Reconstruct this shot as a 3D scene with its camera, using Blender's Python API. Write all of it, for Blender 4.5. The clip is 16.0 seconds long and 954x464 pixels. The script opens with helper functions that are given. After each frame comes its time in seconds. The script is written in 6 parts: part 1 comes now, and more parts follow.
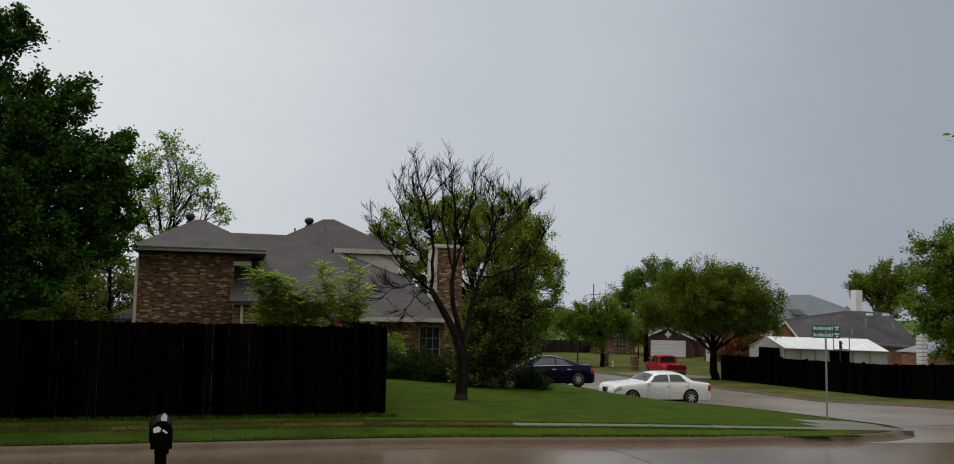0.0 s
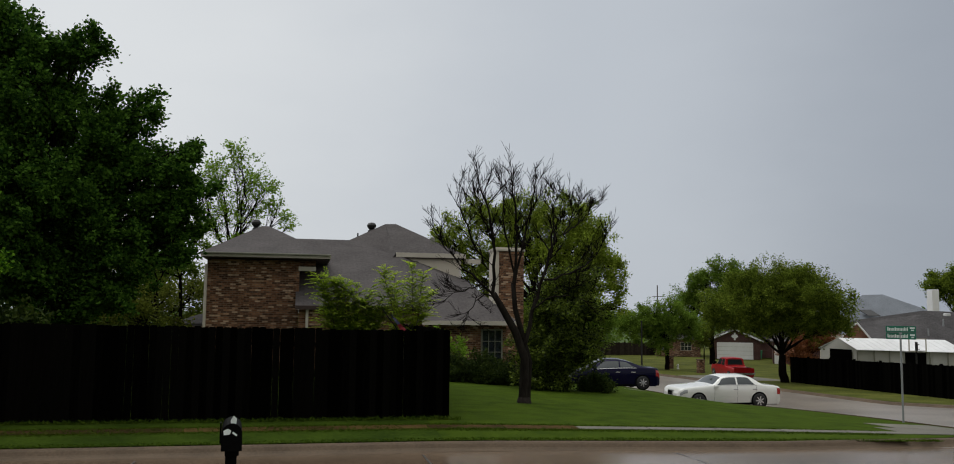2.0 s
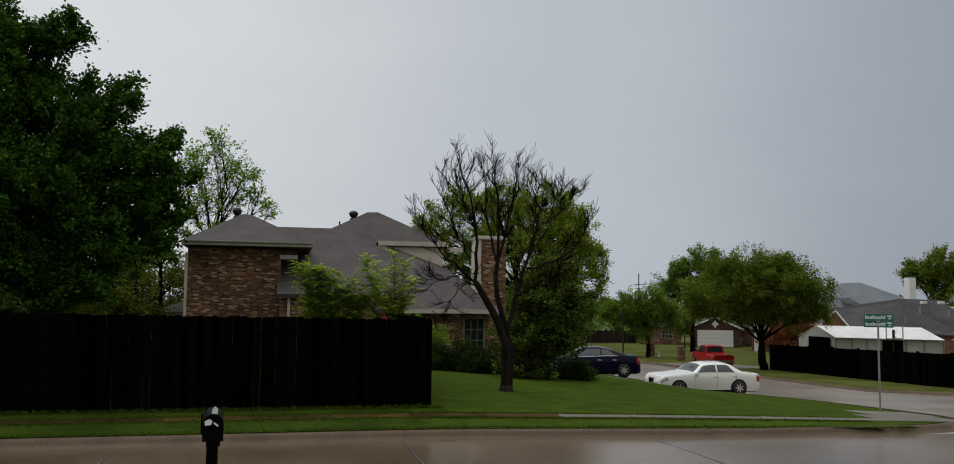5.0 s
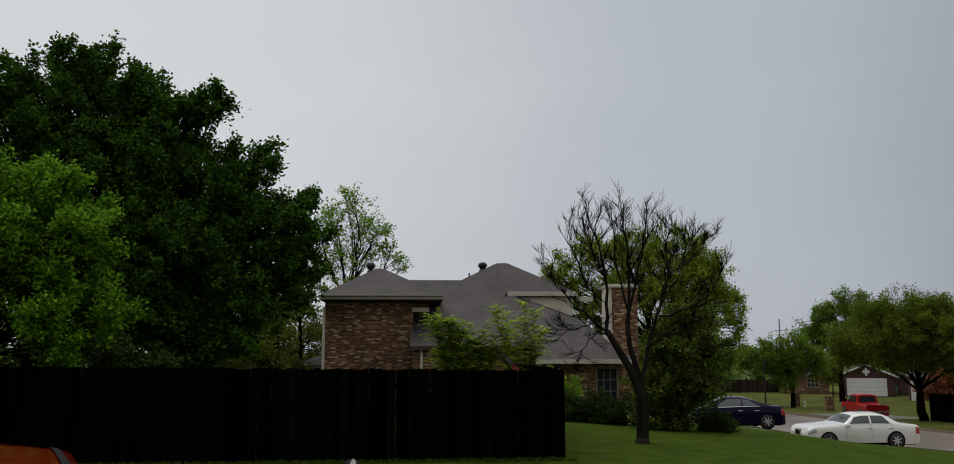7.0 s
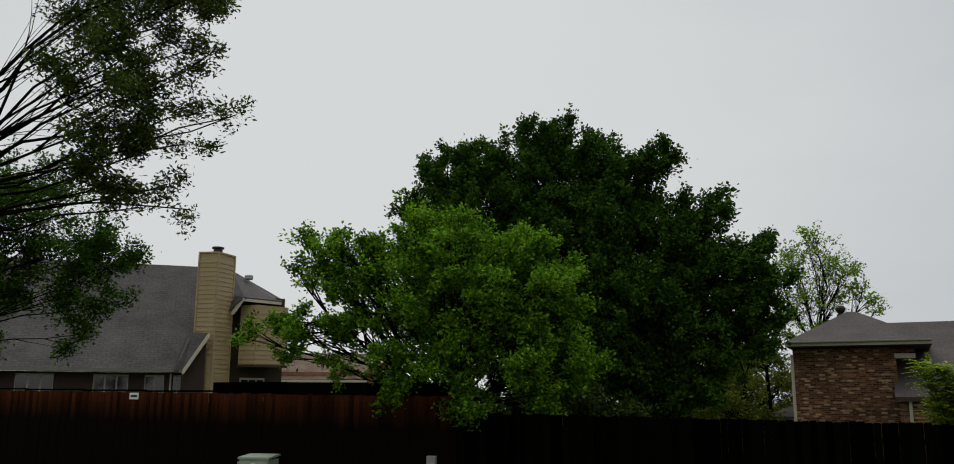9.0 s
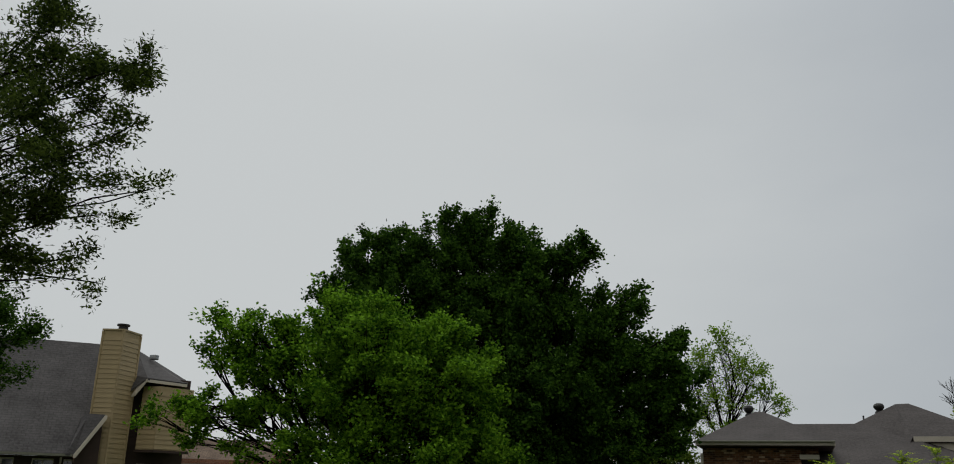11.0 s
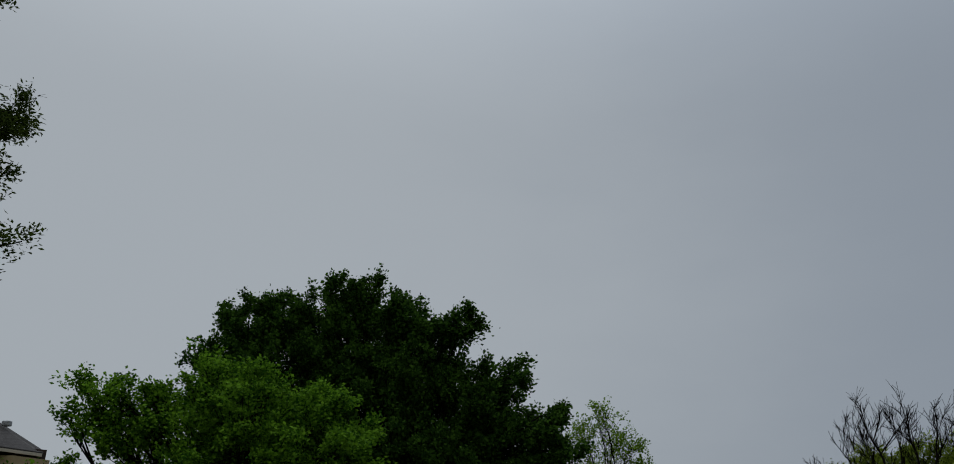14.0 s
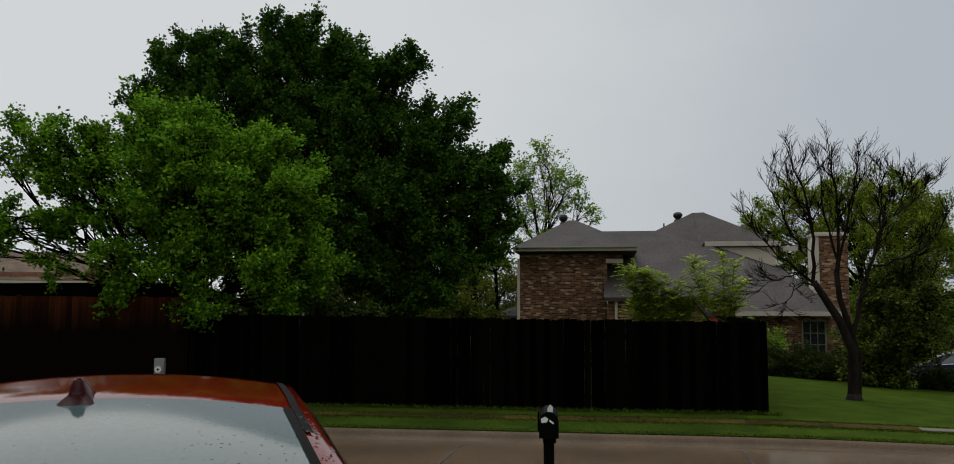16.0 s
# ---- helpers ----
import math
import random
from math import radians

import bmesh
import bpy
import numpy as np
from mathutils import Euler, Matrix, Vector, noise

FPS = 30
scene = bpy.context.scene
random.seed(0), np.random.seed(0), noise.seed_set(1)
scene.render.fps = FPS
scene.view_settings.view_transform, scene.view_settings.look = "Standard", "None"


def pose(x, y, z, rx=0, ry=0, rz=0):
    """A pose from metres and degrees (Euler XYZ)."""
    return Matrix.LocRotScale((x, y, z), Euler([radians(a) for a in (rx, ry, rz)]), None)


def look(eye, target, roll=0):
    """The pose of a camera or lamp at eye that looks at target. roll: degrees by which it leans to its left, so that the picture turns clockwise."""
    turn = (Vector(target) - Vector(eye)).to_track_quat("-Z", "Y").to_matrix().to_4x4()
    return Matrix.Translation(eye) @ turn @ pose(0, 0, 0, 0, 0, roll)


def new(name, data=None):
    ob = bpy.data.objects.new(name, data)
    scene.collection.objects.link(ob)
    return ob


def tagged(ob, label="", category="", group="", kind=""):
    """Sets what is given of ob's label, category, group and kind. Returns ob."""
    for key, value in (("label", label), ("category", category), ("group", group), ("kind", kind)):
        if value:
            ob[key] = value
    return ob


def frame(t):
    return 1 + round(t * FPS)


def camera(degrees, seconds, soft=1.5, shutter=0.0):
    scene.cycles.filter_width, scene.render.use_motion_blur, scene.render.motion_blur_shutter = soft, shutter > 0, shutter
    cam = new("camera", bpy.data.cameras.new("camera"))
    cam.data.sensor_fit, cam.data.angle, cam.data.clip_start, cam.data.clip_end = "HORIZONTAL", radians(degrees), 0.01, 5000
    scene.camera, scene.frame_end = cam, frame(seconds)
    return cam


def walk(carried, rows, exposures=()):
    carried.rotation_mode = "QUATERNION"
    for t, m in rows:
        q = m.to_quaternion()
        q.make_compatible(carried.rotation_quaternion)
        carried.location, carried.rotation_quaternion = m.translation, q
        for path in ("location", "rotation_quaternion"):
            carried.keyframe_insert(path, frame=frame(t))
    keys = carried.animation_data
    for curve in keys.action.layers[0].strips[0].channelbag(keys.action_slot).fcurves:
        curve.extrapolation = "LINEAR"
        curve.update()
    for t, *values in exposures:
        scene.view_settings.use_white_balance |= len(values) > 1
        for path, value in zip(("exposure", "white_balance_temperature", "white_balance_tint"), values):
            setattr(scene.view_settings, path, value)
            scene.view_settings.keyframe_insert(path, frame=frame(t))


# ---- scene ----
# ---- camera ----
EYE = (0.0, 0.0, 2.25)
cam = camera(57.95, 16.0, soft=1.0)
# seconds, rise of the eye, yaw, pitch, roll
PATH = [
    (0.0, 0.0, -15.78, 5.27, -1.04),
    (0.5, 0.0, -13.50, 5.31, -0.95),
    (1.0, 0.0, -11.62, 5.34, -1.02),
    (1.5, 0.0, -11.65, 5.34, -0.75),
    (2.0, 0.0, -11.67, 5.41, -0.64),
    (2.5, 0.0, -11.83, 5.42, -0.68),
    (3.0, 0.0, -11.89, 5.37, -0.71),
    (3.5, 0.0, -12.86, 4.85, -1.01),
    (3.7, 0.0, -13.07, 4.34, -1.10),
    (5.8, 0.025, -11.74, 5.61, 0.52),
    (6.0, 0.025, -9.57, 6.39, 0.37),
    (6.5, 0.025, -8.52, 6.95, 0.18),
    (7.0, 0.025, -4.21, 7.89, 0.14),
    (7.5, 0.025, 6.84, 8.21, -0.65),
    (8.0, 0.025, 14.83, 8.81, 0.38),
    (8.5, 0.025, 22.49, 10.14, -0.02),
    (8.7, 0.025, 25.79, 10.67, -0.16),
    (10.8, 0.012, 20.84, 13.65, -0.96),
    (11.0, 0.0, 19.95, 17.09, -1.41),
    (11.5, 0.0, 15.13, 22.42, -0.45),
    (12.0, 0.0, 14.27, 23.42, -0.17),
    (12.5, 0.0, 13.95, 23.60, -0.26),
    (13.0, 0.0, 13.67, 23.47, -0.41),
    (13.5, 0.0, 13.03, 22.87, -0.78),
    (14.0, 0.0, 12.21, 21.89, -1.03),
    (14.5, 0.0, 11.86, 20.80, -1.50),
    (15.0, 0.0, 11.34, 14.35, -0.42),
    (15.5, 0.0, 9.63, 10.06, 0.14),
    (16.0, 0.0, 8.58, 4.73, -0.07),
]

EXPOSURES = [(0.0, 0.18, 6400, 9), (3.7, 0.18, 6400, 9), (5.8, 0.03, 6400, 9), (7.0, 0.0, 6400, 9), (8.0, 0.03, 6500, 8), (8.7, 0.05, 6500, 8),
             (10.8, -0.15, 6450, 7), (11.2, -0.27, 6350, 7), (11.5, -0.49, 6230, 7), (12.2, -0.70, 5950, 7), (14.5, -0.75, 5950, 7), (15.2, -0.42, 6150, 8), (16.0, 0.0, 6400, 8)]
walk(cam, [(t, pose(EYE[0], EYE[1], EYE[2] + dz, 90 + p, r, y)) for t, dz, y, p, r in PATH], EXPOSURES)

# ---- sky and light: a bright overcast, lighter over the houses to the west ----
SUN_AZ, SUN_EL = radians(38), radians(64)
SUN_DIR = Vector((-math.sin(SUN_AZ) * math.cos(SUN_EL), math.cos(SUN_AZ) * math.cos(SUN_EL), math.sin(SUN_EL)))


def make_world():
    w = bpy.data.worlds.new("overcast_sky")
    w.use_nodes = True
    scene.world = w
    nt = w.node_tree
    nt.nodes.clear()
    N, L = nt.nodes.new, nt.links.new
    out, add = N("ShaderNodeOutputWorld"), N("ShaderNodeAddShader")
    bg_sky, bg_cloud = N("ShaderNodeBackground"), N("ShaderNodeBackground")
    sky = N("ShaderNodeTexSky")
    sky.sky_type, sky.sun_disc = 'NISHITA', False
    sky.sun_elevation, sky.sun_rotation = SUN_EL, -SUN_AZ
    sky.dust_density = 4.0
    bg_sky.inputs["Strength"].default_value = 0.004
    L(sky.outputs[0], bg_sky.inputs[0])
    tc = N("ShaderNodeTexCoord")
    dot = N("ShaderNodeVectorMath")
    dot.operation = 'DOT_PRODUCT'
    az = radians(34)
    dot.inputs[1].default_value = (-math.sin(az) * 0.97, math.cos(az) * 0.97, 0.24)
    L(tc.outputs["Generated"], dot.inputs[0])
    soft = N("ShaderNodeTexNoise")
    soft.inputs["Scale"].default_value, soft.inputs["Detail"].default_value, soft.inputs["Roughness"].default_value = 2.6, 5.0, 0.55
    squash = N("ShaderNodeMapping")
    squash.inputs["Scale"].default_value = (1.0, 1.0, 2.2)
    L(tc.outputs["Generated"], squash.inputs[0])
    L(squash.outputs[0], soft.inputs["Vector"])
    m1 = N("ShaderNodeMath")
    m1.operation, m1.inputs[1].default_value, m1.inputs[2].default_value = 'MULTIPLY_ADD', 0.17, -0.085
    L(soft.outputs[0], m1.inputs[0])
    m2 = N("ShaderNodeMath")
    L(dot.outputs["Value"], m2.inputs[0])
    L(m1.outputs[0], m2.inputs[1])
    ramp = N("ShaderNodeValToRGB")
    ramp.color_ramp.interpolation = 'EASE'
    e = ramp.color_ramp.elements
    e[0].position, e[0].color = 0.22, (0.28, 0.305, 0.345, 1)
    e[1].position, e[1].color = 1.0, (0.625, 0.635, 0.64, 1)
    behind = ramp.color_ramp.elements.new(0.0)
    behind.color = (0.46, 0.455, 0.44, 1)
    mid = ramp.color_ramp.elements.new(0.62)
    mid.color = (0.435, 0.46, 0.495, 1)
    L(m2.outputs[0], ramp.inputs[0])
    # the cloud deck is lighter towards the zenith
    up, lift = N("ShaderNodeSeparateXYZ"), N("ShaderNodeMapRange")
    L(tc.outputs["Generated"], up.inputs[0])
    L(up.outputs["Z"], lift.inputs["Value"])
    lift.interpolation_type = 'SMOOTHSTEP'
    lift.inputs["From Min"].default_value, lift.inputs["From Max"].default_value = 0.45, 1.0
    lift.inputs["To Min"].default_value, lift.inputs["To Max"].default_value = 1.0, 2.6
    L(lift.outputs[0], bg_cloud.inputs["Strength"])
    L(ramp.outputs[0], bg_cloud.inputs[0])
    L(bg_sky.outputs[0], add.inputs[0])
    L(bg_cloud.outputs[0], add.inputs[1])
    L(add.outputs[0], out.inputs[0])


make_world()
sun = new("sun", bpy.data.lights.new("sun", 'SUN'))
sun.data.energy, sun.data.angle, sun.data.color = 1.3, radians(70), (1.0, 0.95, 0.87)
sun.matrix_world = look(SUN_DIR * 60, (0, 0, 0))


# ---- materials ----
def material(name, colour, rough=0.8, spread=0.25, scale=3.0, bump=0.1, metal=0.0, fine=40.0, second=None, spec=0.5,
             island=0.0, per_object=0.0, coat=0.0, stretch=(1, 1, 1), bump_dist=0.02, transmission=0.0):
    """Two scales of noise on colour, gloss and relief; island and per_object: how far single pieces differ."""
    m = bpy.data.materials.new(name)
    m.use_nodes = True
    nt = m.node_tree
    N, L = nt.nodes.new, nt.links.new
    b = nt.nodes["Principled BSDF"]
    b.inputs["Roughness"].default_value, b.inputs["Metallic"].default_value = rough, metal
    b.inputs["Specular IOR Level"].default_value, b.inputs["Coat Weight"].default_value = spec, coat
    b.inputs["Coat Roughness"].default_value = 0.04
    b.inputs["Transmission Weight"].default_value = transmission
    tc, mp = N("ShaderNodeTexCoord"), N("ShaderNodeMapping")
    mp.inputs["Scale"].default_value = stretch
    L(tc.outputs["Object"], mp.inputs[0])
    big, small = N("ShaderNodeTexNoise"), N("ShaderNodeTexNoise")
    big.inputs["Scale"].default_value, big.inputs["Detail"].default_value = scale, 4
    small.inputs["Scale"].default_value, small.inputs["Detail"].default_value = fine, 3
    L(mp.outputs[0], big.inputs["Vector"])
    L(mp.outputs[0], small.inputs["Vector"])
    c0 = Vector(colour)
    c1 = Vector(second) if second else c0
    ramp = N("ShaderNodeValToRGB")
    e = ramp.color_ramp.elements
    e[0].position, e[0].color = 0.32, (*(c0 * (1 - spread)), 1)
    e[1].position, e[1].color = 0.68, (*[min(1, v) for v in c1 * (1 + spread)], 1)
    mix = N("ShaderNodeMath")
    mix.operation, mix.inputs[1].default_value = 'MULTIPLY_ADD', 0.45
    half = N("ShaderNodeMath")
    half.operation, half.inputs[1].default_value = 'MULTIPLY', 0.55
    L(big.outputs[0], half.inputs[0])
    L(small.outputs[0], mix.inputs[0])
    L(half.outputs[0], mix.inputs[2])
    last = mix.outputs[0]
    for amount, node, socket in ((island, "ShaderNodeNewGeometry", "Random Per Island"), (per_object, "ShaderNodeObjectInfo", "Random")):
        if amount:
            src, mm = N(node), N("ShaderNodeMath")
            mm.operation, mm.inputs[1].default_value = 'MULTIPLY_ADD', amount
            ad = N("ShaderNodeMath")
            ad.operation, ad.inputs[1].default_value = 'ADD', -amount / 2
            L(src.outputs[socket], mm.inputs[0])
            L(last, mm.inputs[2])
            L(mm.outputs[0], ad.inputs[0])
            last = ad.outputs[0]
    L(last, ramp.inputs[0])
    L(ramp.outputs[0], b.inputs["Base Color"])
    if bump:
        bp = N("ShaderNodeBump")
        bp.inputs["Strength"].default_value, bp.inputs["Distance"].default_value = bump, bump_dist
        L(small.outputs[0], bp.inputs["Height"])
        L(bp.outputs[0], b.inputs["Normal"])
    return m


def coursed(name, c1, c2, mortar, width, row, gap, rough=0.85, bump=0.6, offset=0.5, dirt=0.35, spread=0.0, palette=None):
    """Courses on the mesh's own metre coordinates: bricks or shingles too far off to build singly."""
    m = material(name, c1, rough, bump=0, spec=0.12)
    nt = m.node_tree
    N, L = nt.nodes.new, nt.links.new
    b = nt.nodes["Principled BSDF"]
    uv, br = N("ShaderNodeUVMap"), N("ShaderNodeTexBrick")
    uv.uv_map = "metres"
    br.offset = offset
    for key, value in (("Scale", 1.0), ("Brick Width", width), ("Row Height", row), ("Mortar Size", gap), ("Mortar Smooth", 0.2), ("Bias", spread)):
        br.inputs[key].default_value = value
    br.inputs["Color1"].default_value, br.inputs["Color2"].default_value = (*c1, 1), (*c2, 1)
    br.inputs["Mortar"].default_value = (*mortar, 1)
    L(uv.outputs[0], br.inputs["Vector"])
    n1, n2 = N("ShaderNodeTexNoise"), N("ShaderNodeTexNoise")
    n1.inputs["Scale"].default_value, n1.inputs["Detail"].default_value = 0.8, 5
    n2.inputs["Scale"].default_value, n2.inputs["Detail"].default_value = 9.0, 3
    L(uv.outputs[0], n1.inputs["Vector"])
    L(uv.outputs[0], n2.inputs["Vector"])
    sm = N("ShaderNodeMath")
    L(n1.outputs[0], sm.inputs[0])
    L(n2.outputs[0], sm.inputs[1])
    mr = N("ShaderNodeMapRange")
    mr.inputs["From Min"].default_value, mr.inputs["From Max"].default_value = 0.7, 1.3
    mr.inputs["To Min"].default_value, mr.inputs["To Max"].default_value = 1 - dirt, 1 + dirt
    L(sm.outputs[0], mr.inputs["Value"])
    mul = N("ShaderNodeVectorMath")
    mul.operation = 'SCALE'
    tint = br.outputs["Color"]
    if palette:
        br.inputs["Color1"].default_value, br.inputs["Color2"].default_value, br.inputs["Mortar"].default_value = (0, 0, 0, 1), (1, 1, 1, 1), (0.5, 0.5, 0.5, 1)
        ramp, joint = N("ShaderNodeValToRGB"), N("ShaderNodeMix")
        e = ramp.color_ramp.elements
        e[0].position, e[0].color = palette[0][0], (*palette[0][1], 1)
        e[1].position, e[1].color = palette[-1][0], (*palette[-1][1], 1)
        for place, colour in palette[1:-1]:
            e.new(place).color = (*colour, 1)
        L(tint, ramp.inputs[0])
        joint.data_type = 'RGBA'
        L(br.outputs["Fac"], joint.inputs["Factor"])
        L(ramp.outputs[0], joint.inputs["A"])
        joint.inputs["B"].default_value = (*mortar, 1)
        tint = joint.outputs["Result"]
    L(tint, mul.inputs[0])
    L(mr.outputs[0], mul.inputs["Scale"])
    L(mul.outputs[0], b.inputs["Base Color"])
    bp = N("ShaderNodeBump")
    bp.invert = True
    bp.inputs["Strength"].default_value, bp.inputs["Distance"].default_value = bump, 0.012
    L(br.outputs["Fac"], bp.inputs["Height"])
    L(bp.outputs[0], b.inputs["Normal"])
    return m


def leaf_material(name, dark, light, rough=0.6, gloss=0.25):
    m = bpy.data.materials.new(name)
    m.use_nodes = True
    nt = m.node_tree
    N, L = nt.nodes.new, nt.links.new
    b = nt.nodes["Principled BSDF"]
    geo, ramp, tc, n = N("ShaderNodeNewGeometry"), N("ShaderNodeValToRGB"), N("ShaderNodeTexCoord"), N("ShaderNodeTexNoise")
    n.inputs["Scale"].default_value, n.inputs["Detail"].default_value = 1.7, 3
    L(tc.outputs["Object"], n.inputs["Vector"])
    a = N("ShaderNodeMath")
    a.operation, a.inputs[1].default_value = 'MULTIPLY_ADD', 0.5
    h = N("ShaderNodeMath")
    h.operation, h.inputs[1].default_value = 'MULTIPLY', 0.5
    L(n.outputs[0], h.inputs[0])
    L(geo.outputs["Random Per Island"], a.inputs[0])
    L(h.outputs[0], a.inputs[2])
    e = ramp.color_ramp.elements
    e[0].position, e[0].color = 0.30, (*dark, 1)
    e[1].position, e[1].color = 0.74, (*light, 1)
    L(a.outputs[0], ramp.inputs[0])
    L(ramp.outputs[0], b.inputs["Base Color"])
    b.inputs["Roughness"].default_value, b.inputs["Specular IOR Level"].default_value = rough, gloss
    tr, mx = N("ShaderNodeBsdfTranslucent"), N("ShaderNodeMixShader")
    L(ramp.outputs[0], tr.inputs[0])
    mx.inputs[0].default_value = 0.35
    L(b.outputs[0], mx.inputs[1])
    L(tr.outputs[0], mx.inputs[2])
    L(mx.outputs[0], nt.nodes["Material Output"].inputs[0])
    return m


GRASS = material("wet_lawn", (0.024, 0.046, 0.003), 0.95, 0.26, 1.6, 0.6, fine=24, second=(0.039, 0.061, 0.0042), spec=0.03, bump_dist=0.03)
GRASS_DULL = material("dull_verge_grass", (0.042, 0.058, 0.009), 0.95, 0.5, 0.4, 0.4, fine=9, second=(0.072, 0.076, 0.016), spec=0.04)
FIELD = material("far_grass", (0.045, 0.07, 0.018), 0.95, 0.4, 0.3, 0.2, fine=3, spec=0.1)
BLADES = leaf_material("grass_blades", (0.032, 0.062, 0.005), (0.062, 0.092, 0.009), 0.9, 0.02)
ROAD = material("wet_brown_concrete", (0.074, 0.050, 0.029), 0.22, 0.45, 0.3, 0.10, fine=9, second=(0.106, 0.074, 0.048), spec=0.26, bump_dist=0.008)
KERB = material("kerb_concrete", (0.086, 0.062, 0.041), 0.7, 0.35, 1.2, 0.2, fine=25, spec=0.08)
WALK = material("pale_wet_concrete", (0.108, 0.100, 0.078), 0.6, 0.25, 1.5, 0.15, fine=30, per_object=0.2, spec=0.15)
ROAD_PALE = material("wet_pale_street_concrete", (0.105, 0.082, 0.062), 0.34, 0.4, 0.25, 0.12, fine=10, second=(0.19, 0.162, 0.132), spec=0.35)
MUD = material("muddy_walk", (0.050, 0.031, 0.011), 0.9, 0.6, 1.4, 0.3, fine=20, per_object=0.2, spec=0.04)
VERGE = material("muddy_verge_grass", (0.015, 0.033, 0.0025), 0.95, 0.45, 0.8, 0.5, fine=16, second=(0.027, 0.044, 0.004), spec=0.03)
TAR = material("joint_sealant", (0.02, 0.018, 0.016), 0.5, 0.2)
FENCE_DARK = material("soaked_dark_fence_wood", (0.0018, 0.0017, 0.0014), 0.95, 0.6, 3.0, 0.3, fine=30, per_object=0.7, spec=0.006, stretch=(6, 6, 0.6))


def soaked_boards(name, dry, wet, line_z):
    """Stained boards: still red under the cap, soaked nearly black below a ragged wet line."""
    m = material(name, dry, 0.9, 0.7, 1.6, 0.3, fine=22, per_object=0.22, spec=0.03, stretch=(6, 6, 0.5))
    nt = m.node_tree
    N, L = nt.nodes.new, nt.links.new
    b = nt.nodes["Principled BSDF"]
    ramp = b.inputs["Base Color"].links[0].from_socket
    tc, sep, info, mx = N("ShaderNodeTexCoord"), N("ShaderNodeSeparateXYZ"), N("ShaderNodeObjectInfo"), N("ShaderNodeMix")
    L(tc.outputs["Object"], sep.inputs[0])
    shift = N("ShaderNodeMath")
    shift.operation, shift.inputs[1].default_value = 'MULTIPLY_ADD', 0.22
    L(info.outputs["Random"], shift.inputs[0])
    L(sep.outputs["Z"], shift.inputs[2])
    mr = N("ShaderNodeMapRange")
    mr.inputs["From Min"].default_value, mr.inputs["From Max"].default_value = line_z, line_z + 0.65
    L(shift.outputs[0], mr.inputs["Value"])
    mx.data_type = 'RGBA'
    L(mr.outputs[0], mx.inputs["Factor"])
    mx.inputs["A"].default_value = (*wet, 1)
    L(ramp, mx.inputs["B"])
    L(mx.outputs["Result"], b.inputs["Base Color"])
    return m


FENCE_RED = soaked_boards("red_stained_fence_wood", (0.052, 0.016, 0.006), (0.005, 0.0028, 0.0018), 1.62)
BRICK_TONES = ((0.08, (0.052, 0.024, 0.014)), (0.35, (0.112, 0.050, 0.026)), (0.60, (0.165, 0.076, 0.038)), (0.80, (0.24, 0.125, 0.066)), (0.92, (0.37, 0.26, 0.175)))
BRICK = coursed("brown_red_brick", (0.15, 0.07, 0.04), (0.045, 0.021, 0.016), (0.165, 0.120, 0.085), 0.205, 0.070, 0.009, dirt=0.4, palette=BRICK_TONES)
BRICK_WORN = coursed("mixed_brick", (0.19, 0.09, 0.05), (0.075, 0.042, 0.032), (0.20, 0.15, 0.11), 0.205, 0.070, 0.009, dirt=0.4, palette=BRICK_TONES)
BRICK_ORANGE = coursed("orange_brick", (0.26, 0.11, 0.06), (0.20, 0.08, 0.05), (0.24, 0.18, 0.14), 0.215, 0.078, 0.01)
BRICK_DARK = coursed("dark_red_brick", (0.10, 0.042, 0.035), (0.07, 0.032, 0.028), (0.11, 0.085, 0.08), 0.215, 0.078, 0.01)
SHINGLE = coursed("grey_brown_shingles", (0.068, 0.061, 0.059), (0.062, 0.055, 0.053), (0.052, 0.046, 0.044), 0.34, 0.14, 0.012, 0.85, 0.3, dirt=0.28)
SHINGLE_GREY = coursed("grey_shingles", (0.088, 0.083, 0.083), (0.076, 0.072, 0.072), (0.062, 0.058, 0.058), 0.34, 0.14, 0.012, 0.9, 0.3, dirt=0.3)
SHINGLE_PALE = coursed("pale_blue_grey_shingles", (0.185, 0.20, 0.22), (0.175, 0.19, 0.21), (0.16, 0.172, 0.19), 0.3, 0.14, 0.012, 0.7, 0.25, dirt=0.2)
SHINGLE_TAN = coursed("tan_shingles", (0.16, 0.115, 0.085), (0.12, 0.088, 0.066), (0.08, 0.06, 0.045), 0.33, 0.15, 0.014, 0.9, 0.4)
TRIM = material("cream_trim_paint", (0.46, 0.42, 0.35), 0.55, 0.12, 1.5, 0.08)
WHITE = material("white_paint", (0.72, 0.71, 0.69), 0.5, 0.08, 1.2, 0.05)
CREAM = material("cream_siding", (0.52, 0.47, 0.39), 0.6, 0.12, 1.0, 0.05)
TAN = material("tan_siding", (0.34, 0.26, 0.14), 0.65, 0.14, 1.2, 0.08, per_object=0.12)
# brown walls of the tan house; on the brick house soffits, painted eave shade
BROWN = material("dark_brown_wall_and_eave_shade", (0.035, 0.018, 0.012), 0.7, 0.3)
METAL_ROOF = material("white_metal_roof", (0.62, 0.62, 0.61), 0.5, 0.14, 0.8, 0.05, spec=0.3, per_object=0.08)
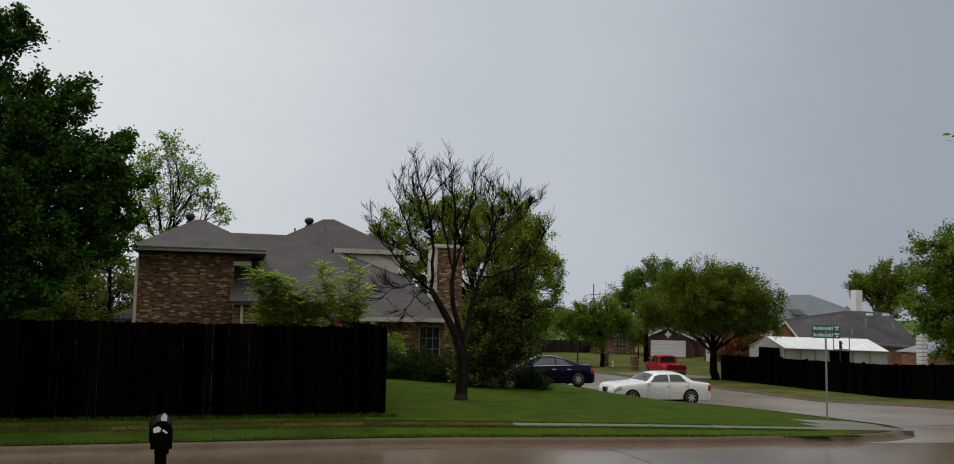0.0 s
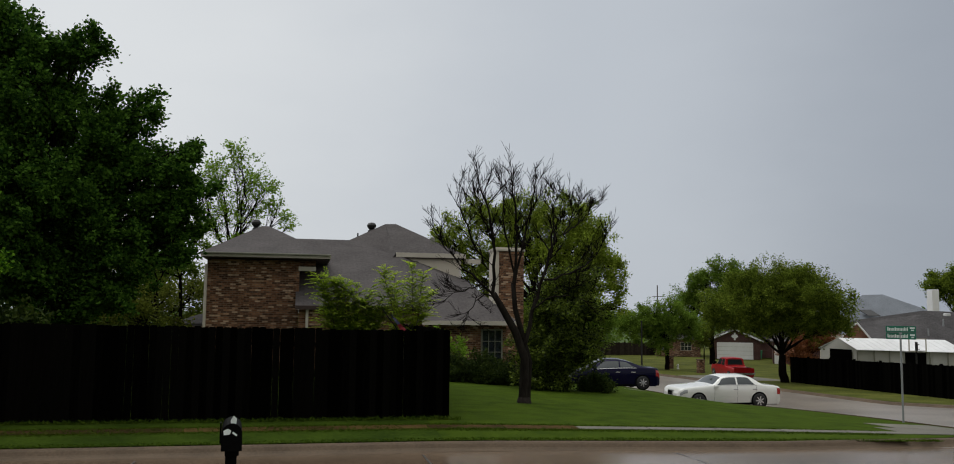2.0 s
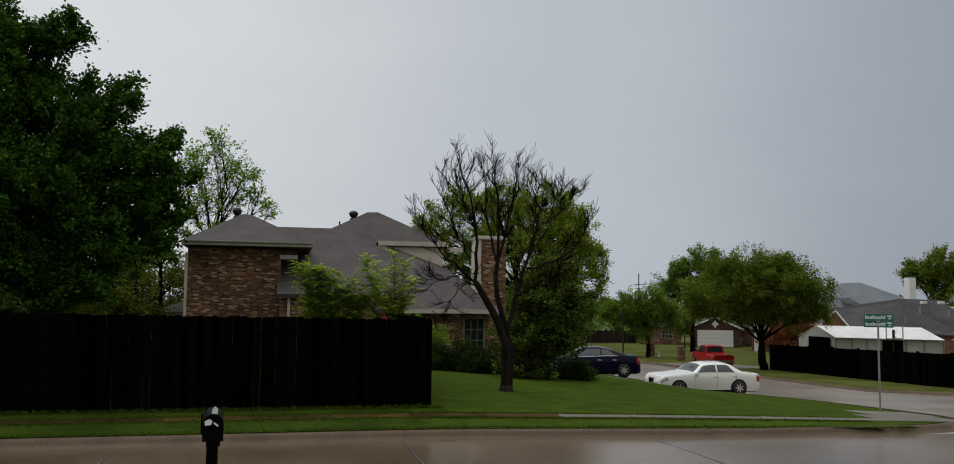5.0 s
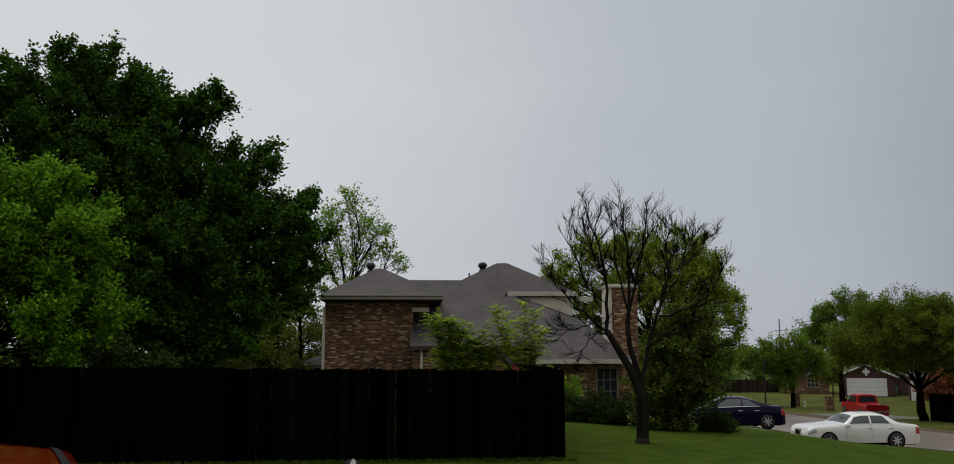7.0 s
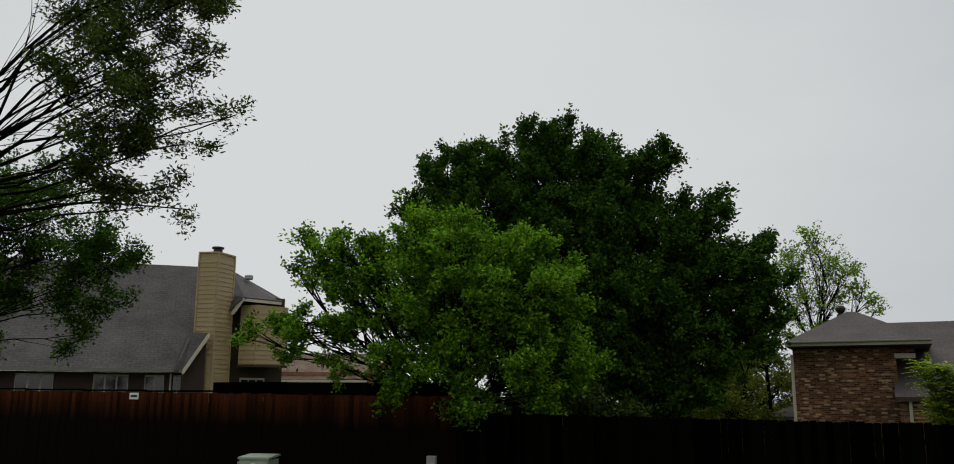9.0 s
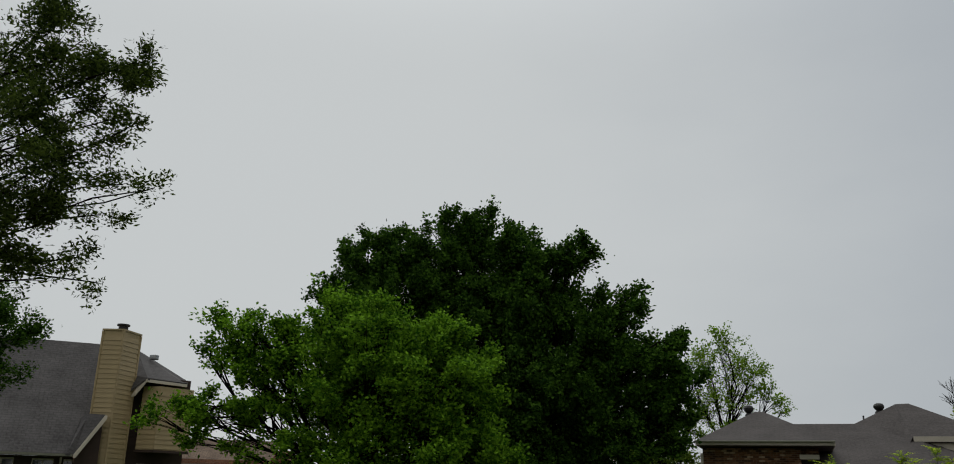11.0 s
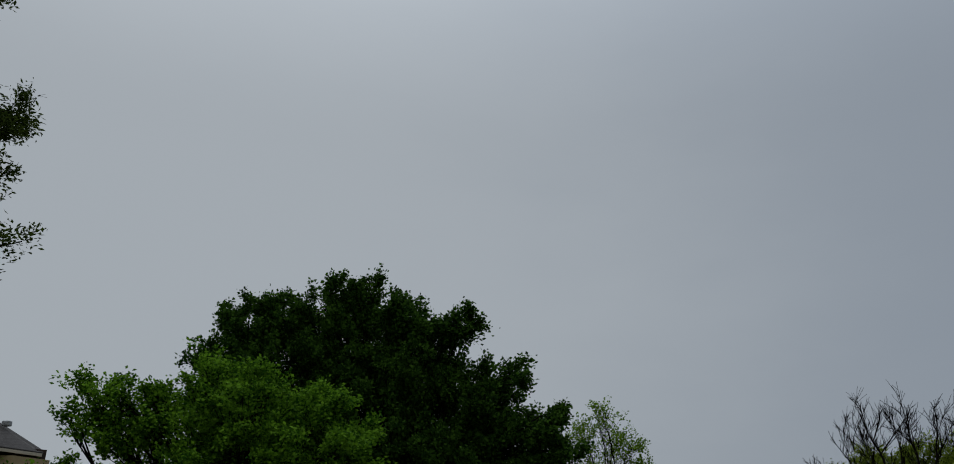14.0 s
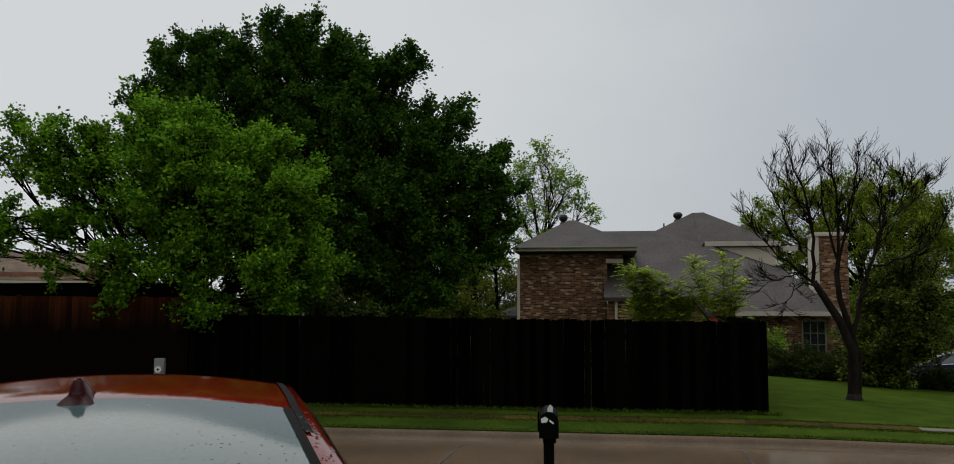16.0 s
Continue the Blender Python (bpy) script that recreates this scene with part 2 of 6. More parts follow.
GLASS = material("dark_window_glass", (0.02, 0.025, 0.03), 0.06, 0.2, bump=0, spec=0.9)
CURTAIN = material("pale_blind", (0.25, 0.26, 0.24), 0.7, 0.15, bump=0.05)
BLACK = material("black_plastic", (0.003, 0.003, 0.003), 0.6, 0.3, spec=0.03)
RUBBER = material("tyre_rubber", (0.012, 0.012, 0.012), 0.8, 0.3)
CHROME = material("alloy", (0.55, 0.55, 0.56), 0.25, 0.08, bump=0, metal=1.0)
STEEL = material("galvanised_steel", (0.32, 0.33, 0.34), 0.45, 0.2, bump=0.05, metal=0.7)
VENT = material("dark_vent_metal", (0.02, 0.019, 0.018), 0.5, 0.3, metal=0.4)
BARK = material("wet_bark", (0.0065, 0.005, 0.004), 0.95, 0.5, 4.0, 0.8, fine=30, stretch=(1, 1, 0.35), spec=0.015)
BARK_GREY = material("wet_grey_bark", (0.016, 0.0135, 0.011), 0.9, 0.6, 5.0, 1.0, fine=22, stretch=(1, 1, 0.3), spec=0.03)
BARK_LIGHT = material("grey_bark", (0.07, 0.055, 0.042), 0.9, 0.4, 3.0, 0.6, fine=25)
SIGN_GREEN = material("sign_green", (0.0, 0.13, 0.075), 0.4, 0.06, bump=0)
SIGN_WHITE = material("sign_white", (0.7, 0.75, 0.72), 0.5, 0.05, bump=0)
UTILITY = material("utility_green_paint", (0.30, 0.37, 0.30), 0.5, 0.12, 2.0, 0.04)
UTILITY_DARK = material("bright_green_rib", (0.05, 0.28, 0.13), 0.5, 0.1, bump=0)
GREY_BOX = material("grey_box_paint", (0.22, 0.23, 0.23), 0.5, 0.12)
FLAG_RED = material("flag_red", (0.20, 0.012, 0.02), 0.8, 0.1)
FLAG_BLUE = material("flag_blue", (0.02, 0.022, 0.05), 0.8, 0.1)
CAR_WHITE = material("white_car_paint", (0.70, 0.70, 0.66), 0.25, 0.03, bump=0, coat=0.8)
CAR_BLUE = material("dark_blue_car_paint", (0.003, 0.003, 0.019), 0.06, 0.1, bump=0, coat=0.0, spec=0.14)
CAR_RED = material("red_truck_paint", (0.30, 0.006, 0.008), 0.3, 0.1, bump=0, coat=0.05, spec=0.2)
CAR_ORANGE = material("wet_red_car_paint", (0.125, 0.0065, 0.0035), 0.05, 0.3, 9.0, 0.12, coat=0.0, spec=0.6, fine=70, bump_dist=0.003)
CAR_GLASS = material("car_glass", (0.018, 0.026, 0.028), 0.04, 0.1, bump=0, spec=0.6)
WET_GLASS = material("wet_rear_glass", (0.040, 0.068, 0.072), 0.10, 0.2, 3, 0.02, coat=0.0, spec=0.26, fine=60, bump_dist=0.004)
FIN_RED = material("dark_red_fin", (0.022, 0.0018, 0.0022), 0.35, 0.1, bump=0, spec=0.07)
# dim grey trim; on the brick house window it carries the tree's shade
FRAME_DIM = material("dim_trim_and_shaded_frame", (0.17, 0.17, 0.13), 0.7, 0.15)
SHED_WALL = material("grey_white_shed_wall", (0.42, 0.41, 0.37), 0.7, 0.12, 1.0, 0.05, spec=0.2)
LAMP_RED = material("tail_lamp", (0.30, 0.01, 0.01), 0.2, 0.05, bump=0, coat=0.6)
LAMP_CLEAR = material("head_lamp", (0.26, 0.27, 0.27), 0.12, 0.3, 9.0, bump=0, spec=0.6)
FENCE_FAR = material("weathered_far_fence", (0.030, 0.024, 0.018), 0.9, 0.4, 3.0, 0.2, per_object=0.3, spec=0.03)
DROP = material("rain_drop", (0.10, 0.12, 0.12), 0.12, 0.05, bump=0, spec=0.6)
LEAF_DARK = leaf_material("dark_leaves", (0.010, 0.034, 0.004), (0.078, 0.165, 0.018), 0.8, 0.05)
LEAF_LIGHT = leaf_material("bright_leaves", (0.022, 0.076, 0.004), (0.20, 0.39, 0.024), 0.8, 0.06)
LEAF_LIME = leaf_material("lime_leaves", (0.10, 0.19, 0.014), (0.24, 0.38, 0.040), 0.8, 0.06)
LEAF_YELLOW = leaf_material("yellow_green_leaves", (0.055, 0.075, 0.010), (0.15, 0.17, 0.022), 0.8, 0.06)
LEAF_OLIVE = leaf_material("olive_leaves", (0.050, 0.080, 0.008), (0.19, 0.245, 0.026), 0.8, 0.06)
LEAF_EVER = leaf_material("evergreen_leaves", (0.020, 0.034, 0.006), (0.095, 0.120, 0.020), 0.7, 0.10)
LEAF_MID = leaf_material("spring_leaves", (0.065, 0.120, 0.010), (0.19, 0.285, 0.036), 0.8, 0.06)
LEAF_OAK = leaf_material("oak_leaves", (0.016, 0.032, 0.005), (0.085, 0.125, 0.020), 0.8, 0.06)
LEAF_FERN = leaf_material("feathery_leaves", (0.20, 0.30, 0.015), (0.44, 0.57, 0.045), 0.8, 0.06)
LEAF_FROND = leaf_material("lime_frond_leaves", (0.32, 0.43, 0.022), (0.54, 0.66, 0.060), 0.8, 0.06)
LEAF_SHRUB = leaf_material("dark_shrub_leaves", (0.010, 0.022, 0.004), (0.055, 0.080, 0.012), 0.7, 0.08)
LEAF_SPRING = leaf_material("yellow_spring_leaves", (0.105, 0.155, 0.011), (0.29, 0.37, 0.042), 0.8, 0.06)
LEAF_MAGNOLIA = leaf_material("new_evergreen_leaves", (0.007, 0.014, 0.003), (0.135, 0.185, 0.020), 0.65, 0.10)
LEAF_RUST = leaf_material("rust_leaves", (0.15, 0.055, 0.02), (0.34, 0.125, 0.045))


# ---- mesh helpers ----
def rise(x, y):
    """Height of the ground: level along the main street, falling towards the far corner and down the side street,
    with a low swell in the corner lawn."""
    u = min(max(x - 3.0, 0.0), 17.0)
    v = min(max(y - 17.0, -3.0), 21.0)
    z = -(0.0269 * u + 0.00395 * u * v)
    z -= 0.020 * min(max(y - 38.0, 0.0), 62.0)
    if y < 7.8:
        z += 0.55 * min(1.0, (7.8 - y) / 5.0)
    z += 0.10 * min(max((y - 15.2) / 2.0, 0.0), 1.0) * (1.0 if x < 8 else max(0.0, 1 - (x - 8) / 8))
    z += 0.24 * math.exp(-((x - 11.2) / 3.0) ** 2 - ((y - 29.5) / 5.0) ** 2)
    return z


def metre_uv(bm):
    layer = bm.loops.layers.uv.new("metres")
    for f in bm.faces:
        n = f.normal
        t = Vector((1, 0, 0)) if abs(n.z) > 0.97 else Vector((0, 0, 1)).cross(n).normalized()
        s = n.cross(t)
        for loop in f.loops:
            loop[layer].uv = (loop.vert.co.dot(t), loop.vert.co.dot(s))


def part(name, bm, mat, parent=None, label="", smooth=False):
    bm.normal_update()
    metre_uv(bm)
    me = bpy.data.meshes.new(name)
    bm.to_mesh(me)
    bm.free()
    if smooth:
        me.shade_smooth()
    me.materials.append(mat)
    ob = new(name, me)
    ob.parent = parent
    return tagged(ob, label)


def thing(name, label, category, at=(0, 0, 0), turn=0.0, group="", kind=""):
    ob = new(name)
    ob.matrix_world = pose(*at, 0, 0, turn)
    return tagged(ob, label, category, group, kind)


def boxes(*dims, bevel=0.0):
    """One bmesh of boxes (x0, x1, y0, y1, z0, z1)."""
    bm = bmesh.new()
    for x0, x1, y0, y1, z0, z1 in dims:
        vs = [bm.verts.new(p) for p in ((x0, y0, z0), (x1, y0, z0), (x1, y1, z0), (x0, y1, z0), (x0, y0, z1), (x1, y0, z1), (x1, y1, z1), (x0, y1, z1))]
        for f in ((3, 2, 1, 0), (4, 5, 6, 7), (0, 1, 5, 4), (1, 2, 6, 5), (2, 3, 7, 6), (3, 0, 4, 7)):
            bm.faces.new([vs[i] for i in f])
    if bevel:
        bmesh.ops.bevel(bm, geom=bm.edges[:], offset=bevel, segments=2, affect='EDGES', profile=0.6)
    return bm


def solid(points, faces):
    bm = bmesh.new()
    vs = [bm.verts.new(p) for p in points]
    for f in faces:
        bm.faces.new([vs[i] for i in f])
    bmesh.ops.recalc_face_normals(bm, faces=bm.faces[:])
    return bm


def prism(outline, a, b, axis='y'):
    """An outline of (u, z) pushed from a to b along an axis."""
    n = len(outline)
    put = (lambda u, z, w: (u, w, z)) if axis == 'y' else (lambda u, z, w: (w, u, z))
    pts = [put(u, z, a) for u, z in outline] + [put(u, z, b) for u, z in outline]
    return solid(pts, [list(range(n)), list(range(2 * n - 1, n - 1, -1))] + [(i, (i + 1) % n, n + (i + 1) % n, n + i) for i in range(n)])


def slab(corners, thick):
    """A sheet of four or three corners with a thickness downwards."""
    n = len(corners)
    low = [(x, y, z - thick) for x, y, z in corners]
    return solid(list(corners) + low, [list(range(n)), list(range(2 * n - 1, n - 1, -1))] + [(i, (i + 1) % n, n + (i + 1) % n, n + i) for i in range(n)])


def lathe(profile, segs=16, at=(0, 0, 0), axis='z'):
    """A turned solid from (radius, height) pairs."""
    bm = bmesh.new()
    rings = []
    for r, h in profile:
        ring = []
        for i in range(segs):
            a = 2 * math.pi * i / segs
            p = (r * math.cos(a), r * math.sin(a), h) if axis == 'z' else (r * math.cos(a), h, r * math.sin(a))
            ring.append(bm.verts.new(Vector(p) + Vector(at)))
        rings.append(ring)
    for a, b in zip(rings, rings[1:]):
        for i in range(segs):
            bm.faces.new((a[i], a[(i + 1) % segs], b[(i + 1) % segs], b[i]))
    bm.faces.new(rings[0][::-1])
    bm.faces.new(rings[-1])
    bmesh.ops.recalc_face_normals(bm, faces=bm.faces[:])
    return bm


def draped(xs, ys, lift, edge=None):
    """A sheet over the ground; edge(y) moves its last column."""
    bm = bmesh.new()
    rows = []
    for y in ys:
        row = []
        for x in xs:
            if edge:
                x = xs[0] + (x - xs[0]) * (edge(y) - xs[0]) / (xs[-1] - xs[0])
            row.append(bm.verts.new((x, y, rise(x, y) + lift)))
        rows.append(row)
    for a, b in zip(rows, rows[1:]):
        for i in range(len(a) - 1):
            bm.faces.new((a[i], a[i + 1], b[i + 1], b[i]))
    return bm


def span(a, b, n):
    return [a + (b - a) * i / n for i in range(n + 1)]


class Wood:
    """Tapered tubes gathered into one mesh."""

    def __init__(self):
        self.v, self.f = [], []

    def tube(self, pts, r0, r1, sides=6):
        base = len(self.v)
        n = len(pts)
        for k, p in enumerate(pts):
            d = (pts[min(k + 1, n - 1)] - pts[max(k - 1, 0)]).normalized()
            a = d.orthogonal().normalized()
            b = d.cross(a)
            r = r0 + (r1 - r0) * k / (n - 1)
            for i in range(sides):
                w = 2 * math.pi * i / sides
                self.v.append(p + a * (r * math.cos(w)) + b * (r * math.sin(w)))
        for k in range(n - 1):
            for i in range(sides):
                j = (i + 1) % sides
                self.f.append((base + k * sides + i, base + k * sides + j, base + (k + 1) * sides + j, base + (k + 1) * sides + i))
        self.f.append(tuple(base + (n - 1) * sides + i for i in range(sides)))

    def put(self, name, mat, parent, label=""):
        me = bpy.data.meshes.new(name)
        me.from_pydata(self.v, [], self.f)
        me.shade_smooth()
        me.materials.append(mat)
        ob = new(name, me)
        ob.parent = parent
        return tagged(ob, label)


def wander(a, b, bow, rng, n=6):
    """A wavering line from a to b."""
    a, b = Vector(a), Vector(b)
    side = Vector((rng.uniform(-1, 1), rng.uniform(-1, 1), rng.uniform(-0.4, 0.8)))
    out = []
    for i in range(n + 1):
        t = i / n
        p = a.lerp(b, t) + side * (bow * math.sin(math.pi * t))
        if 0 < i < n:
            p = p + Vector((rng.uniform(-1, 1), rng.uniform(-1, 1), rng.uniform(-1, 1))) * bow * 0.25
        out.append(p)
    return out


def leaves(name, centres, per, spread, size, mat, parent, seed, narrow=0.55, droop=0.0, label="", axes=None, slim=0.62):
    """A crown: many small bent leaves round the clump centres."""
    rng = np.random.default_rng(seed)
    c = np.repeat(np.array(centres, dtype=float), per, axis=0)
    n = len(c)
    # every clump is a spray along its own axis, so that tufts and gaps show
    axis = rng.normal(size=(len(centres), 3)) * np.array([1, 1, 0.55]) + np.array([0, 0, 0.15 - droop])
    if axes is not None:
        axis = axis * 0.45 + np.array(axes, dtype=float)
    axis /= np.linalg.norm(axis, axis=1)[:, None]
    axis = np.repeat(axis, per, axis=0)
    off = rng.normal(size=(n, 3)) * spread * slim + axis * (rng.uniform(-1.0, 1.9, size=(n, 1)) * spread)
    p = c + off
    d = rng.normal(size=(n, 3)) * 0.8 + axis * 0.7
    d[:, 2] = d[:, 2] * 0.6 - droop
    d /= np.linalg.norm(d, axis=1)[:, None]
    s = np.cross(d, rng.normal(size=(n, 3)))
    s /= np.linalg.norm(s, axis=1)[:, None]
    k = np.cross(d, s)
    ln = size * rng.uniform(0.65, 1.35, size=(n, 1))
    w = ln * narrow * 0.5
    v = np.stack([p, p + d * ln * 0.5 + s * w + k * ln * 0.08, p + d * ln, p + d * ln * 0.5 - s * w + k * ln * 0.08], 1).reshape(-1, 3)
    me = bpy.data.meshes.new(name)
    me.vertices.add(4 * n)
    me.vertices.foreach_set("co", v.ravel())
    me.loops.add(4 * n)
    me.loops.foreach_set("vertex_index", np.arange(4 * n, dtype=np.int32))
    me.polygons.add(n)
    me.polygons.foreach_set("loop_start", np.arange(0, 4 * n, 4, dtype=np.int32))
    me.update(calc_edges=True)
    me.materials.append(mat)
    ob = new(name, me)
    ob.parent = parent
    return tagged(ob, label)


def tree(name, label, base, trunk_r, fork, lobes, clumps, per, spread, size, leaf, bark, seed, narrow=0.55, droop=0.0, group="",
         fill=0.55, twig=0.012, category="tree", depth=1.0, twiggy=0.5, lift=0.35, slim=0.55, bunch=6, loose=0.5, low=0.3):
    """Trunk, limbs to every lobe, twigs to the clumps and leaves about them. A lobe is (x, y, z, radius)."""
    rng = random.Random(seed)
    t = thing(name, label, category, base, group=group)
    b = Vector(base)
    wood = Wood()
    top = Vector(fork) - b
    wood.tube(wander((0, 0, -0.1), top, trunk_r * 0.6, rng, 7), trunk_r, trunk_r * 0.7, 10)
    limbs = Wood()
    centres, axes = [], []
    total, biggest = sum(l[3] ** 2 for l in lobes), max(l[3] for l in lobes)
    for x, y, z, r in lobes:
        c = Vector((x, y, z)) - b
        line = wander(top, c, (c - top).length * 0.09, rng, 7)
        limbs.tube(line, trunk_r * 0.42 * min(1.0, 0.25 + 0.75 * r / biggest), trunk_r * 0.06, 7)
        count = max(3, int(clumps * r * r / total))
        shoots = []
        for i in range(max(5, count // bunch)):
            d = Vector((rng.gauss(0, 1), rng.gauss(0, 1) * depth, rng.gauss(0, 1))).normalized()
            way = (d * 0.8 + Vector((rng.gauss(0, 0.45), rng.gauss(0, 0.45), lift + rng.gauss(0, 0.35)))).normalized()
            shoots.append((c + d * r * rng.uniform(fill, 1.05), way, (0.10 + 0.42 * r) * rng.uniform(0.3, 1.25)))
        for i in range(count):
            root, way, ln = rng.choice(shoots)
            u = rng.random() if rng.random() > loose else rng.uniform(-0.2, 0.3)
            d = Vector((rng.gauss(0, 1), rng.gauss(0, 1), rng.gauss(0, 0.8)))
            p = root + way * (ln * u) + d * ((0.04 + r * 0.17) * (1.0 - 0.7 * u))
            if p.z < low:
                continue
            centres.append(p)
            axes.append(way)
            if rng.random() < twiggy:
                limbs.tube(wander(line[rng.randint(3, 7)], p, 0.12 * r, rng, 4), twig * 2.2, twig * 0.5, 4)
    wood.put("trunk", bark, t)
    limbs.put("branchwork", bark, t)
    leaves("crown", centres, per, spread, size, leaf, t, seed, narrow, droop, "", axes, slim)
    return t


# ---- ground, streets, kerbs ----
def corner_edge(y):
    """Where the corner lot ends: a rounded kerb return, then a line that swings out along the side street."""
    if y < 20.0:
        return 12.0 + 4.1 * math.sqrt(max(0.0, 1 - ((20.0 - y) / 4.25) ** 2))
    return min(19.35, 16.1 + 0.17 * (y - 20.0))


def swept_kerb(name, line, label):
    """A kerb with a rounded nose along a line of (x, y); the street lies to its right."""
    prof = ((0.0, -0.30), (0.0, 0.0), (0.08, -0.006), (0.13, -0.03), (0.19, -0.085), (0.24, -0.108), (0.34, -0.132), (0.34, -0.30))
    bm = bmesh.new()
    rings = []
    for i, (x, y) in enumerate(line):
        a, b = line[max(0, i - 1)], line[min(len(line) - 1, i + 1)]
        d = Vector((b[0] - a[0], b[1] - a[1], 0)).normalized()
        n = Vector((d.y, -d.x, 0))
        rings.append([bm.verts.new((x + n.x * w, y + n.y * w, rise(x, y) + 0.015 + h)) for w, h in prof])
    for a, b in zip(rings, rings[1:]):
        for i in range(len(prof) - 1):
            bm.faces.new((a[i], a[i + 1], b[i + 1], b[i]))
    bmesh.ops.recalc_face_normals(bm, faces=bm.faces[:])
    ob = part(name, bm, KERB)
    return tagged(ob, label, "kerb", kind="structure")


far_steps = [-3000, -1200, -500, -250, -140, -90, -60, -40, -25, -15]
ground = part("ground", draped(far_steps + span(-8, 40, 24) + [50, 65, 90, 140, 250, 500, 1200, 3000],
                               far_steps[:8] + span(-20, 60, 40) + [70, 85, 100, 140, 250, 500, 1200, 3000], -0.4), FIELD)
tagged(ground, "dull green wet ground reaching to the horizon", "ground", kind="structure")
road_main = part("road_main", draped(span(-90, 110, 100), span(7.8, 15.3, 6), -0.12), ROAD, smooth=True)
tagged(road_main, "wet brown concrete street with dark joints", "road", kind="structure")
road_side = part("road_side", draped(span(11.0, 36, 14), span(15.3, 21, 6), -0.12), ROAD_PALE, smooth=True)
tagged(road_side, "wet concrete mouth of the side street", "road", kind="structure")
road_far = part("road_far", draped(span(14.0, 28.9, 8), span(21, 120, 60), -0.12), ROAD_PALE, smooth=True)
tagged(road_far, "wet pale concrete side street running away", "road", kind="structure")
lawn = part("lawn", draped(span(-70, 19.35, 70), span(15.35, 22, 20) + span(22.5, 60, 40), 0.0, corner_edge), GRASS, smooth=True)
tagged(lawn, "short wet green lawn of the corner lot", "lawn", kind="structure")
verge = part("verge", draped(span(-70, 2.6, 60), span(15.36, 17.9, 8), 0.006), VERGE, smooth=True)
tagged(verge, "worn muddy grass strip along the fence", "grass strip", kind="structure")
lawn_east = part("lawn_east", draped(span(28.9, 140, 40), span(20, 140, 50), 0.0), GRASS_DULL, smooth=True)
tagged(lawn_east, "wet green verge across the side street", "lawn", kind="structure")
lawn_far = part("lawn_far", draped(span(-40, 19.0, 24), span(60, 140, 24), 0.0), GRASS_DULL, smooth=True)
tagged(lawn_far, "wet green front lawns down the street", "lawn", kind="structure")
lawn_near = part("lawn_near", draped(span(-70, 90, 60), span(-30, 7.65, 20), -0.03), GRASS, smooth=True)
tagged(lawn_near, "wet front lawn on the near side", "lawn", kind="structure")
driveway = part("driveway", draped(span(-6.5, 3.0, 8), span(-9, 7.8, 16), 0.0), WALK, smooth=True)
tagged(driveway, "pale wet concrete driveway", "driveway", kind="structure")
drive_far = part("driveway_far", draped(span(8.5, 18.3, 10), span(35.2, 45.0, 8), 0.02), WALK, smooth=True)
tagged(drive_far, "wet concrete driveway beside the brick house", "driveway", kind="structure")
arc = [(12.0 + 4.25 * math.cos(w), 20.0 + 4.4 * math.sin(w)) for w in [radians(-90 + 9 * i) for i in range(11)]]
swept_kerb("kerb_corner", [(x, 15.2) for x in span(-70, 9.0, 58)] + arc + [(corner_edge(y) + 0.15, y) for y in span(21, 110, 60)], "worn concrete kerb round the corner lot")
swept_kerb("kerb_east", [(28.75, y) for y in span(110, 24, 60)] + [(29.6, 21), (31.5, 18), (34.5, 16), (38, 15.2)] + [(x, 15.2) for x in span(42, 110, 20)],
           "pale concrete kerb across the side street")
swept_kerb("kerb_near", [(x, 7.8) for x in span(110, -70, 60)], "worn concrete kerb on the near side")

# joints of the concrete streets
bm = bmesh.new()
for k in range(-16, 20):
    x = 2.1 + 4.6 * k
    lean = 0.06 * math.sin(k * 2.3)
    for y0, y1 in ((8.35, 11.4), (11.5, 14.6)):
        q = [(x + lean, y0), (x + 0.035 + lean, y0), (x + 0.035 - lean, y1), (x - lean, y1)]
        bm.faces.new([bm.verts.new((a, b, rise(a, b) - 0.114)) for a, b in q])
tagged(part("road_joints", bm, TAR), "dark tar joints across the concrete street", "joint", kind="structure")
bm = bmesh.new()
for k in range(40):
    x0, x1 = -60 + 3 * k, -57 + 3 * k
    q = [(x0, 11.44), (x1, 11.44), (x1, 11.475), (x0, 11.475)]
    bm.faces.new([bm.verts.new((a, b, rise(a, b) - 0.114)) for a, b in q])
tagged(part("road_centre_joint", bm, TAR), "long tar joint down the street's middle", "joint", kind="structure")

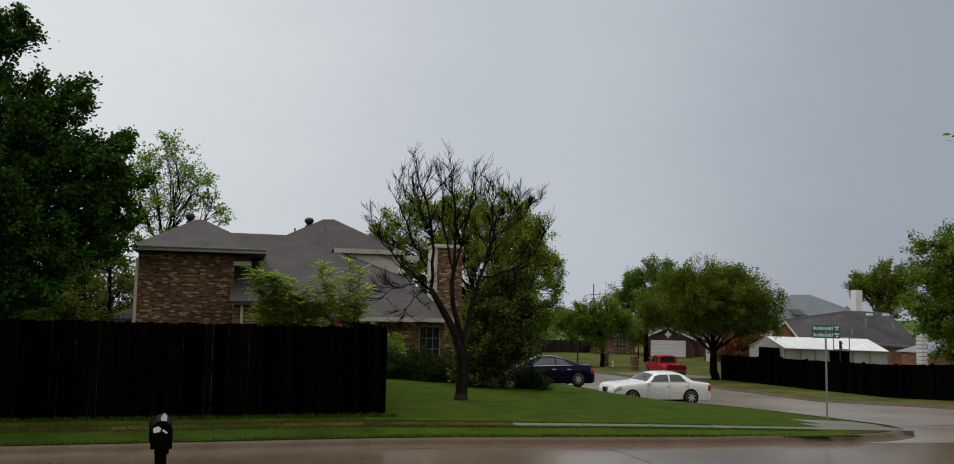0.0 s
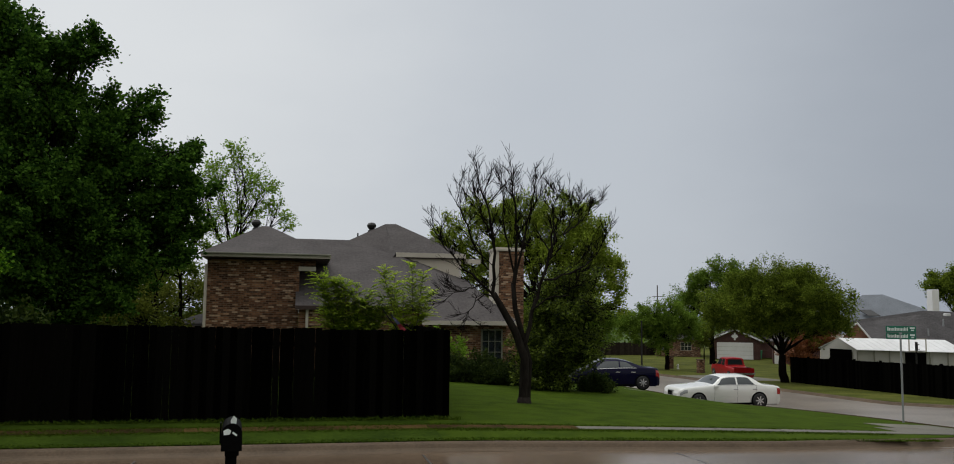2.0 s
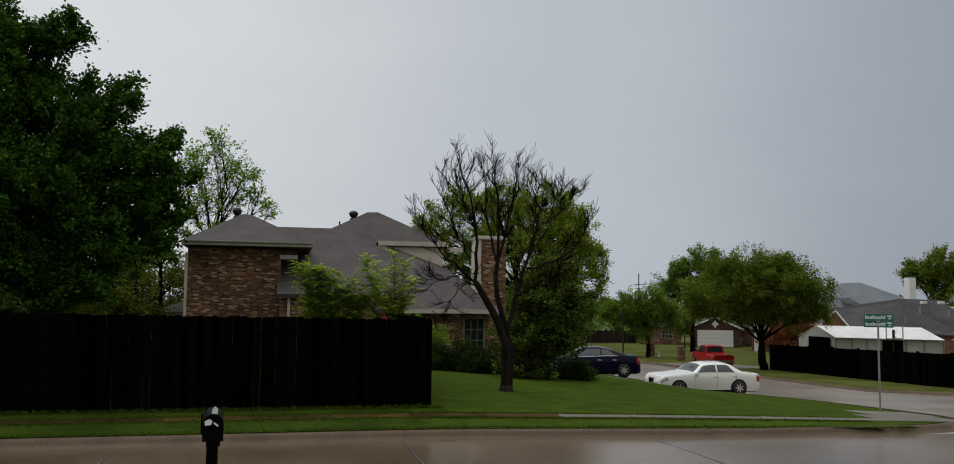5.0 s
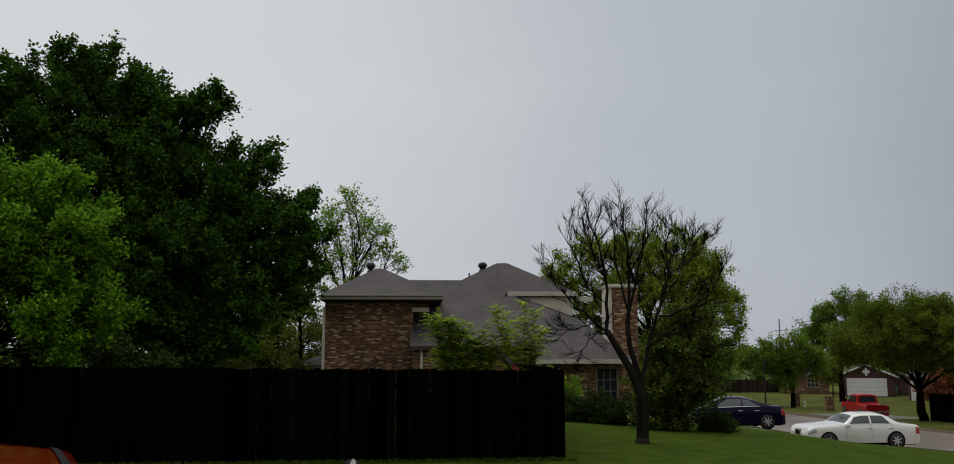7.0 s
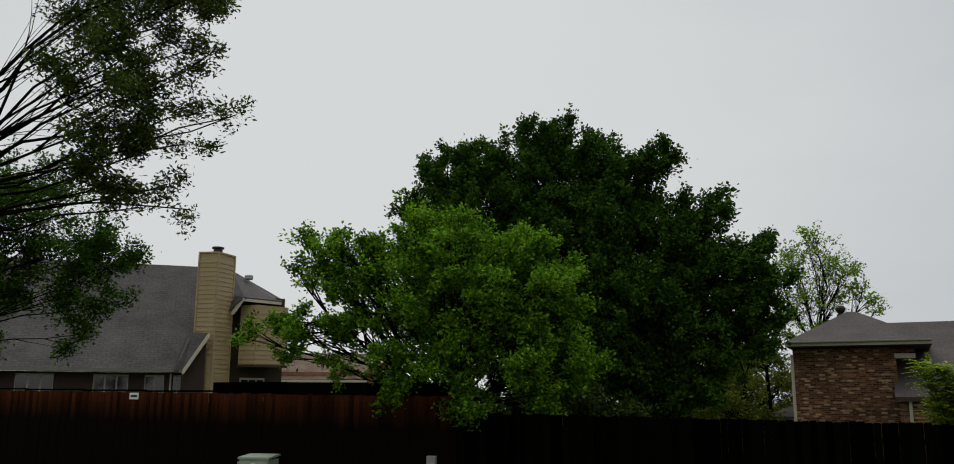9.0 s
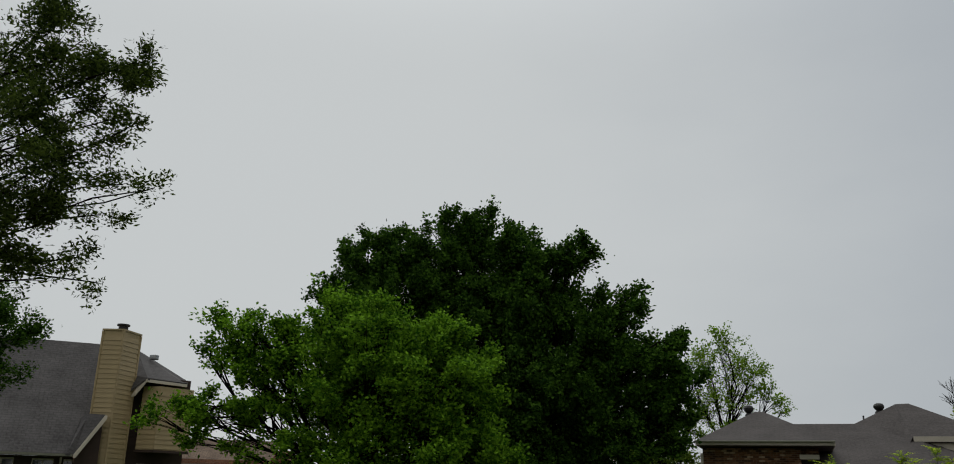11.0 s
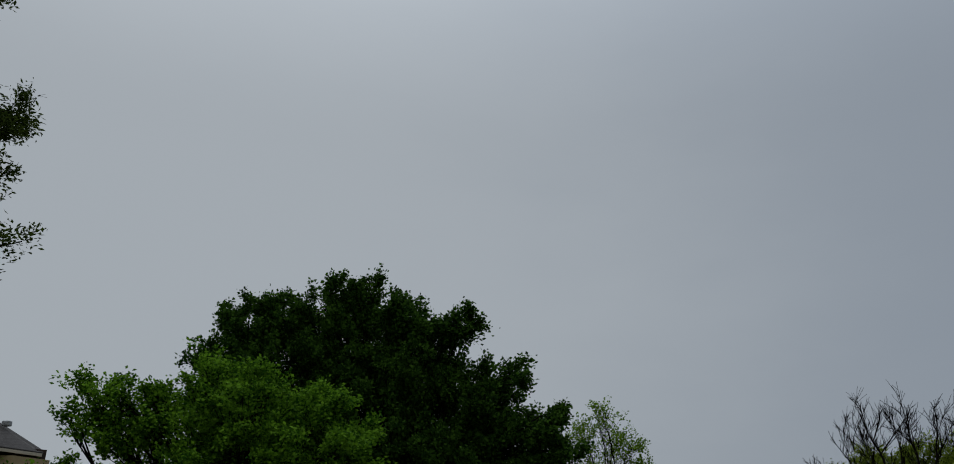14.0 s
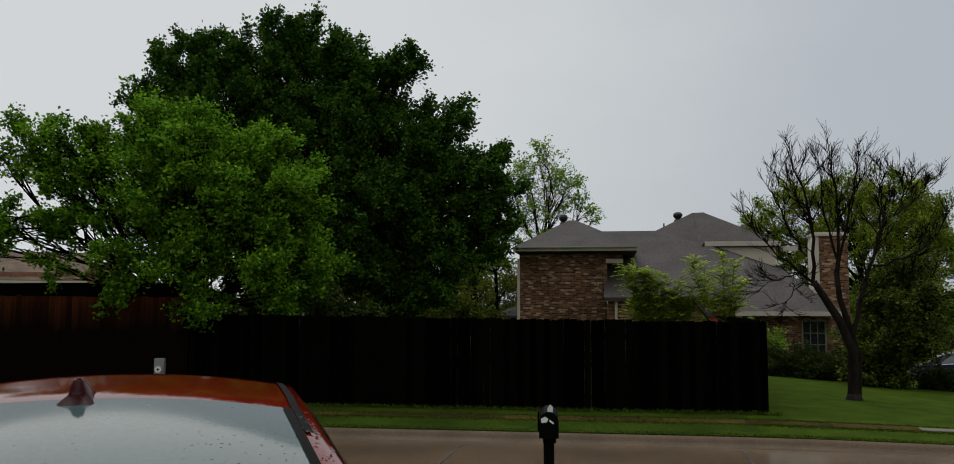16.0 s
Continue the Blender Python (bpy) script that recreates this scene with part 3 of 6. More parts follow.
# the sidewalk: one slab after another, muddy by the fence and clean towards the corner
sidewalk = thing("sidewalk", "concrete sidewalk slabs, muddy along the fence", "sidewalk", kind="structure")
for k in range(34):
    x0 = -32 + 1.5 * k
    if x0 + 1.5 > 13.2:
        break
    y0, y1 = (16.46, 16.86) if x0 < 5.5 else (16.50, 16.80 + 0.04 * max(0.0, x0 - 8))
    bm = bmesh.new()
    pts = [(x0 + 0.012, y0), (x0 + 1.488, y0), (x0 + 1.488, y1), (x0 + 0.012, y1)]
    top = [bm.verts.new((a, b, rise(a, b) + 0.012)) for a, b in pts]
    low = [bm.verts.new((a, b, rise(a, b) - 0.1)) for a, b in pts]
    bm.faces.new(top)
    for i in range(4):
        bm.faces.new((low[i], low[(i + 1) % 4], top[(i + 1) % 4], top[i]))
    part("slab", bm, MUD if x0 < 5.5 else WALK, sidewalk)
for k in range(2):
    y0 = 16.5 + 1.5 * k
    bm = bmesh.new()
    a0 = corner_edge(y0 + 0.75) - (2.6 if k > 1 else 2.2)
    a1 = a0 + (1.0 if k > 1 else 2.15 - 0.3 * k)
    pts = [(a0, y0 + 0.012), (a1, y0 + 0.012), (a1 + 0.2, y0 + 1.488), (a0 + 0.2, y0 + 1.488)]
    top = [bm.verts.new((a, b, rise(a, b) + 0.012)) for a, b in pts]
    low = [bm.verts.new((a, b, rise(a, b) - 0.1)) for a, b in pts]
    bm.faces.new(top)
    for i in range(4):
        bm.faces.new((low[i], low[(i + 1) % 4], top[(i + 1) % 4], top[i]))
    part("slab", bm, WALK, sidewalk)


def grass_blades(name, label, boxes_, n, height, seed, parent=None):
    rng = np.random.default_rng(seed)
    areas = np.array([(b - a) * (d - c) for a, b, c, d in boxes_])
    pick = rng.choice(len(boxes_), size=n, p=areas / areas.sum())
    bx = np.array(boxes_)[pick]
    x = bx[:, 0] + (bx[:, 1] - bx[:, 0]) * rng.random(n)
    y = bx[:, 2] + (bx[:, 3] - bx[:, 2]) * rng.random(n)
    z = np.array([rise(a, b) for a, b in zip(x, y)])
    h = height * rng.uniform(0.5, 1.6, n)
    a = rng.uniform(0, 6.28, n)
    w = 0.012 + 0.01 * rng.random(n)
    lean = rng.normal(size=(n, 2)) * (h * 1.5)[:, None]
    p0 = np.stack([x - np.cos(a) * w, y - np.sin(a) * w, z - 0.01], 1)
    p1 = np.stack([x + np.cos(a) * w, y + np.sin(a) * w, z - 0.01], 1)
    p2 = np.stack([x + lean[:, 0], y + lean[:, 1], z + h], 1)
    v = np.stack([p0, p1, p2], 1).reshape(-1, 3)
    me = bpy.data.meshes.new(name)
    me.vertices.add(3 * n)
    me.vertices.foreach_set("co", v.ravel())
    me.loops.add(3 * n)
    me.loops.foreach_set("vertex_index", np.arange(3 * n, dtype=np.int32))
    me.polygons.add(n)
    me.polygons.foreach_set("loop_start", np.arange(0, 3 * n, 3, dtype=np.int32))
    me.update(calc_edges=True)
    me.materials.append(BLADES)
    return tagged(new(name, me), label, "grass", kind="stuff")


grass_blades("grass", "short wet grass blades fringing the kerb and sidewalk", [(-20, 12.8, 15.33, 15.55), (-20, 12.4, 16.25, 16.5), (-20, 12.4, 16.82, 17.0)], 26000, 0.022, 5)
grass_blades("verge_tufts", "ragged grass creeping over the muddy sidewalk", [(-20, 5.5, 16.36, 16.52), (-20, 5.5, 16.80, 17.0), (-20, 2.0, 16.5, 16.84)], 9000, 0.03, 9)
grass_blades("weeds", "taller ragged weeds along the fence foot", [(-20, 3.3, 17.5, 17.72)], 4500, 0.06, 6)


# ---- fences ----
def picket_mesh(width, thick, height, notch):
    o = [(-width / 2, 0), (width / 2, 0), (width / 2, height - notch), (width / 2 - notch, height), (-width / 2 + notch, height), (-width / 2, height - notch)]
    bm = prism(o, -thick / 2, thick / 2)
    bm.normal_update()
    metre_uv(bm)
    me = bpy.data.meshes.new("picket")
    bm.to_mesh(me)
    bm.free()
    return me


def picket_run(owner, me, mat, a, b, pitch, rng, z_of, gaps=0.0):
    """Single pickets between two places, each a little uneven."""
    if not me.materials:
        me.materials.append(mat)
    a, b = Vector((*a, 0)), Vector((*b, 0))
    n = int((b - a).length / pitch)
    turn = math.degrees(math.atan2(b.y - a.y, b.x - a.x))
    for i in range(n):
        p = a.lerp(b, (i + 0.5) / n)
        ob = new("picket", me)
        ob.parent = owner
        if gaps and rng.random() < (gaps if -3.6 < p.x < -0.3 else gaps * 0.12):
            ob.scale.x = rng.uniform(0.945, 0.975)
        ob.matrix_basis = pose(p.x, p.y + rng.uniform(-0.006, 0.006), z_of(p.x, p.y) + rng.uniform(-0.018, 0.018), rng.uniform(-0.4, 0.4), rng.uniform(-0.12, 0.12), turn + rng.uniform(-1.5, 1.5)) @ Matrix.Diagonal((ob.scale.x, 1, 1, 1))


def rails(owner, a, b, zs, mat, z_of, depth=0.045):
    wood = Wood()
    for z in zs:
        wood.tube([Vector((*a, z_of(*a) + z)), Vector((*b, z_of(*b) + z))], 0.05, 0.05, 4)
    wood.put("rail", mat, owner)


rng = random.Random(11)
fence = thing("fence", "weathered near-black wooden privacy fence, soaked by rain", "fence")
picket = picket_mesh(0.138, 0.018, 1.87, 0.022)
fence_foot = lambda x, y: 0.08 - 0.011 * (x + 3)
picket_run(fence, picket, FENCE_DARK, (-9.0, 17.75), (3.1, 17.75), 0.1365, rng, fence_foot, 0.4)
rails(fence, (-9.0, 17.81), (3.06, 17.81), (0.3, 0.95, 1.55), FENCE_DARK, fence_foot)
for x in (-8.9, -6.5, -4.1, -1.7, 0.7, 3.02):
    part("post", boxes((x - 0.05, x + 0.05, 17.83, 17.93, 0.0, 1.78), bevel=0.008), FENCE_DARK, fence)
back_picket = picket_mesh(0.138, 0.018, 1.75, 0.022)
picket_run(fence, back_picket, FENCE_DARK, (3.1, 17.95), (3.3, 30.5), 0.1425, rng, lambda x, y: rise(x, y) + 0.06)

red_fence = thing("tall_fence", "tall red-brown stained board fence with a dark cap", "fence")
tall = picket_mesh(0.138, 0.018, 2.22, 0.012)
picket_run(red_fence, tall, FENCE_RED, (-38.0, 17.75), (-9.05, 17.75), 0.1385, rng, lambda x, y: 0.16 + 0.010 * max(0, -10 - x))
for k in range(12):
    x0 = -9.05 - 2.42 * (k + 1)
    z = 0.16 + 0.010 * max(0, -10 - x0)
    if x0 > -16.5:
        part("cap_board", boxes((x0, x0 + 2.40, 17.80, 17.84, z + 2.12, z + 2.50), bevel=0.006), FENCE_DARK, red_fence)
    else:
        part("cap", boxes((x0, x0 + 2.415, 17.74, 17.88, z + 2.225, z + 2.27), bevel=0.006), FENCE_DARK, red_fence)
    part("post", boxes((x0, x0 + 0.1, 17.85, 17.95, 0, z + 2.22), bevel=0.008), FENCE_DARK, red_fence)
plate = thing("fence_sign", "small pale plate screwed to the tall fence", "sign", (-19.05, 17.725, 2.36))
part("plate", boxes((-0.17, 0.17, -0.012, 0.0, -0.09, 0.09), bevel=0.01), SIGN_WHITE, plate)
part("marking", boxes((-0.12, 0.12, -0.016, -0.0125, -0.03, 0.03)), VENT, plate)

far_fence = thing("far_fence", "long black wooden fence across the side street", "fence")
dark_far = picket_mesh(0.168, 0.02, 1.72, 0.02)
picket_run(far_fence, dark_far, FENCE_DARK, (33.1, 54.0), (33.4, 28.0), 0.165, rng, lambda x, y: rise(x, y))
picket_run(far_fence, dark_far, FENCE_DARK, (33.4, 28.0), (50.0, 28.0), 0.165, rng, lambda x, y: rise(x, y))
for k in range(11):
    y = 28 + 2.45 * k
    part("post", boxes((33.5, 33.62, y, y + 0.12, rise(33.5, y) - 0.1, rise(33.5, y) + 1.78)), FENCE_DARK, far_fence)


# ---- the brick house on the corner ----
def window_unit(owner, x0, x1, y, z0, z1, cols, rows, frame_mat=TRIM, w=0.045):
    """A window in a wall that faces -y: frame, sill, muntins, and each pane."""
    win = part("window", boxes((x0 - 0.05, x1 + 0.05, y - 0.035, y + 0.05, z1, z1 + 0.06), (x0 - 0.05, x0, y - 0.035, y + 0.05, z0, z1),
                               (x1, x1 + 0.05, y - 0.035, y + 0.05, z0, z1)), frame_mat, owner)
    part("sill", boxes((x0 - 0.08, x1 + 0.08, y - 0.07, y + 0.05, z0 - 0.05, z0)), frame_mat, win)
    bars = [(x0 + (x1 - x0) * i / cols - w / 3, x0 + (x1 - x0) * i / cols + w / 3, y - 0.02, y + 0.01, z0, z1) for i in range(1, cols)]
    bars += [(x0, x1, y - 0.022, y + 0.008, z0 + (z1 - z0) * i / rows - w / 3, z0 + (z1 - z0) * i / rows + w / 3) for i in range(1, rows)]
    if bars:
        part("muntins", boxes(*bars), frame_mat, win)
    for i in range(cols):
        for j in range(rows):
            a, b = x0 + (x1 - x0) * i / cols, x0 + (x1 - x0) * (i + 1) / cols
            c, d = z0 + (z1 - z0) * j / rows, z0 + (z1 - z0) * (j + 1) / rows
            part("pane", boxes((a + 0.004, b - 0.004, y + 0.012, y + 0.02, c + 0.004, d - 0.004)), GLASS, win)
    return win


def turbine(owner, x, y, z, size=1.0):
    v = part("roof_vent", lathe([(0.13 * size, -0.35), (0.13 * size, 0.10), (0.19 * size, 0.14), (0.25 * size, 0.22), (0.26 * size, 0.30), (0.20 * size, 0.38), (0.08 * size, 0.42)], 14, (x, y, z)), VENT, owner, "dark metal turbine vent")
    part("collar", lathe([(0.22 * size, -0.02), (0.18 * size, 0.06), (0.14 * size, 0.08)], 14, (x, y, z)), VENT, v)


def hip(x0, x1, y0, y1, z, rx0, rx1, ry, rz):
    """A hipped roof over a rectangle with its ridge from rx0 to rx1."""
    p = [(x0, y0, z), (x1, y0, z), (x1, y1, z), (x0, y1, z), (rx0, ry, rz), (rx1, ry, rz)]
    return solid(p, [(0, 1, 5, 4), (1, 2, 5), (2, 3, 4, 5), (3, 0, 4), (3, 2, 1, 0)])


def brick_house():
    h = thing("brick_house", "two-storey brown brick house with grey-brown shingle roofs", "house")
    # two-storey wing
    part("wing_wall", boxes((-3.42, 0.0, 33.9, 41, -0.6, 4.2)), BRICK, h)
    part("wing_overhang_wall", boxes((0.0, 0.62, 34.3, 40, 4.0, 4.25)), BRICK, h)
    part("white_soffit", boxes((-0.04, 0.62, 33.85, 34.3, 3.82, 3.98)), TRIM, h)
    part("wing_roof", hip(-3.6, 1.15, 33.4, 41.5, 4.44, -1.62, -1.30, 37.2, 5.82), SHINGLE, h)
    part("wing_fascia", boxes((-3.6, 1.15, 33.38, 33.42, 4.27, 4.37), (-3.62, -3.58, 33.42, 41.5, 4.27, 4.43), (1.13, 1.17, 33.42, 38, 4.27, 4.43)), TRIM, h, "cream painted fascia")
    # soffit's dark colour holds the shade under the eave
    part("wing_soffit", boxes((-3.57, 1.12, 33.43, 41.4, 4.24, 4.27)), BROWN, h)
    part("gutter", boxes((-3.62, 1.17, 33.29, 33.375, 4.375, 4.435), bevel=0.015), FRAME_DIM, h)
    part("downspout", boxes((-3.50, -3.40, 33.79, 33.895, -0.4, 4.0), bevel=0.02), CREAM, h)
    turbine(h, -1.85, 37.3, 5.68, 0.75)
    # main body, its long front slope and the setback porch under it
    part("main_wall", boxes((0.05, 8.0, 35.2, 46, -0.6, 2.4), (4.65, 7.75, 32.0, 35.15, -0.6, 1.82)), BRICK_WORN, h)
    part("setback_wall", boxes((0.004, 4.6, 32.85, 33.2, -0.6, 2.36)), BRICK, h)
    part("corner_post", boxes((0.27, 0.37, 32.72, 32.82, -0.4, 2.36), bevel=0.01), TRIM, h)
    sl = lambda y: 1.98 + 0.425 * (y - 31.45)
    part("front_roof", slab([(-0.12, 32.62, sl(32.62)), (4.45, 32.62, sl(32.62)), (4.45, 39.85, sl(39.85)), (-0.12, 39.85, sl(39.85))], 0.10), SHINGLE, h)
    part("front_roof_low", slab([(4.45, 31.45, sl(31.45)), (8.05, 31.45, 1.96), (5.0, 38.3, 4.64)], 0.09), SHINGLE, h)
    part("front_roof_inner", slab([(4.45, 31.45, sl(31.45) - 0.004), (5.0, 38.3, 4.636), (4.45, 39.0, sl(39.0))], 0.08), SHINGLE, h)
    part("front_roof_side", slab([(8.05, 31.45, 1.955), (8.1, 35.5, 2.0), (7.35, 38.4, 3.80), (5.0, 38.4, 4.64)], 0.09), SHINGLE, h)
    part("low_fascia", boxes((4.45, 8.05, 31.41, 31.45, 1.82, 1.975), (8.05, 8.09, 31.45, 35, 1.82, 1.96)), TRIM, h, "cream painted fascia")
    # dark brown, unlike the cream fascias
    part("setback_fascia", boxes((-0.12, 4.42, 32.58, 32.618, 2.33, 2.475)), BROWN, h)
    # upper storey: hipped roof, cream gable wall
    part("upper_roof", solid([(4.12, 37.9, 4.86), (7.25, 37.9, 4.86), (7.25, 45, 4.86), (2.1, 45, 4.0), (2.1, 39.85, 5.50), (3.95, 41.0, 6.46), (4.45, 41.0, 6.48), (3.9, 37.6, 4.50)],
                              [(0, 1, 6, 5), (1, 2, 6), (2, 3, 5, 6), (3, 4, 5), (4, 7, 5), (7, 0, 5)]), SHINGLE, h)
    part("rear_slope", slab([(-1.6, 39.85, 5.55), (4.2, 39.85, 5.55), (4.2, 46, 3.0), (-1.6, 46, 3.0)], 0.1), SHINGLE, h)
    part("ridge_link", slab([(-1.6, 38.0, 4.75), (-0.1, 38.0, 4.75), (-0.1, 39.84, 5.545), (-1.6, 39.84, 5.545)], 0.1), SHINGLE, h)
    part("upper_wall", boxes((4.6, 7.1, 38.05, 45, 2.6, 4.80)), CREAM, h, "cream siding")
    part("upper_fascia", boxes((4.15, 7.25, 37.86, 37.896, 4.70, 4.90), (7.25, 7.29, 37.9, 45.0, 4.70, 4.88)), TRIM, h)
    part("upper_return", boxes((7.3, 7.98, 37.95, 38.4, 4.48, 4.68)), TRIM, h)
    # eave shade is put into this soffit's colour as well
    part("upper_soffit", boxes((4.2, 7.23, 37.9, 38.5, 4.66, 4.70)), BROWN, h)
    turbine(h, 3.32, 41.3, 6.12, 0.85)
    part("plumbing_pipe", lathe([(0.035, -0.3), (0.035, 0.12)], 8, (2.62, 40.5, 5.82)), VENT, h)
    part("flashing_cap", lathe([(0.10, -0.2), (0.10, 0.1), (0.03, 0.16)], 8, (5.94, 39.0, 5.59)), FRAME_DIM, h)
    # chimney with a pale side and a stepped cap
    ch = part("chimney", boxes((7.92, 8.95, 34.0, 34.9, -0.6, 4.78)), BRICK, h)
    part("chimney_panel", boxes((7.70, 7.915, 34.02, 34.88, 1.6, 4.80)), CREAM, ch, "pale cream chimney flank")
    part("chimney_cap", boxes((7.66, 8.99, 33.95, 34.95, 4.80, 4.88), (7.8, 8.85, 34.1, 34.8, 4.88, 4.95)), TRIM, ch)
    # pale frame darkened in colour for the tree shade over this window
    window_unit(h, 6.82, 7.55, 31.97, 0.0, 1.62, 3, 4, FRAME_DIM, 0.035)
    part("blind", boxes((6.84, 7.53, 31.992, 31.998, 0.05, 1.6)), CURTAIN, h)
    # a lower roof that shows past the wing
    part("rear_roof", slab([(-5.0, 37.0, 1.72), (-3.44, 37.0, 1.72), (-3.44, 38.2, 2.16), (-4.1, 38.2, 2.1)], 0.1), SHINGLE_GREY, h)
    part("rear_wall", boxes((-4.6, -3.44, 37.3, 38.2, -0.5, 1.6)), BRICK_WORN, h)
    return h


brick_house()


# ---- the tan house beyond the tall fence; its long side runs back from the street ----
def lap_boards(owner, p, q, z0, z1, pitch, thick=0.03):
    """Overlapping boards on a vertical face from p to q, each one a piece."""
    d = Vector((q[0] - p[0], q[1] - p[1], 0))
    ln = d.length
    turn = math.degrees(math.atan2(d.y, d.x))
    n = int((z1 - z0) / pitch)
    o = [(0.0, 0.0), (-thick, 0.0), (-thick * 0.35, pitch), (0.0, pitch)]
    bm = prism(o, 0, ln, 'x')
    bm.normal_update()
    metre_uv(bm)
    me = bpy.data.meshes.new("lap_board")
    bm.to_mesh(me)
    bm.free()
    me.materials.append(TAN)
    for i in range(n):
        ob = new("lap_board", me)
        ob.parent = owner
        ob.matrix_world = pose(p[0], p[1], z0 + i * pitch, 0, 0, turn)


def tan_house():
    h = thing("tan_house", "tan sided house with grey shingle roof and tall boxed chimney", "house")
    box6 = [(0, 1, 5, 4), (1, 2, 6, 5), (2, 3, 7, 6), (3, 0, 4, 7), (4, 5, 6, 7), (3, 2, 1, 0)]

    def block(corners, z0, z1):
        return solid([(*p, z0) for p in corners] + [(*p, z1) for p in corners], box6)

    # chimney: two boarded faces meet at the corner nearest to the street
    c0, c1, c2 = (-27.39, 28.55), (-26.56, 28.83), (-26.72, 30.05)
    c3 = (c0[0] + c2[0] - c1[0], c0[1] + c2[1] - c1[1])
    ch = part("chimney", block((c0, c1, c2, c3), 0.0, 8.62), TAN, h)
    lap_boards(ch, c0, c1, 2.2, 8.6, 0.2)
    lap_boards(ch, c1, c2, 2.2, 8.6, 0.2)
    for p in (c0, c1, c2):
        part("corner_trim", boxes((p[0] - 0.03, p[0] + 0.05, p[1] - 0.05, p[1] + 0.03, 2.2, 8.6)), TAN, ch)
    mid = ((c0[0] + c2[0]) / 2, (c0[1] + c2[1]) / 2)
    grow = lambda p, s: (mid[0] + (p[0] - mid[0]) * s, mid[1] + (p[1] - mid[1]) * s)
    part("chimney_cap", block([grow(p, 1.07) for p in (c0, c1, c2, c3)], 8.62, 8.69), TAN, ch)
    part("flue", lathe([(0.2, 8.7), (0.2, 8.90), (0.27, 8.92), (0.27, 8.99)], 14, (mid[0], mid[1], 0)), VENT, ch)
    # main roof: one slope that looks at the street, its rake in front of the chimney
    part("main_roof", slab([(-43.0, 11.6, 3.5), (-27.04, 27.55, 3.48), (-27.6, 29.25, 5.5), (-29.0, 32.0, 8.55), (-47.0, 14.4, 8.5)], 0.12), SHINGLE_GREY, h)
    part("porch_roof", slab([(-27.06, 27.2, 3.49), (-27.0, 27.58, 3.49), (-26.52, 28.46, 5.08), (-27.33, 28.38, 5.13), (-27.7, 28.4, 5.0)], 0.08), SHINGLE_GREY, h)
    part("barge_board", slab([(-26.98, 27.53, 3.46), (-26.93, 27.60, 3.45), (-26.45, 28.48, 5.04), (-26.50, 28.41, 5.06)], 0.13), CREAM, h)
    part("eave_gutter", slab([(-42.95, 11.5, 3.49), (-26.97, 27.48, 3.47), (-27.05, 27.56, 3.47), (-43.05, 11.6, 3.49)], 0.09), FRAME_DIM, h)
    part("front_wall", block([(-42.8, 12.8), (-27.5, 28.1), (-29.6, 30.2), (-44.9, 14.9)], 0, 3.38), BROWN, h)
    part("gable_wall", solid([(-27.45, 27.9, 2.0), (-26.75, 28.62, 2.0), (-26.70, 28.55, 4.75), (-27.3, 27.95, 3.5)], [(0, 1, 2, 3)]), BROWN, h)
    on_wall = lambda y, o: (y - 55.6 + o, y - o)
    for y0, y1 in ((21.0, 22.2), (23.6, 24.6), (25.65, 26.6), (27.05, 27.6), (27.85, 28.08)):
        win = part("window", block([on_wall(y0, 0.05), on_wall(y1, 0.05), on_wall(y1, -0.02), on_wall(y0, -0.02)], 2.2, 3.28), TRIM, h)
        n = 3 if y1 - y0 > 0.9 else 2
        for k in range(n):
            u, v = y0 + (y1 - y0) * (k + 0.08) / n, y0 + (y1 - y0) * (k + 0.92) / n
            part("pane", block([on_wall(u, 0.062), on_wall(v, 0.062), on_wall(v, 0.052), on_wall(u, 0.052)], 2.28, 3.21), GLASS, win)
    part("downspout", lathe([(0.04, 2.0), (0.04, 3.35)], 8, (-27.75, 27.7, 0)), CREAM, h)
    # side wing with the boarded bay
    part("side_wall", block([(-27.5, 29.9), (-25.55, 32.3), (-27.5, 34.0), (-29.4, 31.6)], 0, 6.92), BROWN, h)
    b0, b1, b2 = (-26.41, 30.31), (-25.56, 30.40), (-25.05, 31.95)
    b3 = (b0[0] + b2[0] - b1[0], b0[1] + b2[1] - b1[1])
    bay = part("bay", block((b0, b1, b2, b3), 3.80, 6.45), TAN, h)
    lap_boards(bay, b0, b1, 3.84, 6.4, 0.2)
    lap_boards(bay, b1, b2, 3.84, 6.4, 0.2)
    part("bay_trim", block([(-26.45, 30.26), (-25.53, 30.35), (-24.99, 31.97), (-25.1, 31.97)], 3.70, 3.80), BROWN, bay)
    # its roof: a slope above the eave and a small returned rake beside the chimney
    part("side_roof", slab([(-25.93, 29.90, 6.76), (-25.25, 31.7, 6.74), (-26.45, 33.27, 7.02), (-28.3, 31.7, 8.34)], 0.10), SHINGLE_GREY, h)
    part("side_valley", slab([(-25.93, 29.90, 6.755), (-28.3, 31.7, 8.335), (-28.4, 30.6, 7.2), (-26.75, 29.82, 6.2)], 0.08), SHINGLE_GREY, h)
    part("side_rake", slab([(-26.6, 29.85, 6.05), (-26.35, 29.80, 6.10), (-25.90, 29.90, 6.72), (-26.2, 29.98, 6.80)], 0.10), CREAM, h)
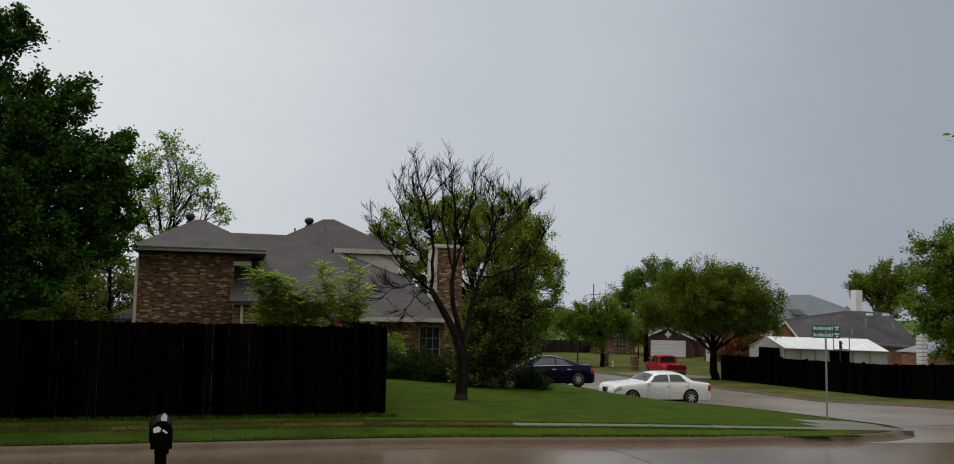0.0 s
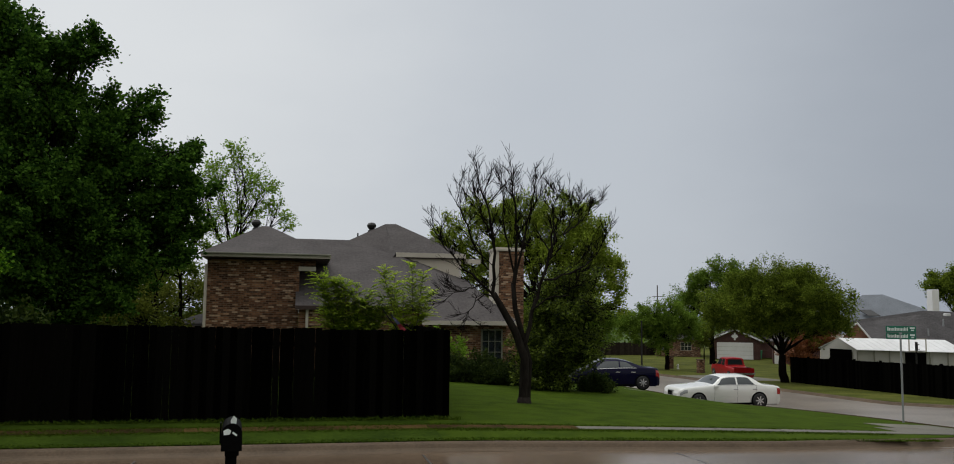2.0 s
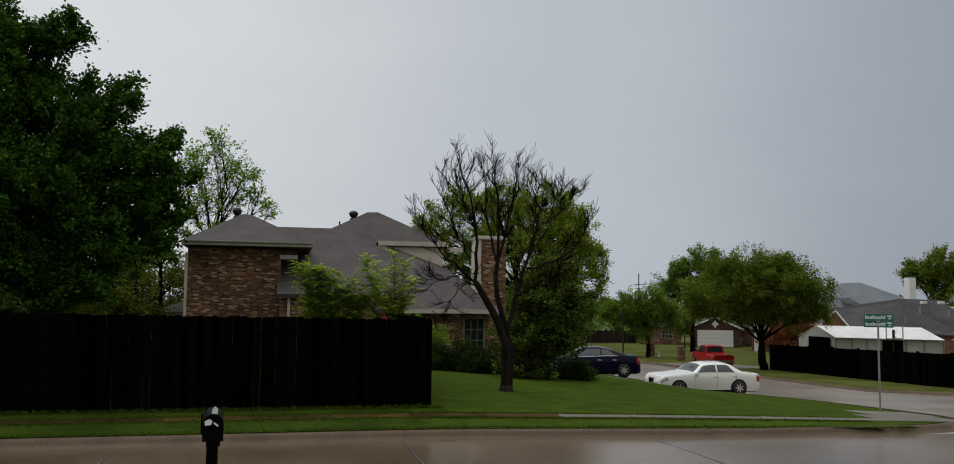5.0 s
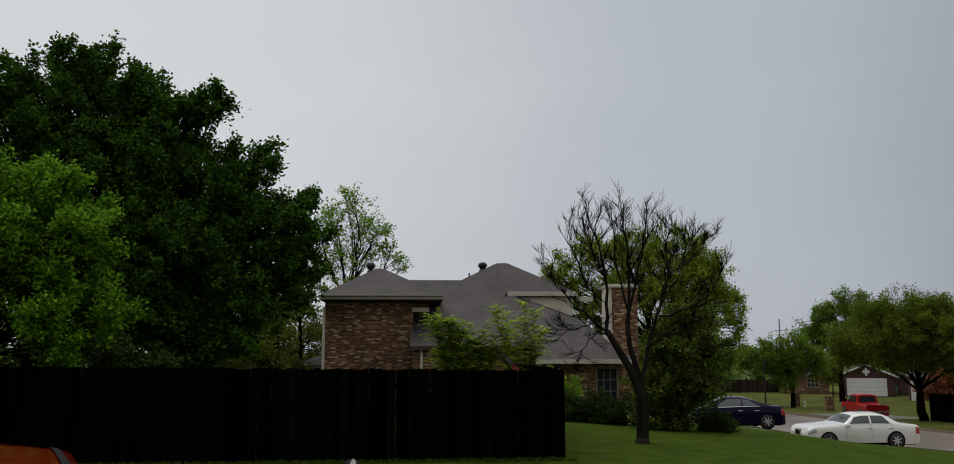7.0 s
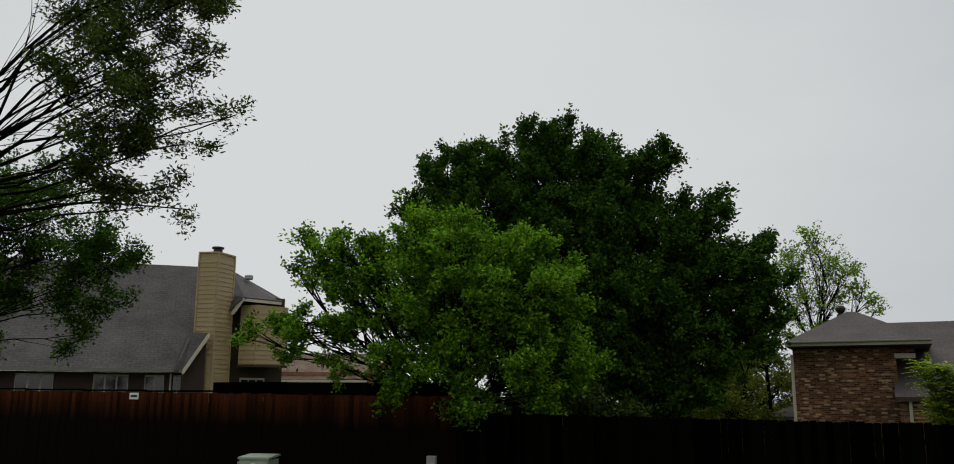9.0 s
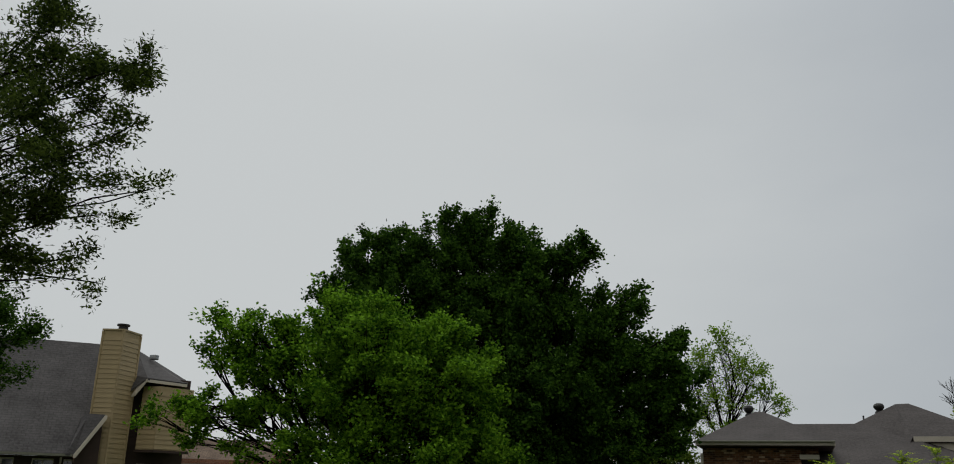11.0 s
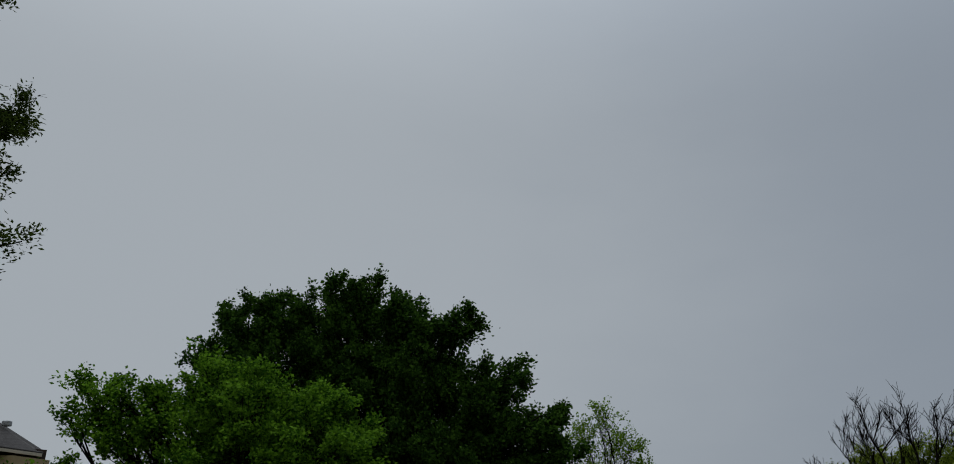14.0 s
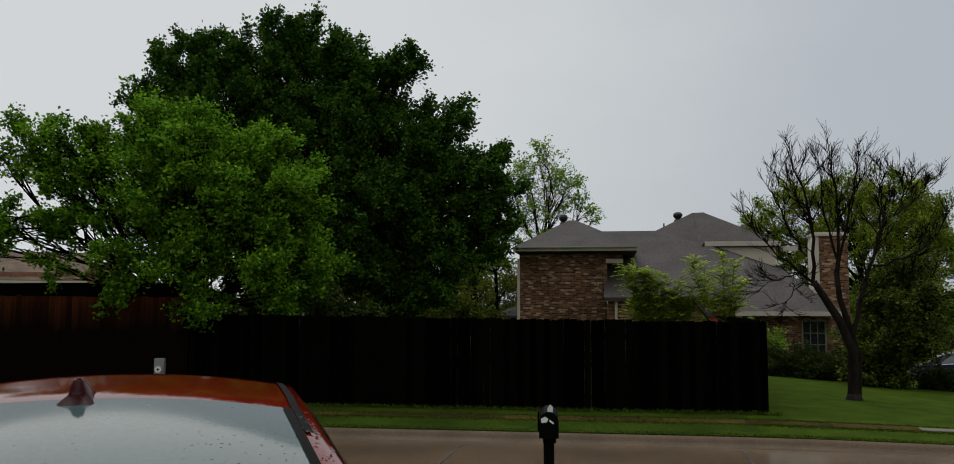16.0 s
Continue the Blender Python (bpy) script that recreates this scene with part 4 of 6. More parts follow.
    part("side_eave", slab([(-25.95, 29.86, 6.70), (-25.22, 31.65, 6.68), (-25.32, 31.7, 6.68), (-26.05, 29.93, 6.70)], 0.12), CREAM, h)
    part("side_vent", boxes((-27.55, -27.2, 31.7, 31.95, 7.85, 8.08), bevel=0.05), STEEL, h)
    f = lambda s: (-26.55 + 0.62 * s, 30.62 + 0.95 * s)
    w = part("window", solid([(*f(0), 2.2), (*f(1), 2.2), (*f(1), 3.24), (*f(0), 3.24)], [(0, 1, 2, 3)]), TRIM, h)
    for k in range(3):
        u, v = 0.05 + 0.315 * k, 0.32 + 0.315 * k
        q = lambda s: (f(s)[0] + 0.03, f(s)[1] - 0.02)
        part("pane", solid([(*q(u), 2.26), (*q(v), 2.26), (*q(v), 3.15), (*q(u), 3.15)], [(0, 1, 2, 3)]), GLASS, w)
    return h


tan_house()

orange_house = thing("orange_brick_house", "low orange brick house with tan shingle roof", "house")
part("wall", solid([(-40, 40.5, 0), (-29.1, 47.0, 0), (-29.1, 47.0, 4.0), (-40, 40.5, 4.0), (-44, 48, 0), (-33, 54, 0), (-33, 54, 4.0), (-44, 48, 4.0)],
                   [(0, 1, 2, 3), (1, 5, 6, 2), (5, 4, 7, 6), (4, 0, 3, 7), (3, 2, 6, 7)]), BRICK_ORANGE, orange_house)
part("gable", solid([(-30.6, 46.0, 3.3), (-28.7, 47.1, 3.3), (-29.6, 46.5, 4.75), (-31.5, 48.5, 3.3), (-29.6, 49.6, 3.3), (-30.5, 49.0, 4.75)],
                    [(0, 1, 2), (3, 5, 4), (0, 2, 5, 3), (1, 4, 5, 2)]), BRICK_ORANGE, orange_house)
part("roof", slab([(-41, 39.6, 3.55), (-29.8, 46.0, 3.55), (-31.6, 49.5, 5.35), (-42, 43.5, 5.35)], 0.12), SHINGLE_TAN, orange_house)
part("fascia", slab([(-41, 39.5, 3.5), (-29.7, 45.9, 3.5), (-29.8, 46.05, 3.5), (-41.05, 39.6, 3.5)], 0.14), CREAM, orange_house)


# ---- vehicles ----
def curve(points, s):
    """A smooth line through the points that never overshoots them."""
    n = len(points)
    slope = [(points[i + 1][1] - points[i][1]) / (points[i + 1][0] - points[i][0]) for i in range(n - 1)]
    bend = [slope[0]] + [2 * a * b / (a + b) if a * b > 0 else 0.0 for a, b in zip(slope, slope[1:])] + [slope[-1]]
    for i in range(n - 1):
        (a, u), (b, v) = points[i], points[i + 1]
        if s <= b:
            h = b - a
            t = (s - a) / h
            return u * (1 + 2 * t) * (1 - t) ** 2 + v * t * t * (3 - 2 * t) + h * t * (1 - t) * (bend[i] * (1 - t) - bend[i + 1] * t)
    return points[-1][1]


class Shell:
    """A car's skin as a function of the place along it and the way round it: 0 sill, 1 belt, 2 roof edge, 3 roof middle."""

    def __init__(self, length, width, height, top, belt, plan, roof=0.70, crown=0.055):
        self.crown = crown
        self.l, self.w, self.h, self.top, self.belt, self.plan, self.roof = length, width / 2, height, top, belt, plan, roof

    def at(self, s, v):
        w = self.w * curve(self.plan, s)
        t, b = self.h * curve(self.top, s), self.h * curve(self.belt, s)
        b = min(b, t - 0.015)
        cab = min(1.0, (t - b) / (0.30 * self.h))
        wt = w * (0.93 - (0.93 - self.roof) * cab)
        edge = t - 0.02 - self.crown * cab
        edge = max(edge, b + 0.004)
        if v <= 1:
            y = w * (0.90 + 0.10 * math.sin(min(1, v * 1.25) * math.pi / 2)) - (w * 0.045 * max(0, v - 0.8) / 0.2)
            z = 0.17 + (b - 0.17) * v
        elif v <= 2:
            q = v - 1
            y, z = w * 0.955 + (wt - w * 0.955) * (q ** 1.25), b + (edge - b) * q
        else:
            q = v - 2
            y, z = wt * (1 - q), edge + (t - edge) * (1 - (1 - q) ** 2.2)
        return Vector((s * self.l, y, z))

    def sheet(self, ss, vs, grow=0.0, sides=(1, -1), caps=False):
        bm = bmesh.new()
        for side in sides:
            grid = []
            for i, s in enumerate(ss):
                row = []
                for j, v in enumerate(vs):
                    a = s(j / (len(vs) - 1)) if callable(s) else s
                    p = self.at(a, v)
                    if grow:
                        p = p + Vector((0, p.y, (p.z - 0.5 * self.h) * 1.2)).normalized() * grow
                    row.append(bm.verts.new((p.x, p.y * side, p.z)))
                grid.append(row)
            for a, b in zip(grid, grid[1:]):
                for j in range(len(vs) - 1):
                    bm.faces.new((a[j], b[j], b[j + 1], a[j + 1]))
        bmesh.ops.remove_doubles(bm, verts=bm.verts[:], dist=0.0005)
        if caps:
            for s in (ss[0], ss[-1]):
                half = [self.at(s, v) for v in vs]
                ring = half + [Vector((p.x, -p.y, p.z)) for p in half[-2::-1]]
                bm.faces.new([bm.verts.new(p) for p in ring])
        bmesh.ops.recalc_face_normals(bm, faces=bm.faces[:])
        return bm


def between(a0, a1, b0, b1, n=8):
    """Columns for a pane that leans: bottom and top at either end."""
    return [(lambda f, k=k: (a0 + (a1 - a0) * f) * (1 - k / n) + (b0 + (b1 - b0) * f) * (k / n)) for k in range(n + 1)]


def wheel(owner, x, y, r, out, rim=CHROME):
    w = part("wheel", lathe([(r * 0.62, -0.11), (r * 0.97, -0.10), (r, -0.06), (r, 0.06), (r * 0.97, 0.10), (r * 0.62, 0.11)], 24, (x, y, r), 'y'), RUBBER, owner, smooth=True)
    f = y + out * 0.085
    part("rim", lathe([(r * 0.66, -0.02), (r * 0.66, 0.02)], 24, (x, f, r), 'y'), VENT, w)
    bm = bmesh.new()
    for k in range(7):
        a = 2 * math.pi * k / 7
        c, s = math.cos(a), math.sin(a)
        q = [(0.05 * r, -0.10 * r), (0.62 * r, -0.07 * r), (0.62 * r, 0.07 * r), (0.05 * r, 0.10 * r)]
        for e in (0.024, 0.045):
            bm.faces.new([bm.verts.new((x + u * c - v * s, f + out * e, r + u * s + v * c)) for u, v in q])
    bmesh.ops.recalc_face_normals(bm, faces=bm.faces[:])
    part("spokes", bm, rim, w)
    part("hub", lathe([(0.16 * r, -0.05), (0.14 * r, 0.05)], 12, (x, f, r), 'y'), rim, w)


def sedan(name, label, length, width, height, paint, base, turn, top, belt, plan, axles, wheel_r, panes, screen, back, roof=0.70, steps=96, door_lines=(), glass=CAR_GLASS, chrome=True, crown=0.055):
    c = thing(name, label, "car", base, turn)
    sh = Shell(length, width, height, top, belt, plan, roof, crown)
    ss = span(0.0, 1.0, steps)
    part("body", sh.sheet(ss, span(0, 1, 8) + span(1.12, 2, 8) + span(2.1, 3, 9), caps=True), paint, c, smooth=True)
    part("underside", boxes((0.04 * length, 0.96 * length, -width * 0.42, width * 0.42, 0.14, 0.4)), BLACK, c)
    for side in (1, -1):
        for a0, a1, b0, b1 in panes:
            part("side_window", sh.sheet(between(a0, a1, b0, b1), span(1.10, 1.86, 6), grow=0.006, sides=(side,)), glass, c, smooth=True)
        for s in door_lines:
            part("door_seam", sh.sheet([s, s + 0.0022], span(0.15, 1.0, 8), grow=0.003, sides=(side,)), BLACK, c)
        for s in door_lines[:2]:
            part("door_handle", boxes((s * length - 0.02, s * length + 0.2, side * width * 0.495 - 0.015, side * width * 0.495 + 0.02, height * 0.55, height * 0.575), bevel=0.006), CHROME if chrome else paint, c)
        part("door_mirror", boxes((panes[-1][2] * length - 0.10, panes[-1][2] * length + 0.06, side * width * 0.5 - 0.07, side * width * 0.5 + (0.10 if chrome else 0.01), height * (0.62 if chrome else 0.50), height * (0.70 if chrome else 0.58)), bevel=0.03), paint, c)
        part("headlamp", sh.sheet(span(0.925, 0.988, 6), span(0.70, 0.90, 4), grow=0.010, sides=(side,)), LAMP_CLEAR, c, smooth=True)
        part("tail_lamp", sh.sheet(span(0.004, 0.05, 5), span(0.58, 0.95, 4), grow=0.006, sides=(side,)), LAMP_RED, c, smooth=True)
        part("side_moulding", sh.sheet(span(0.23, 0.72, 12), span(0.42, 0.47, 2), grow=0.010, sides=(side,)), paint if chrome else BLACK, c, smooth=True)
        part("belt_strip", sh.sheet(span(0.25, 0.71, 20), [1.02, 1.05, 1.08], grow=0.008, sides=(side,)), CHROME if chrome else BLACK, c, smooth=True)
        # black rocker moulding that also paints the dark gap beneath the car
        part("rocker_and_gap_shade", sh.sheet(span(0.27, 0.73, 14), [0.0, 0.05, 0.10], grow=0.006, sides=(side,)), BLACK, c, smooth=True)
        for s in axles:
            bm = lathe([(wheel_r * 1.16, -0.01), (wheel_r * 1.16, 0.012)], 26, (s * length, side * (width * 0.5 - 0.012), wheel_r * 1.03), 'y')
            part("wheel_arch", bm, BLACK, c)
            wheel(c, s * length, side * (width * 0.5 - 0.085), wheel_r, side)
    part("windscreen", sh.sheet(span(*screen, 8), span(2.12, 3, 6), grow=0.006), glass, c, smooth=True)
    part("rear_window", sh.sheet(span(*back, 10), span(2.10, 3, 8), grow=0.006), WET_GLASS if glass is not CAR_GLASS else glass, c, smooth=True)
    for side in (1, -1):
        part("front_bumper", sh.sheet(span(0.955, 1.0, 6), span(0.12, 0.40, 4), grow=0.035, sides=(side,)), paint, c, smooth=True)
        part("rear_bumper", sh.sheet(span(0.0, 0.05, 6), span(0.12, 0.42, 4), grow=0.03, sides=(side,)), paint, c, smooth=True)
    grille = part("grille", boxes((length * 0.975, length * 1.004, -width * 0.13, width * 0.13, height * 0.36, height * 0.53), bevel=0.03), CURTAIN, c)
    for k in range(9):
        y = width * 0.024 * (k - 4)
        part("slat", boxes((length * 1.004, length * 1.007, y - 0.005, y + 0.005, height * 0.385, height * 0.505)), BLACK, grille)
    part("number_plate", boxes((-0.012, 0.004, -0.16, 0.16, height * 0.40, height * 0.47)), SIGN_WHITE, c)
    return c, sh


zw = -1.84
sedan("white_sedan", "long white four-door sedan parked nose-in on the driveway", 5.02, 1.95, 1.49, CAR_WHITE, (21.58, 36.9, zw), 181.0,
      [(0, .46), (.008, .60), (.03, .665), (.15, .70), (.185, .725), (.30, .965), (.37, 1.0), (.50, .995), (.565, .955), (.675, .715), (.71, .695), (.90, .635), (.965, .60), (.99, .54), (1.0, .44)],
      [(0, .42), (.01, .60), (.2, .675), (.7, .68), (.93, .63), (1, .46)],
      [(0, .80), (.012, .90), (.04, .955), (.2, 1), (.8, 1), (.93, .97), (.97, .92), (.99, .84), (1, .72)], (.230, .820), 0.335,
      [(.268, .318, .437, .430), (.452, .444, .655, .578)], (.580, .668), (.195, .292), door_lines=(.255, .442, .665))
sedan("blue_sedan", "dark navy blue sedan parked on the driveway", 4.98, 1.86, 1.52, CAR_BLUE, (18.08, 42.1, -1.45), 176.0,
      [(0, .48), (.01, .66), (.05, .72), (.12, .735), (.16, .75), (.36, .965), (.44, 1.0), (.54, .995), (.60, .95), (.76, .70), (.80, .67), (.94, .56), (1.0, .40)],
      [(0, .46), (.02, .64), (.2, .69), (.7, .645), (.94, .54), (1, .38)],
      [(0, .78), (.04, .93), (.2, 1), (.8, 1), (.95, .90), (1, .70)], (.19, .80), 0.335,
      [(.255, .345, .42, .415), (.435, .428, .69, .60)], (.61, .745), (.175, .345), door_lines=(.27, .43, .70), roof=0.66)


def pickup(base, turn):
    c = thing("pickup_truck", "red crew-cab pickup truck standing across the street", "truck", base, turn)
    sh = Shell(5.6, 1.98, 1.92, [(0, .50), (.01, .56), (.34, .58), (.352, .60), (.375, .96), (.42, 1.0), (.60, 1.0), (.64, .96), (.73, .64), (.77, .62), (.96, .56), (1, .42)],
               [(0, .48), (.34, .56), (.72, .60), (.96, .54), (1, .40)], [(0, .94), (.05, 1), (.9, 1), (1, .86)], 0.78)
    part("body", sh.sheet(span(0, 1, 50), span(0, 1, 6) + span(1.15, 2, 6) + span(2.15, 3, 6), caps=True), CAR_RED, c, smooth=False)
    part("underside", boxes((0.2, 5.4, -0.8, 0.8, 0.3, 0.6)), BLACK, c)
    for side in (1, -1):
        for a in ((.385, .405, .50, .50), (.515, .515, .715, .645)):
            part("side_window", sh.sheet(between(*a), span(1.12, 1.86, 4), grow=0.008, sides=(side,)), CAR_GLASS, c)
        part("tail_lamp", boxes((-0.015, 0.05, side * 0.84 - 0.08, side * 0.84 + 0.08, 0.72, 1.02)), LAMP_RED, c)
        part("door_mirror", boxes((3.85, 4.05, side * 1.0 - 0.03, side * 1.0 + 0.24, 1.22, 1.45), bevel=0.03), BLACK, c)
        part("headlamp", boxes((5.5, 5.61, side * 0.72 - 0.16, side * 0.72 + 0.16, 0.85, 1.02), bevel=0.02), LAMP_CLEAR, c)
        for x in (1.05, 4.65):
            wheel(c, x, side * 0.88, 0.39, side)
    part("bed_liner", boxes((0.08, 1.90, -0.80, 0.80, 1.075, 1.082)), BLACK, c)
    part("tailgate", boxes((-0.03, 0.0, -0.76, 0.76, 0.62, 1.06), bevel=0.01), CAR_RED, c)
    part("rear_window", solid([(1.955, -0.70, 1.20), (1.955, 0.70, 1.20), (2.06, 0.62, 1.74), (2.06, -0.62, 1.74)], [(0, 1, 2, 3)]), CAR_GLASS, c)
    part("windscreen", sh.sheet(span(.645, .72, 4), span(2.15, 3, 4), grow=0.01), CAR_GLASS, c)
    part("rear_bumper", boxes((-0.15, 0.06, -0.95, 0.95, 0.42, 0.60), bevel=0.03), CHROME, c)
    return c


truck = pickup((31.4, 57.2, rise(31.4, 57.2) + 0.02), 84.0)
truck.scale = (0.82, 0.82, 0.77)
drive_east = part("driveway_east", draped(span(28.9, 34, 8), span(55.5, 63, 8), 0.02), WALK, smooth=True)
tagged(drive_east, "wet concrete driveway under the red truck", "driveway", kind="structure")

RED_TOP = [(0, .50), (.01, .64), (.04, .74), (.13, .77), (.17, .79), (.25, .886), (.31, .944), (.345, .968), (.377, .9875), (.395, .9948), (.42, .9985), (.46, 1.0), (.50, 1.0), (.58, .985), (.63, .95), (.77, .68), (.80, .66), (.95, .55), (1, .40)]
red_car, red_shell = sedan("red_sedan", "wet red sedan on the driveway, beaded with rain", 4.6, 1.70, 1.475, CAR_ORANGE, (-0.645, 0.575, 0.532), 115.0, RED_TOP,
      [(0, .48), (.02, .66), (.2, .70), (.7, .66), (.95, .53), (1, .38)], [(0, .80), (.04, .94), (.2, 1), (.8, 1), (.95, .90), (1, .72)], (.19, .80), 0.325,
      [(.255, .335, .42, .415), (.435, .428, .69, .60)], (.635, .755), (.165, .377), roof=0.69, crown=0.035, steps=110, door_lines=(.27, .43, .70), glass=WET_GLASS, chrome=False)
fin_x, fin_y = 0.381 * 4.6, 0.020
fin = solid([(fin_x - 0.075, -0.048, 1.452), (fin_x - 0.075, 0.048, 1.452), (fin_x + 0.12, 0.034, 1.458), (fin_x + 0.12, -0.034, 1.458), (fin_x - 0.045, -0.024, 1.480), (fin_x - 0.045, 0.024, 1.480),
             (fin_x - 0.035, -0.010, 1.518), (fin_x - 0.035, 0.010, 1.518), (fin_x + 0.0, 0.010, 1.518), (fin_x + 0.0, -0.010, 1.518)],
            [(0, 1, 5, 4), (4, 5, 7, 6), (6, 7, 8, 9), (1, 2, 8, 7, 5), (0, 4, 6, 9, 3), (3, 9, 8, 2)])
bmesh.ops.bevel(fin, geom=fin.edges[:], offset=0.006, segments=3, affect='EDGES')
bmesh.ops.translate(fin, vec=(0, fin_y, 0), verts=fin.verts[:])
part("antenna_fin", fin, FIN_RED, red_car, smooth=True)
for side in (1, -1):
    part("roof_moulding", red_shell.sheet(span(0.335, 0.61, 24), [2.05, 2.07, 2.09], grow=0.005, sides=(side,)), BLACK, red_car, smooth=True)
    part("glass_border", red_shell.sheet(span(.166, .376, 12), [2.10, 2.12, 2.14], grow=0.009, sides=(side,)), BLACK, red_car, smooth=True)
dr = random.Random(3)
bm = bmesh.new()
for k in range(1300):
    s, v, side = dr.uniform(.18, .376), dr.uniform(2.0, 3.0), dr.choice((1, -1))
    if .358 < s < .385 and v > 2.8:
        continue
    p = red_shell.at(s, v)
    q = red_shell.at(s + 0.002, v)
    r = dr.uniform(0.0010, 0.0030)
    vs = bmesh.ops.create_icosphere(bm, subdivisions=1, radius=r, matrix=Matrix.Translation((p.x, p.y * side, p.z + 0.0045)) @ Matrix.Diagonal((1.2, dr.uniform(1.0, 2.6), 0.45, 1)))
tagged(part("raindrops", bm, DROP, red_car, "clear raindrops", smooth=True), kind="stuff")


# ---- street furniture ----
def street_sign():
    s = thing("street_name_sign", "two green street-name blades on a steel post", "street sign", (15.9, 20.57, rise(15.9, 20.57)))
    part("post", lathe([(0.026, -0.1), (0.026, 2.40)], 10), GREY_BOX, s)
    for z, turn, ln in ((2.30, -46, 0.74), (2.485, -30, 0.74)):
        o = prism([(-ln / 2 + 0.01, -0.085), (ln / 2 - 0.01, -0.085), (ln / 2, -0.075), (ln / 2, 0.075), (ln / 2 - 0.01, 0.085), (-ln / 2 + 0.01, 0.085), (-ln / 2, 0.075), (-ln / 2, -0.075)], -0.004, 0.004)
        bmesh.ops.transform(o, matrix=pose(0, -0.02, z, 0, 0, turn), verts=o.verts[:])
        blade = part("blade", o, SIGN_GREEN, s, "green reflective blade")
        rr = random.Random(int(ln * 100))
        bars, x = [], -ln / 2 + 0.04
        while x < ln / 2 - 0.19:
            w = rr.uniform(0.018, 0.032)
            bars.append((x, x + w, -0.010, -0.0045, -0.045, rr.choice((0.03, 0.03, 0.055))))
            x += w + 0.012
        bars += [(ln / 2 - 0.15, ln / 2 - 0.03, -0.010, -0.0045, 0.012, 0.055), (ln / 2 - 0.12, ln / 2 - 0.05, -0.010, -0.0045, -0.045, -0.01)]
        o = boxes(*bars)
        bmesh.ops.transform(o, matrix=pose(0, -0.02, z, 0, 0, turn), verts=o.verts[:])
        part("lettering", o, SIGN_WHITE, blade, "white bars")
    part("bracket", boxes((-0.03, 0.03, -0.045, 0.03, 2.35, 2.39), bevel=0.005), STEEL, s)


street_sign()

zm = rise(-0.50, 7.35)
mail = thing("mailbox", "black mailbox on a black post with torn white stickers", "mailbox", (-0.50, 7.38, zm + 0.24), 4)
part("post", boxes((-0.045, 0.045, -0.045, 0.045, -0.5, 0.86), bevel=0.008), BLACK, mail)
arch = [(-0.08, 0), (0.08, 0), (0.08, 0.13)] + [(0.08 * math.cos(radians(a)), 0.13 + 0.085 * math.sin(radians(a))) for a in range(20, 180, 20)] + [(-0.08, 0.13)]
box_bm = prism(arch, -0.22, 0.26)
bmesh.ops.translate(box_bm, vec=(0.0, 0, 0.86), verts=box_bm.verts[:])
part("box", box_bm, BLACK, mail)
part("bracket", boxes((-0.05, 0.06, -0.1, 0.16, 0.80, 0.858), bevel=0.01), BLACK, mail)
part("flag", boxes((-0.094, -0.081, -0.08, -0.05, 0.90, 1.06), (-0.094, -0.081, -0.08, 0.03, 1.01, 1.06)), BLACK, mail)
st = solid([(-0.06, -0.223, 0.985), (-0.015, -0.223, 0.99), (-0.005, -0.223, 1.02), (-0.03, -0.223, 1.035), (-0.065, -0.223, 1.02)], [(0, 1, 2, 3, 4)])
part("sticker", st, SIGN_WHITE, mail, "torn white sticker")
st = solid([(-0.01, -0.21, 1.06), (0.03, -0.20, 1.055), (0.035, -0.20, 1.11), (0.01, -0.21, 1.135), (-0.012, -0.21, 1.10), (-0.008, -0.195, 1.06), (0.03, -0.19, 1.055), (0.035, -0.19, 1.11)], [(0, 1, 2, 3, 4), (5, 6, 7)])
part("ribbon", st, SIGN_WHITE, mail, "white ribbon scrap")
st = solid([(0.00, -0.2235, 1.00), (0.035, -0.2235, 0.975), (0.042, -0.2235, 0.985), (0.01, -0.2235, 1.012)], [(0, 1, 2, 3)])
part("sticker", st, SIGN_WHITE, mail)

cabinet = thing("utility_cabinet", "pale green metal utility cabinet before the fence", "cabinet", (-13.95, 16.95, 0.09), 14)
cabinet.scale = (0.84, 1, 1)
part("body", boxes((-0.44, 0.44, -0.30, 0.30, 0, 0.80), bevel=0.015), UTILITY, cabinet)
part("lid", solid([(-0.47, -0.33, 0.80), (0.47, -0.33, 0.80), (0.47, 0.33, 0.86), (-0.47, 0.33, 0.86), (-0.47, -0.33, 0.85), (0.47, -0.33, 0.85), (0.47, 0.33, 0.90), (-0.47, 0.33, 0.90)],
                  [(0, 1, 5, 4), (1, 2, 6, 5), (2, 3, 7, 6), (3, 0, 4, 7), (4, 5, 6, 7), (3, 2, 1, 0)]), UTILITY, cabinet)
part("door", boxes((-0.41, 0.41, -0.318, -0.302, 0.04, 0.76), bevel=0.004), UTILITY, cabinet)
part("door_seam", boxes((-0.41, 0.41, -0.322, -0.319, 0.33, 0.345)), VENT, cabinet)
part("latch", boxes((-0.03, 0.03, -0.345, -0.319, 0.29, 0.37), bevel=0.008), VENT, cabinet)
part("label_plate", boxes((-0.07, 0.07, -0.322, -0.319, 0.62, 0.71)), SIGN_WHITE, cabinet)
text = bpy.data.curves.new("stencil", 'FONT')
text.body, text.size, text.extrude, text.align_x = "4587-P1", 0.13, 0.001, 'CENTER'
text_ob = bpy.data.objects.new("stencil", text)
